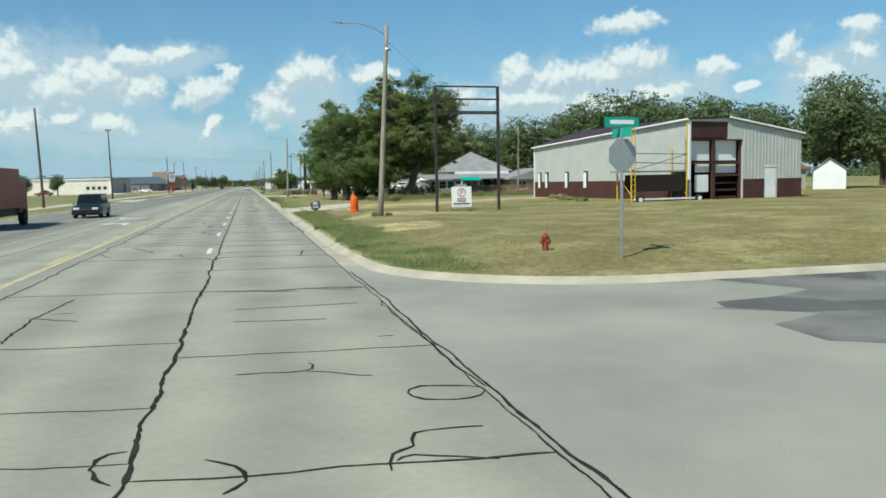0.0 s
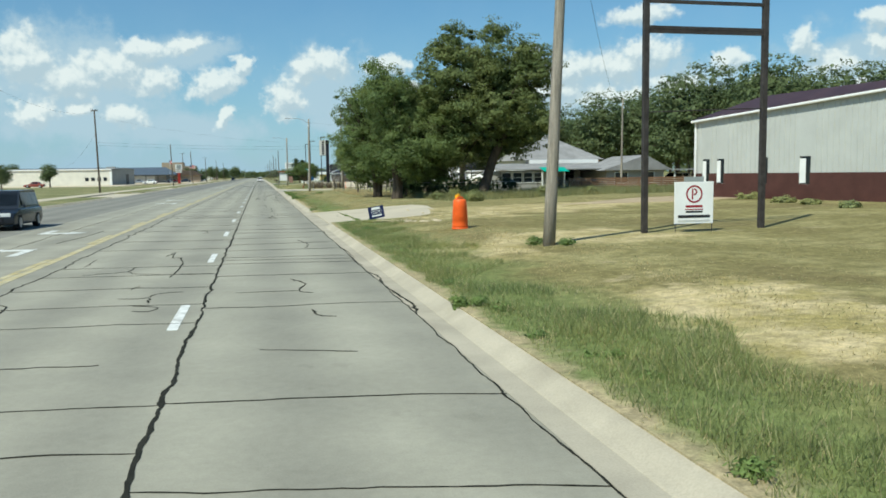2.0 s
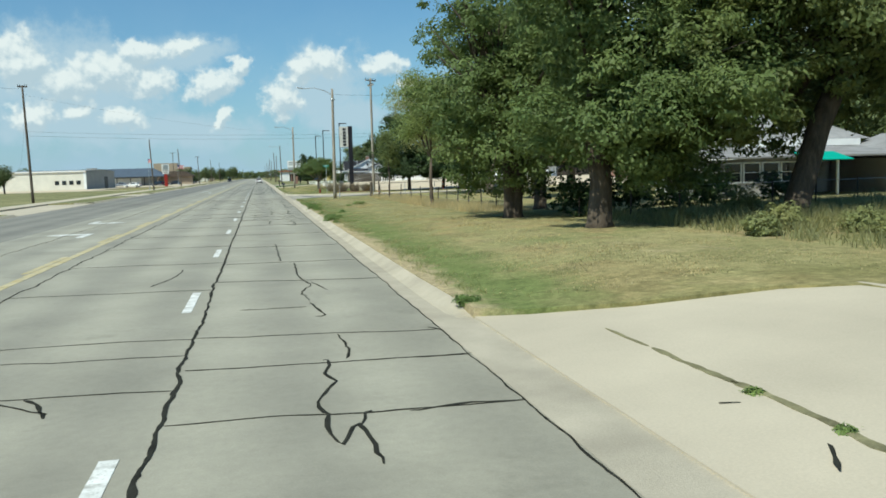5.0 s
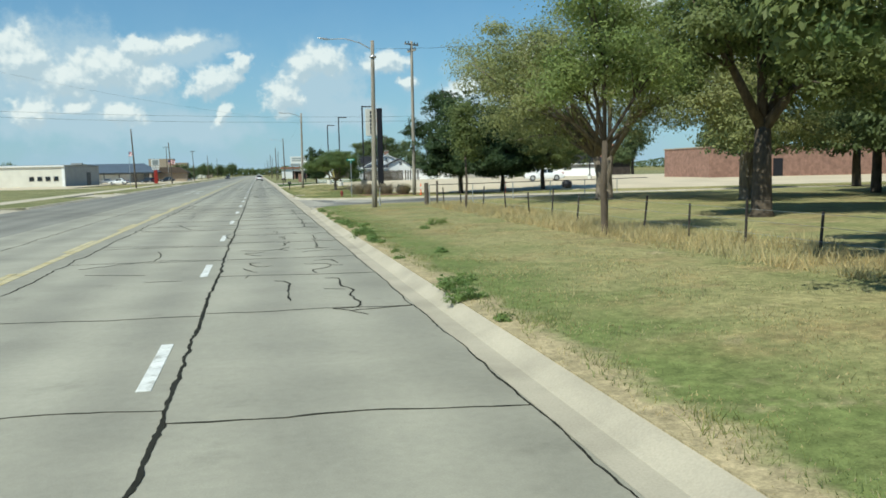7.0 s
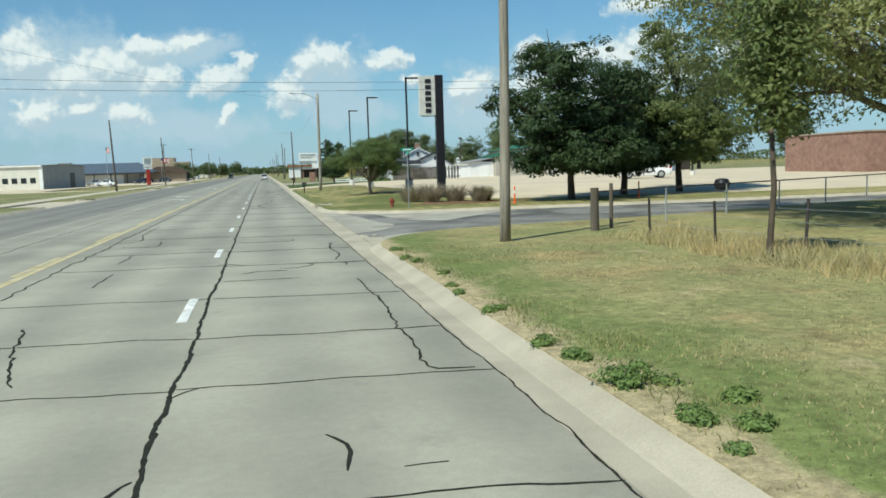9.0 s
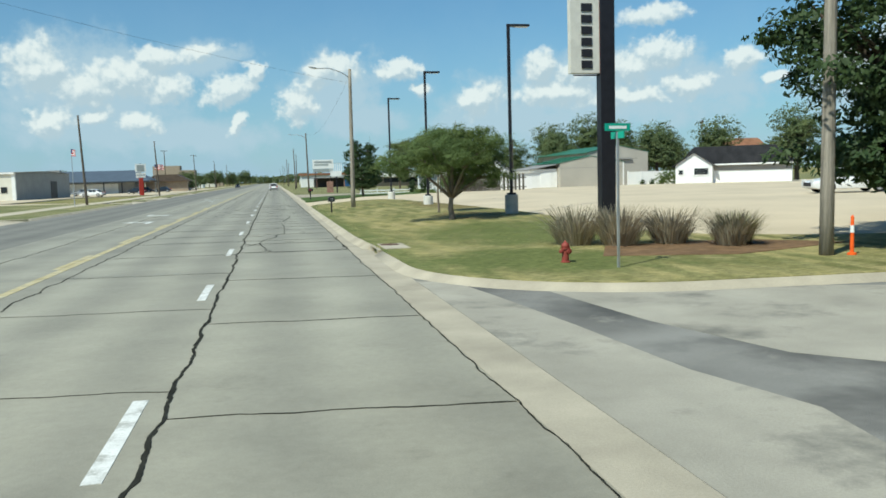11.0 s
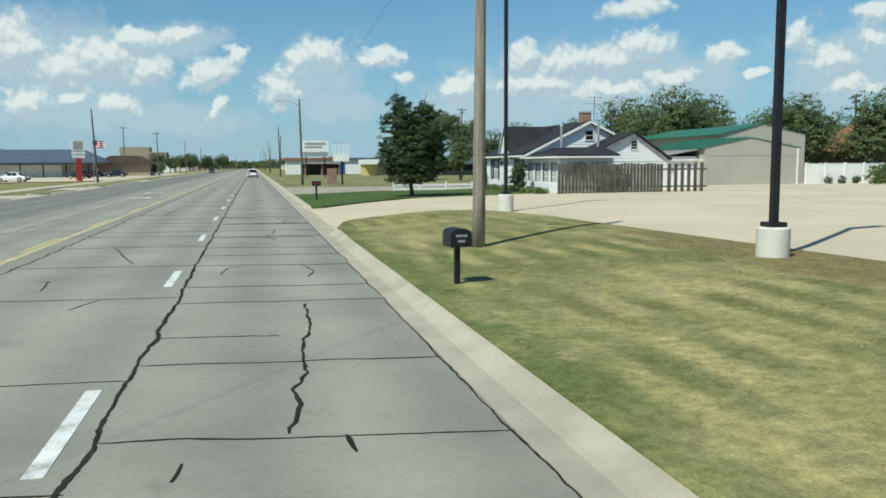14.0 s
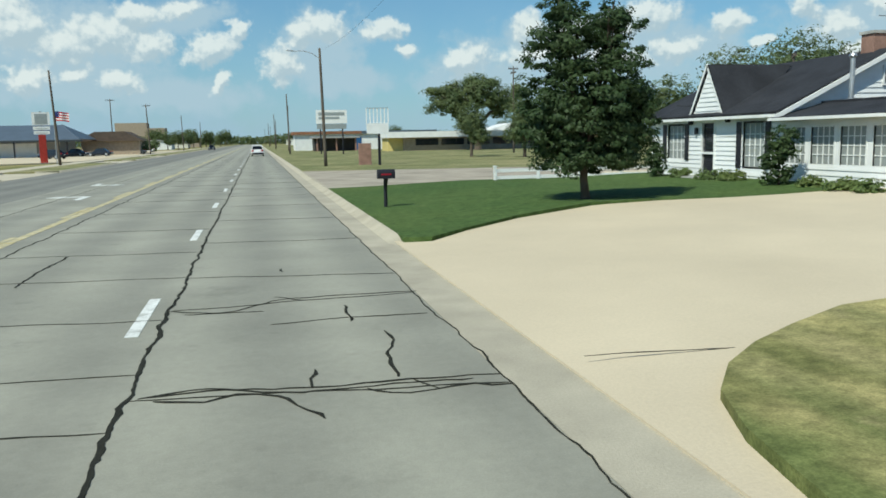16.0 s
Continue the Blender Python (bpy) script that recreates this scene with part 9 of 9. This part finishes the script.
for i, x in enumerate((46.0, 47.3, 48.6)):
    shrub(x, 193.1, 0.35, [(0, 0, 0.4, 0.36, 0.3, 0.42)], LEAF_DEEP, "small dark shrub at the white vinyl fence", 160 + i, 900, 0.05)
shrub(46.2, 187.2, 0.3, [(0, 0, 1.0, 1.3, 1.2, 1.0), (-0.6, 0.3, 0.8, 0.9, 0.9, 0.8), (0.5, -0.2, 1.5, 0.9, 0.9, 0.8)], LEAF_MID, "large round shrub at the end of the white fence", 166, 5000)
shrub(50.4, 192.6, 0.35, [(0, 0, 0.9, 1.2, 0.9, 0.9), (0.9, 0.2, 0.7, 0.9, 0.8, 0.7)], LEAF_MID, "broad green shrub between fence and annex", 165, 3000, 0.08)
for i, (x, y, s) in enumerate(((26.5, 30.5, .8), (25.2, 26, .6), (24.4, 21, .5), (25.0, 24, .5))):
    shrub(x - 1.6, y, high(x, y) - 0.03, [(0, 0, 0.2 * s, 0.9 * s, 0.7 * s, 0.3 * s)], LEAF_GREY, "low weeds along the warehouse wall", 140 + i, 900, 0.08)


# turf blades: the verge beside the kerb, then the wider lots
def blades(name, x0, x1, y0, y1, per, h, material, seed, label, hf, keep=None, width=0.012):
    rng = np.random.default_rng(seed)
    n = int((x1 - x0) * (y1 - y0) * per)
    xy = np.c_[rng.uniform(x0, x1, n), rng.uniform(y0, y1, n)]
    clump = np.sin(xy[:, 0] * 1.7 + np.sin(xy[:, 1] * 0.9) * 2) * np.sin(xy[:, 1] * 1.3 + np.cos(xy[:, 0] * 1.1) * 2)
    ok = rng.uniform(-1, 1, n) < clump * 0.9 + 0.35
    if keep is not None:
        ok &= np.array([keep(a, c) for a, c in xy])
    xy, clump = xy[ok], clump[ok]
    n = len(xy)
    z = np.array([hf(a, c) for a, c in xy]) - 0.01
    a = rng.uniform(0, 2 * np.pi, n)
    hh = (h * rng.uniform(0.35, 1.0, n) * (0.75 + 0.35 * clump))[:, None]
    w = np.c_[np.cos(a), np.sin(a), 0 * a] * width
    base = np.c_[xy, z]
    tip = base + np.c_[rng.normal(0, 0.45, n), rng.normal(0, 0.45, n), np.ones(n)] * hh
    v = np.stack([base - w, base + w, tip], 1).reshape(-1, 3)
    me = bpy.data.meshes.new(name)
    me.from_pydata(v.tolist(), [], np.arange(3 * n).reshape(n, 3).tolist())
    me.materials.append(material)
    tagged(new(name, me), label, "grass", kind="stuff")


def off_drive(x, y):
    return not (28.4 < y < 41.6 and x < 10.2) and not (97.5 < y < 121.5 and (y > 97.5)) and not (y < -8 and (x - 9.6) ** 2 + (y + 8.05) ** 2 > 27 and x < 9.6)


def rank(x, y):
    """Where the unmown strip along the kerb stands high."""
    wide = 1.25 + 0.5 * math.sin(y * 0.55) + 0.35 * math.sin(y * 1.7 + 1)
    if y > 42:
        wide = 0.1 + 0.3 * math.sin(y * 0.9) + 0.3 * math.sin(y * 2.3)
    return off_drive(x, y) and 4.34 + 0.1 * math.sin(y * 3.1) < x < 4.7 + wide


blades("tall_verge_grass", 4.2, 7.0, -11.5, 29, 900, 0.2, GRASS_LUSH, 221, "rank green grass standing high along the kerb", high, rank, 0.006)
blades("tall_verge_straw", 4.2, 7.4, -11.5, 29, 110, 0.26, GRASS_DRY, 222, "dry seed stalks in the rank kerb grass", high, rank, 0.004)
blades("tall_field_grass", 4.2, 6.0, 42.5, 97, 380, 0.14, GRASS_LUSH, 223, "rank green grass at the kerb edge", high, rank, 0.006)
blades("verge_grass", 4.3, 6.4, -12, 42, 240, 0.07, GRASS_GREEN, 201, "uneven green verge grass along the kerb", high, off_drive, 0.008)
blades("verge_straw", 4.16, 8.4, -13, 97, 95, 0.08, GRASS_DRY, 202, "straw-coloured grass mixed into the verge", high, off_drive, 0.008)
blades("field_verge_grass", 4.55, 6.4, 42, 97, 130, 0.06, GRASS_GREEN, 231, "thin olive verge grass before the field", high, off_drive, 0.008)
blades("lot_grass", 6.4, 14, -13, 60, 60, 0.04, GRASS_GREEN, 203, "thin green grass over the lot", high, off_drive, 0.012)
blades("lot_straw", 8.4, 16, -13, 60, 45, 0.04, GRASS_DRY, 204, "thin straw grass over the lot", high, off_drive, 0.012)
blades("field_straw", 4.6, 14, 42, 97, 110, 0.05, GRASS_DRY, 211, "straw grass mixed into the field", high, off_drive, 0.012)
blades("rough_grass", 12.5, 44, 43.0, 57, 110, 0.62, GRASS_GREEN, 210, "tall rough green grass along the board fence", high, None, 0.014)
blades("fence_grass", 10.2, 13.0, 64, 99, 160, 0.5, GRASS_DRY, 205, "tall dry grass along the wire fence", high, off_drive, 0.012)
blades("field_grass", 6.4, 14, 60, 97, 70, 0.05, GRASS_GREEN, 206, "green grass before the wire fence", high, off_drive, 0.012)


def on_lawn(x, y):
    return x < 12.7 - max(0, y - 130) * 0.035 and (y > 123 or x > 6) and not (y > 164.5 and (x < 5.2 or (x - 8) ** 2 / 12 + (y - 163) ** 2 / 25 > 1))


blades("lawn_grass", 4.16, 13, 121, 171, 170, 0.032, GRASS_GREEN, 207, "short mown green lawn blades", high, on_lawn, 0.010)
blades("lawn_straw", 4.3, 13, 121, 171, 170, 0.032, GRASS_DRY, 208, "short mown straw lawn blades", high, on_lawn, 0.010)
def weed(x, y, z, s, seed, label, more=1):
    rng = np.random.default_rng(seed)
    blobs = [(rng.normal(0, s * 0.5), rng.normal(0, s * 0.5), s * rng.uniform(0.3, 0.6), s * rng.uniform(0.6, 1), s * rng.uniform(0.6, 1), s * rng.uniform(0.4, 0.75)) for _ in range(3)]
    o = new("weed_clump", quads("weed_clump", leaf_cloud(rng, blobs, 420 * more, 0.024, 0.05, 0.6), WEED))
    o.matrix_basis = pose(x, y, z - 0.02)
    tagged(o, label, "plant", kind="stuff")


for i, (x, y, q) in enumerate(((5.42, 36.3, .06), (5.45, 35.2, .08), (5.44, 34.6, .07), (5.48, 33.2, .06), (5.5, 31.6, .09), (5.5, 30.9, .1))):
    weed(x, y, drive_high(x, y), q * 0.55, 350 + i, "small weeds in the driveway joint")
rw = random.Random(77)
for i in range(40):
    y = rw.choice((rw.uniform(-5, 29), rw.uniform(42, 97), rw.uniform(62, 97)))
    x = 4.22 + abs(rw.gauss(0, 0.28))
    s = rw.uniform(0.05, 0.13)
    weed(x, y, 0.15, s, 300 + i, "grey-green weed tuft at the kerb")
for i, (x, y, s) in enumerate(((4.3, 66.4, .5), (4.24, 65.2, .45), (4.5, 78.7, .42), (7.43, 81.9, .5), (5.44, 72.2, .25), (4.28, 78.2, .52), (4.26, 79.1, .26), (4.3, 76.4, .28), (4.48, 77.4, .2), (6.7, 80.0, .2), (4.3, 83.7, .34), (4.46, 82.6, .2), (4.24, 85.4, .18), (4.3, 84.7, .2), (4.8, 82.3, .17), (5.07, 82.9, .14), (4.36, -4.3, .28), (4.4, 6.8, .3), (7.9, 14.0, .35), (8.5, 13.2, .35), (6.0, 29.3, .34), (5.03, 23.5, .32), (4.24, 41.9, .2), (13.5, 42.8, .7))):
    weed(x, y, high(x, y), s * 0.62, 400 + i, "bushy green weed in the verge", 3)
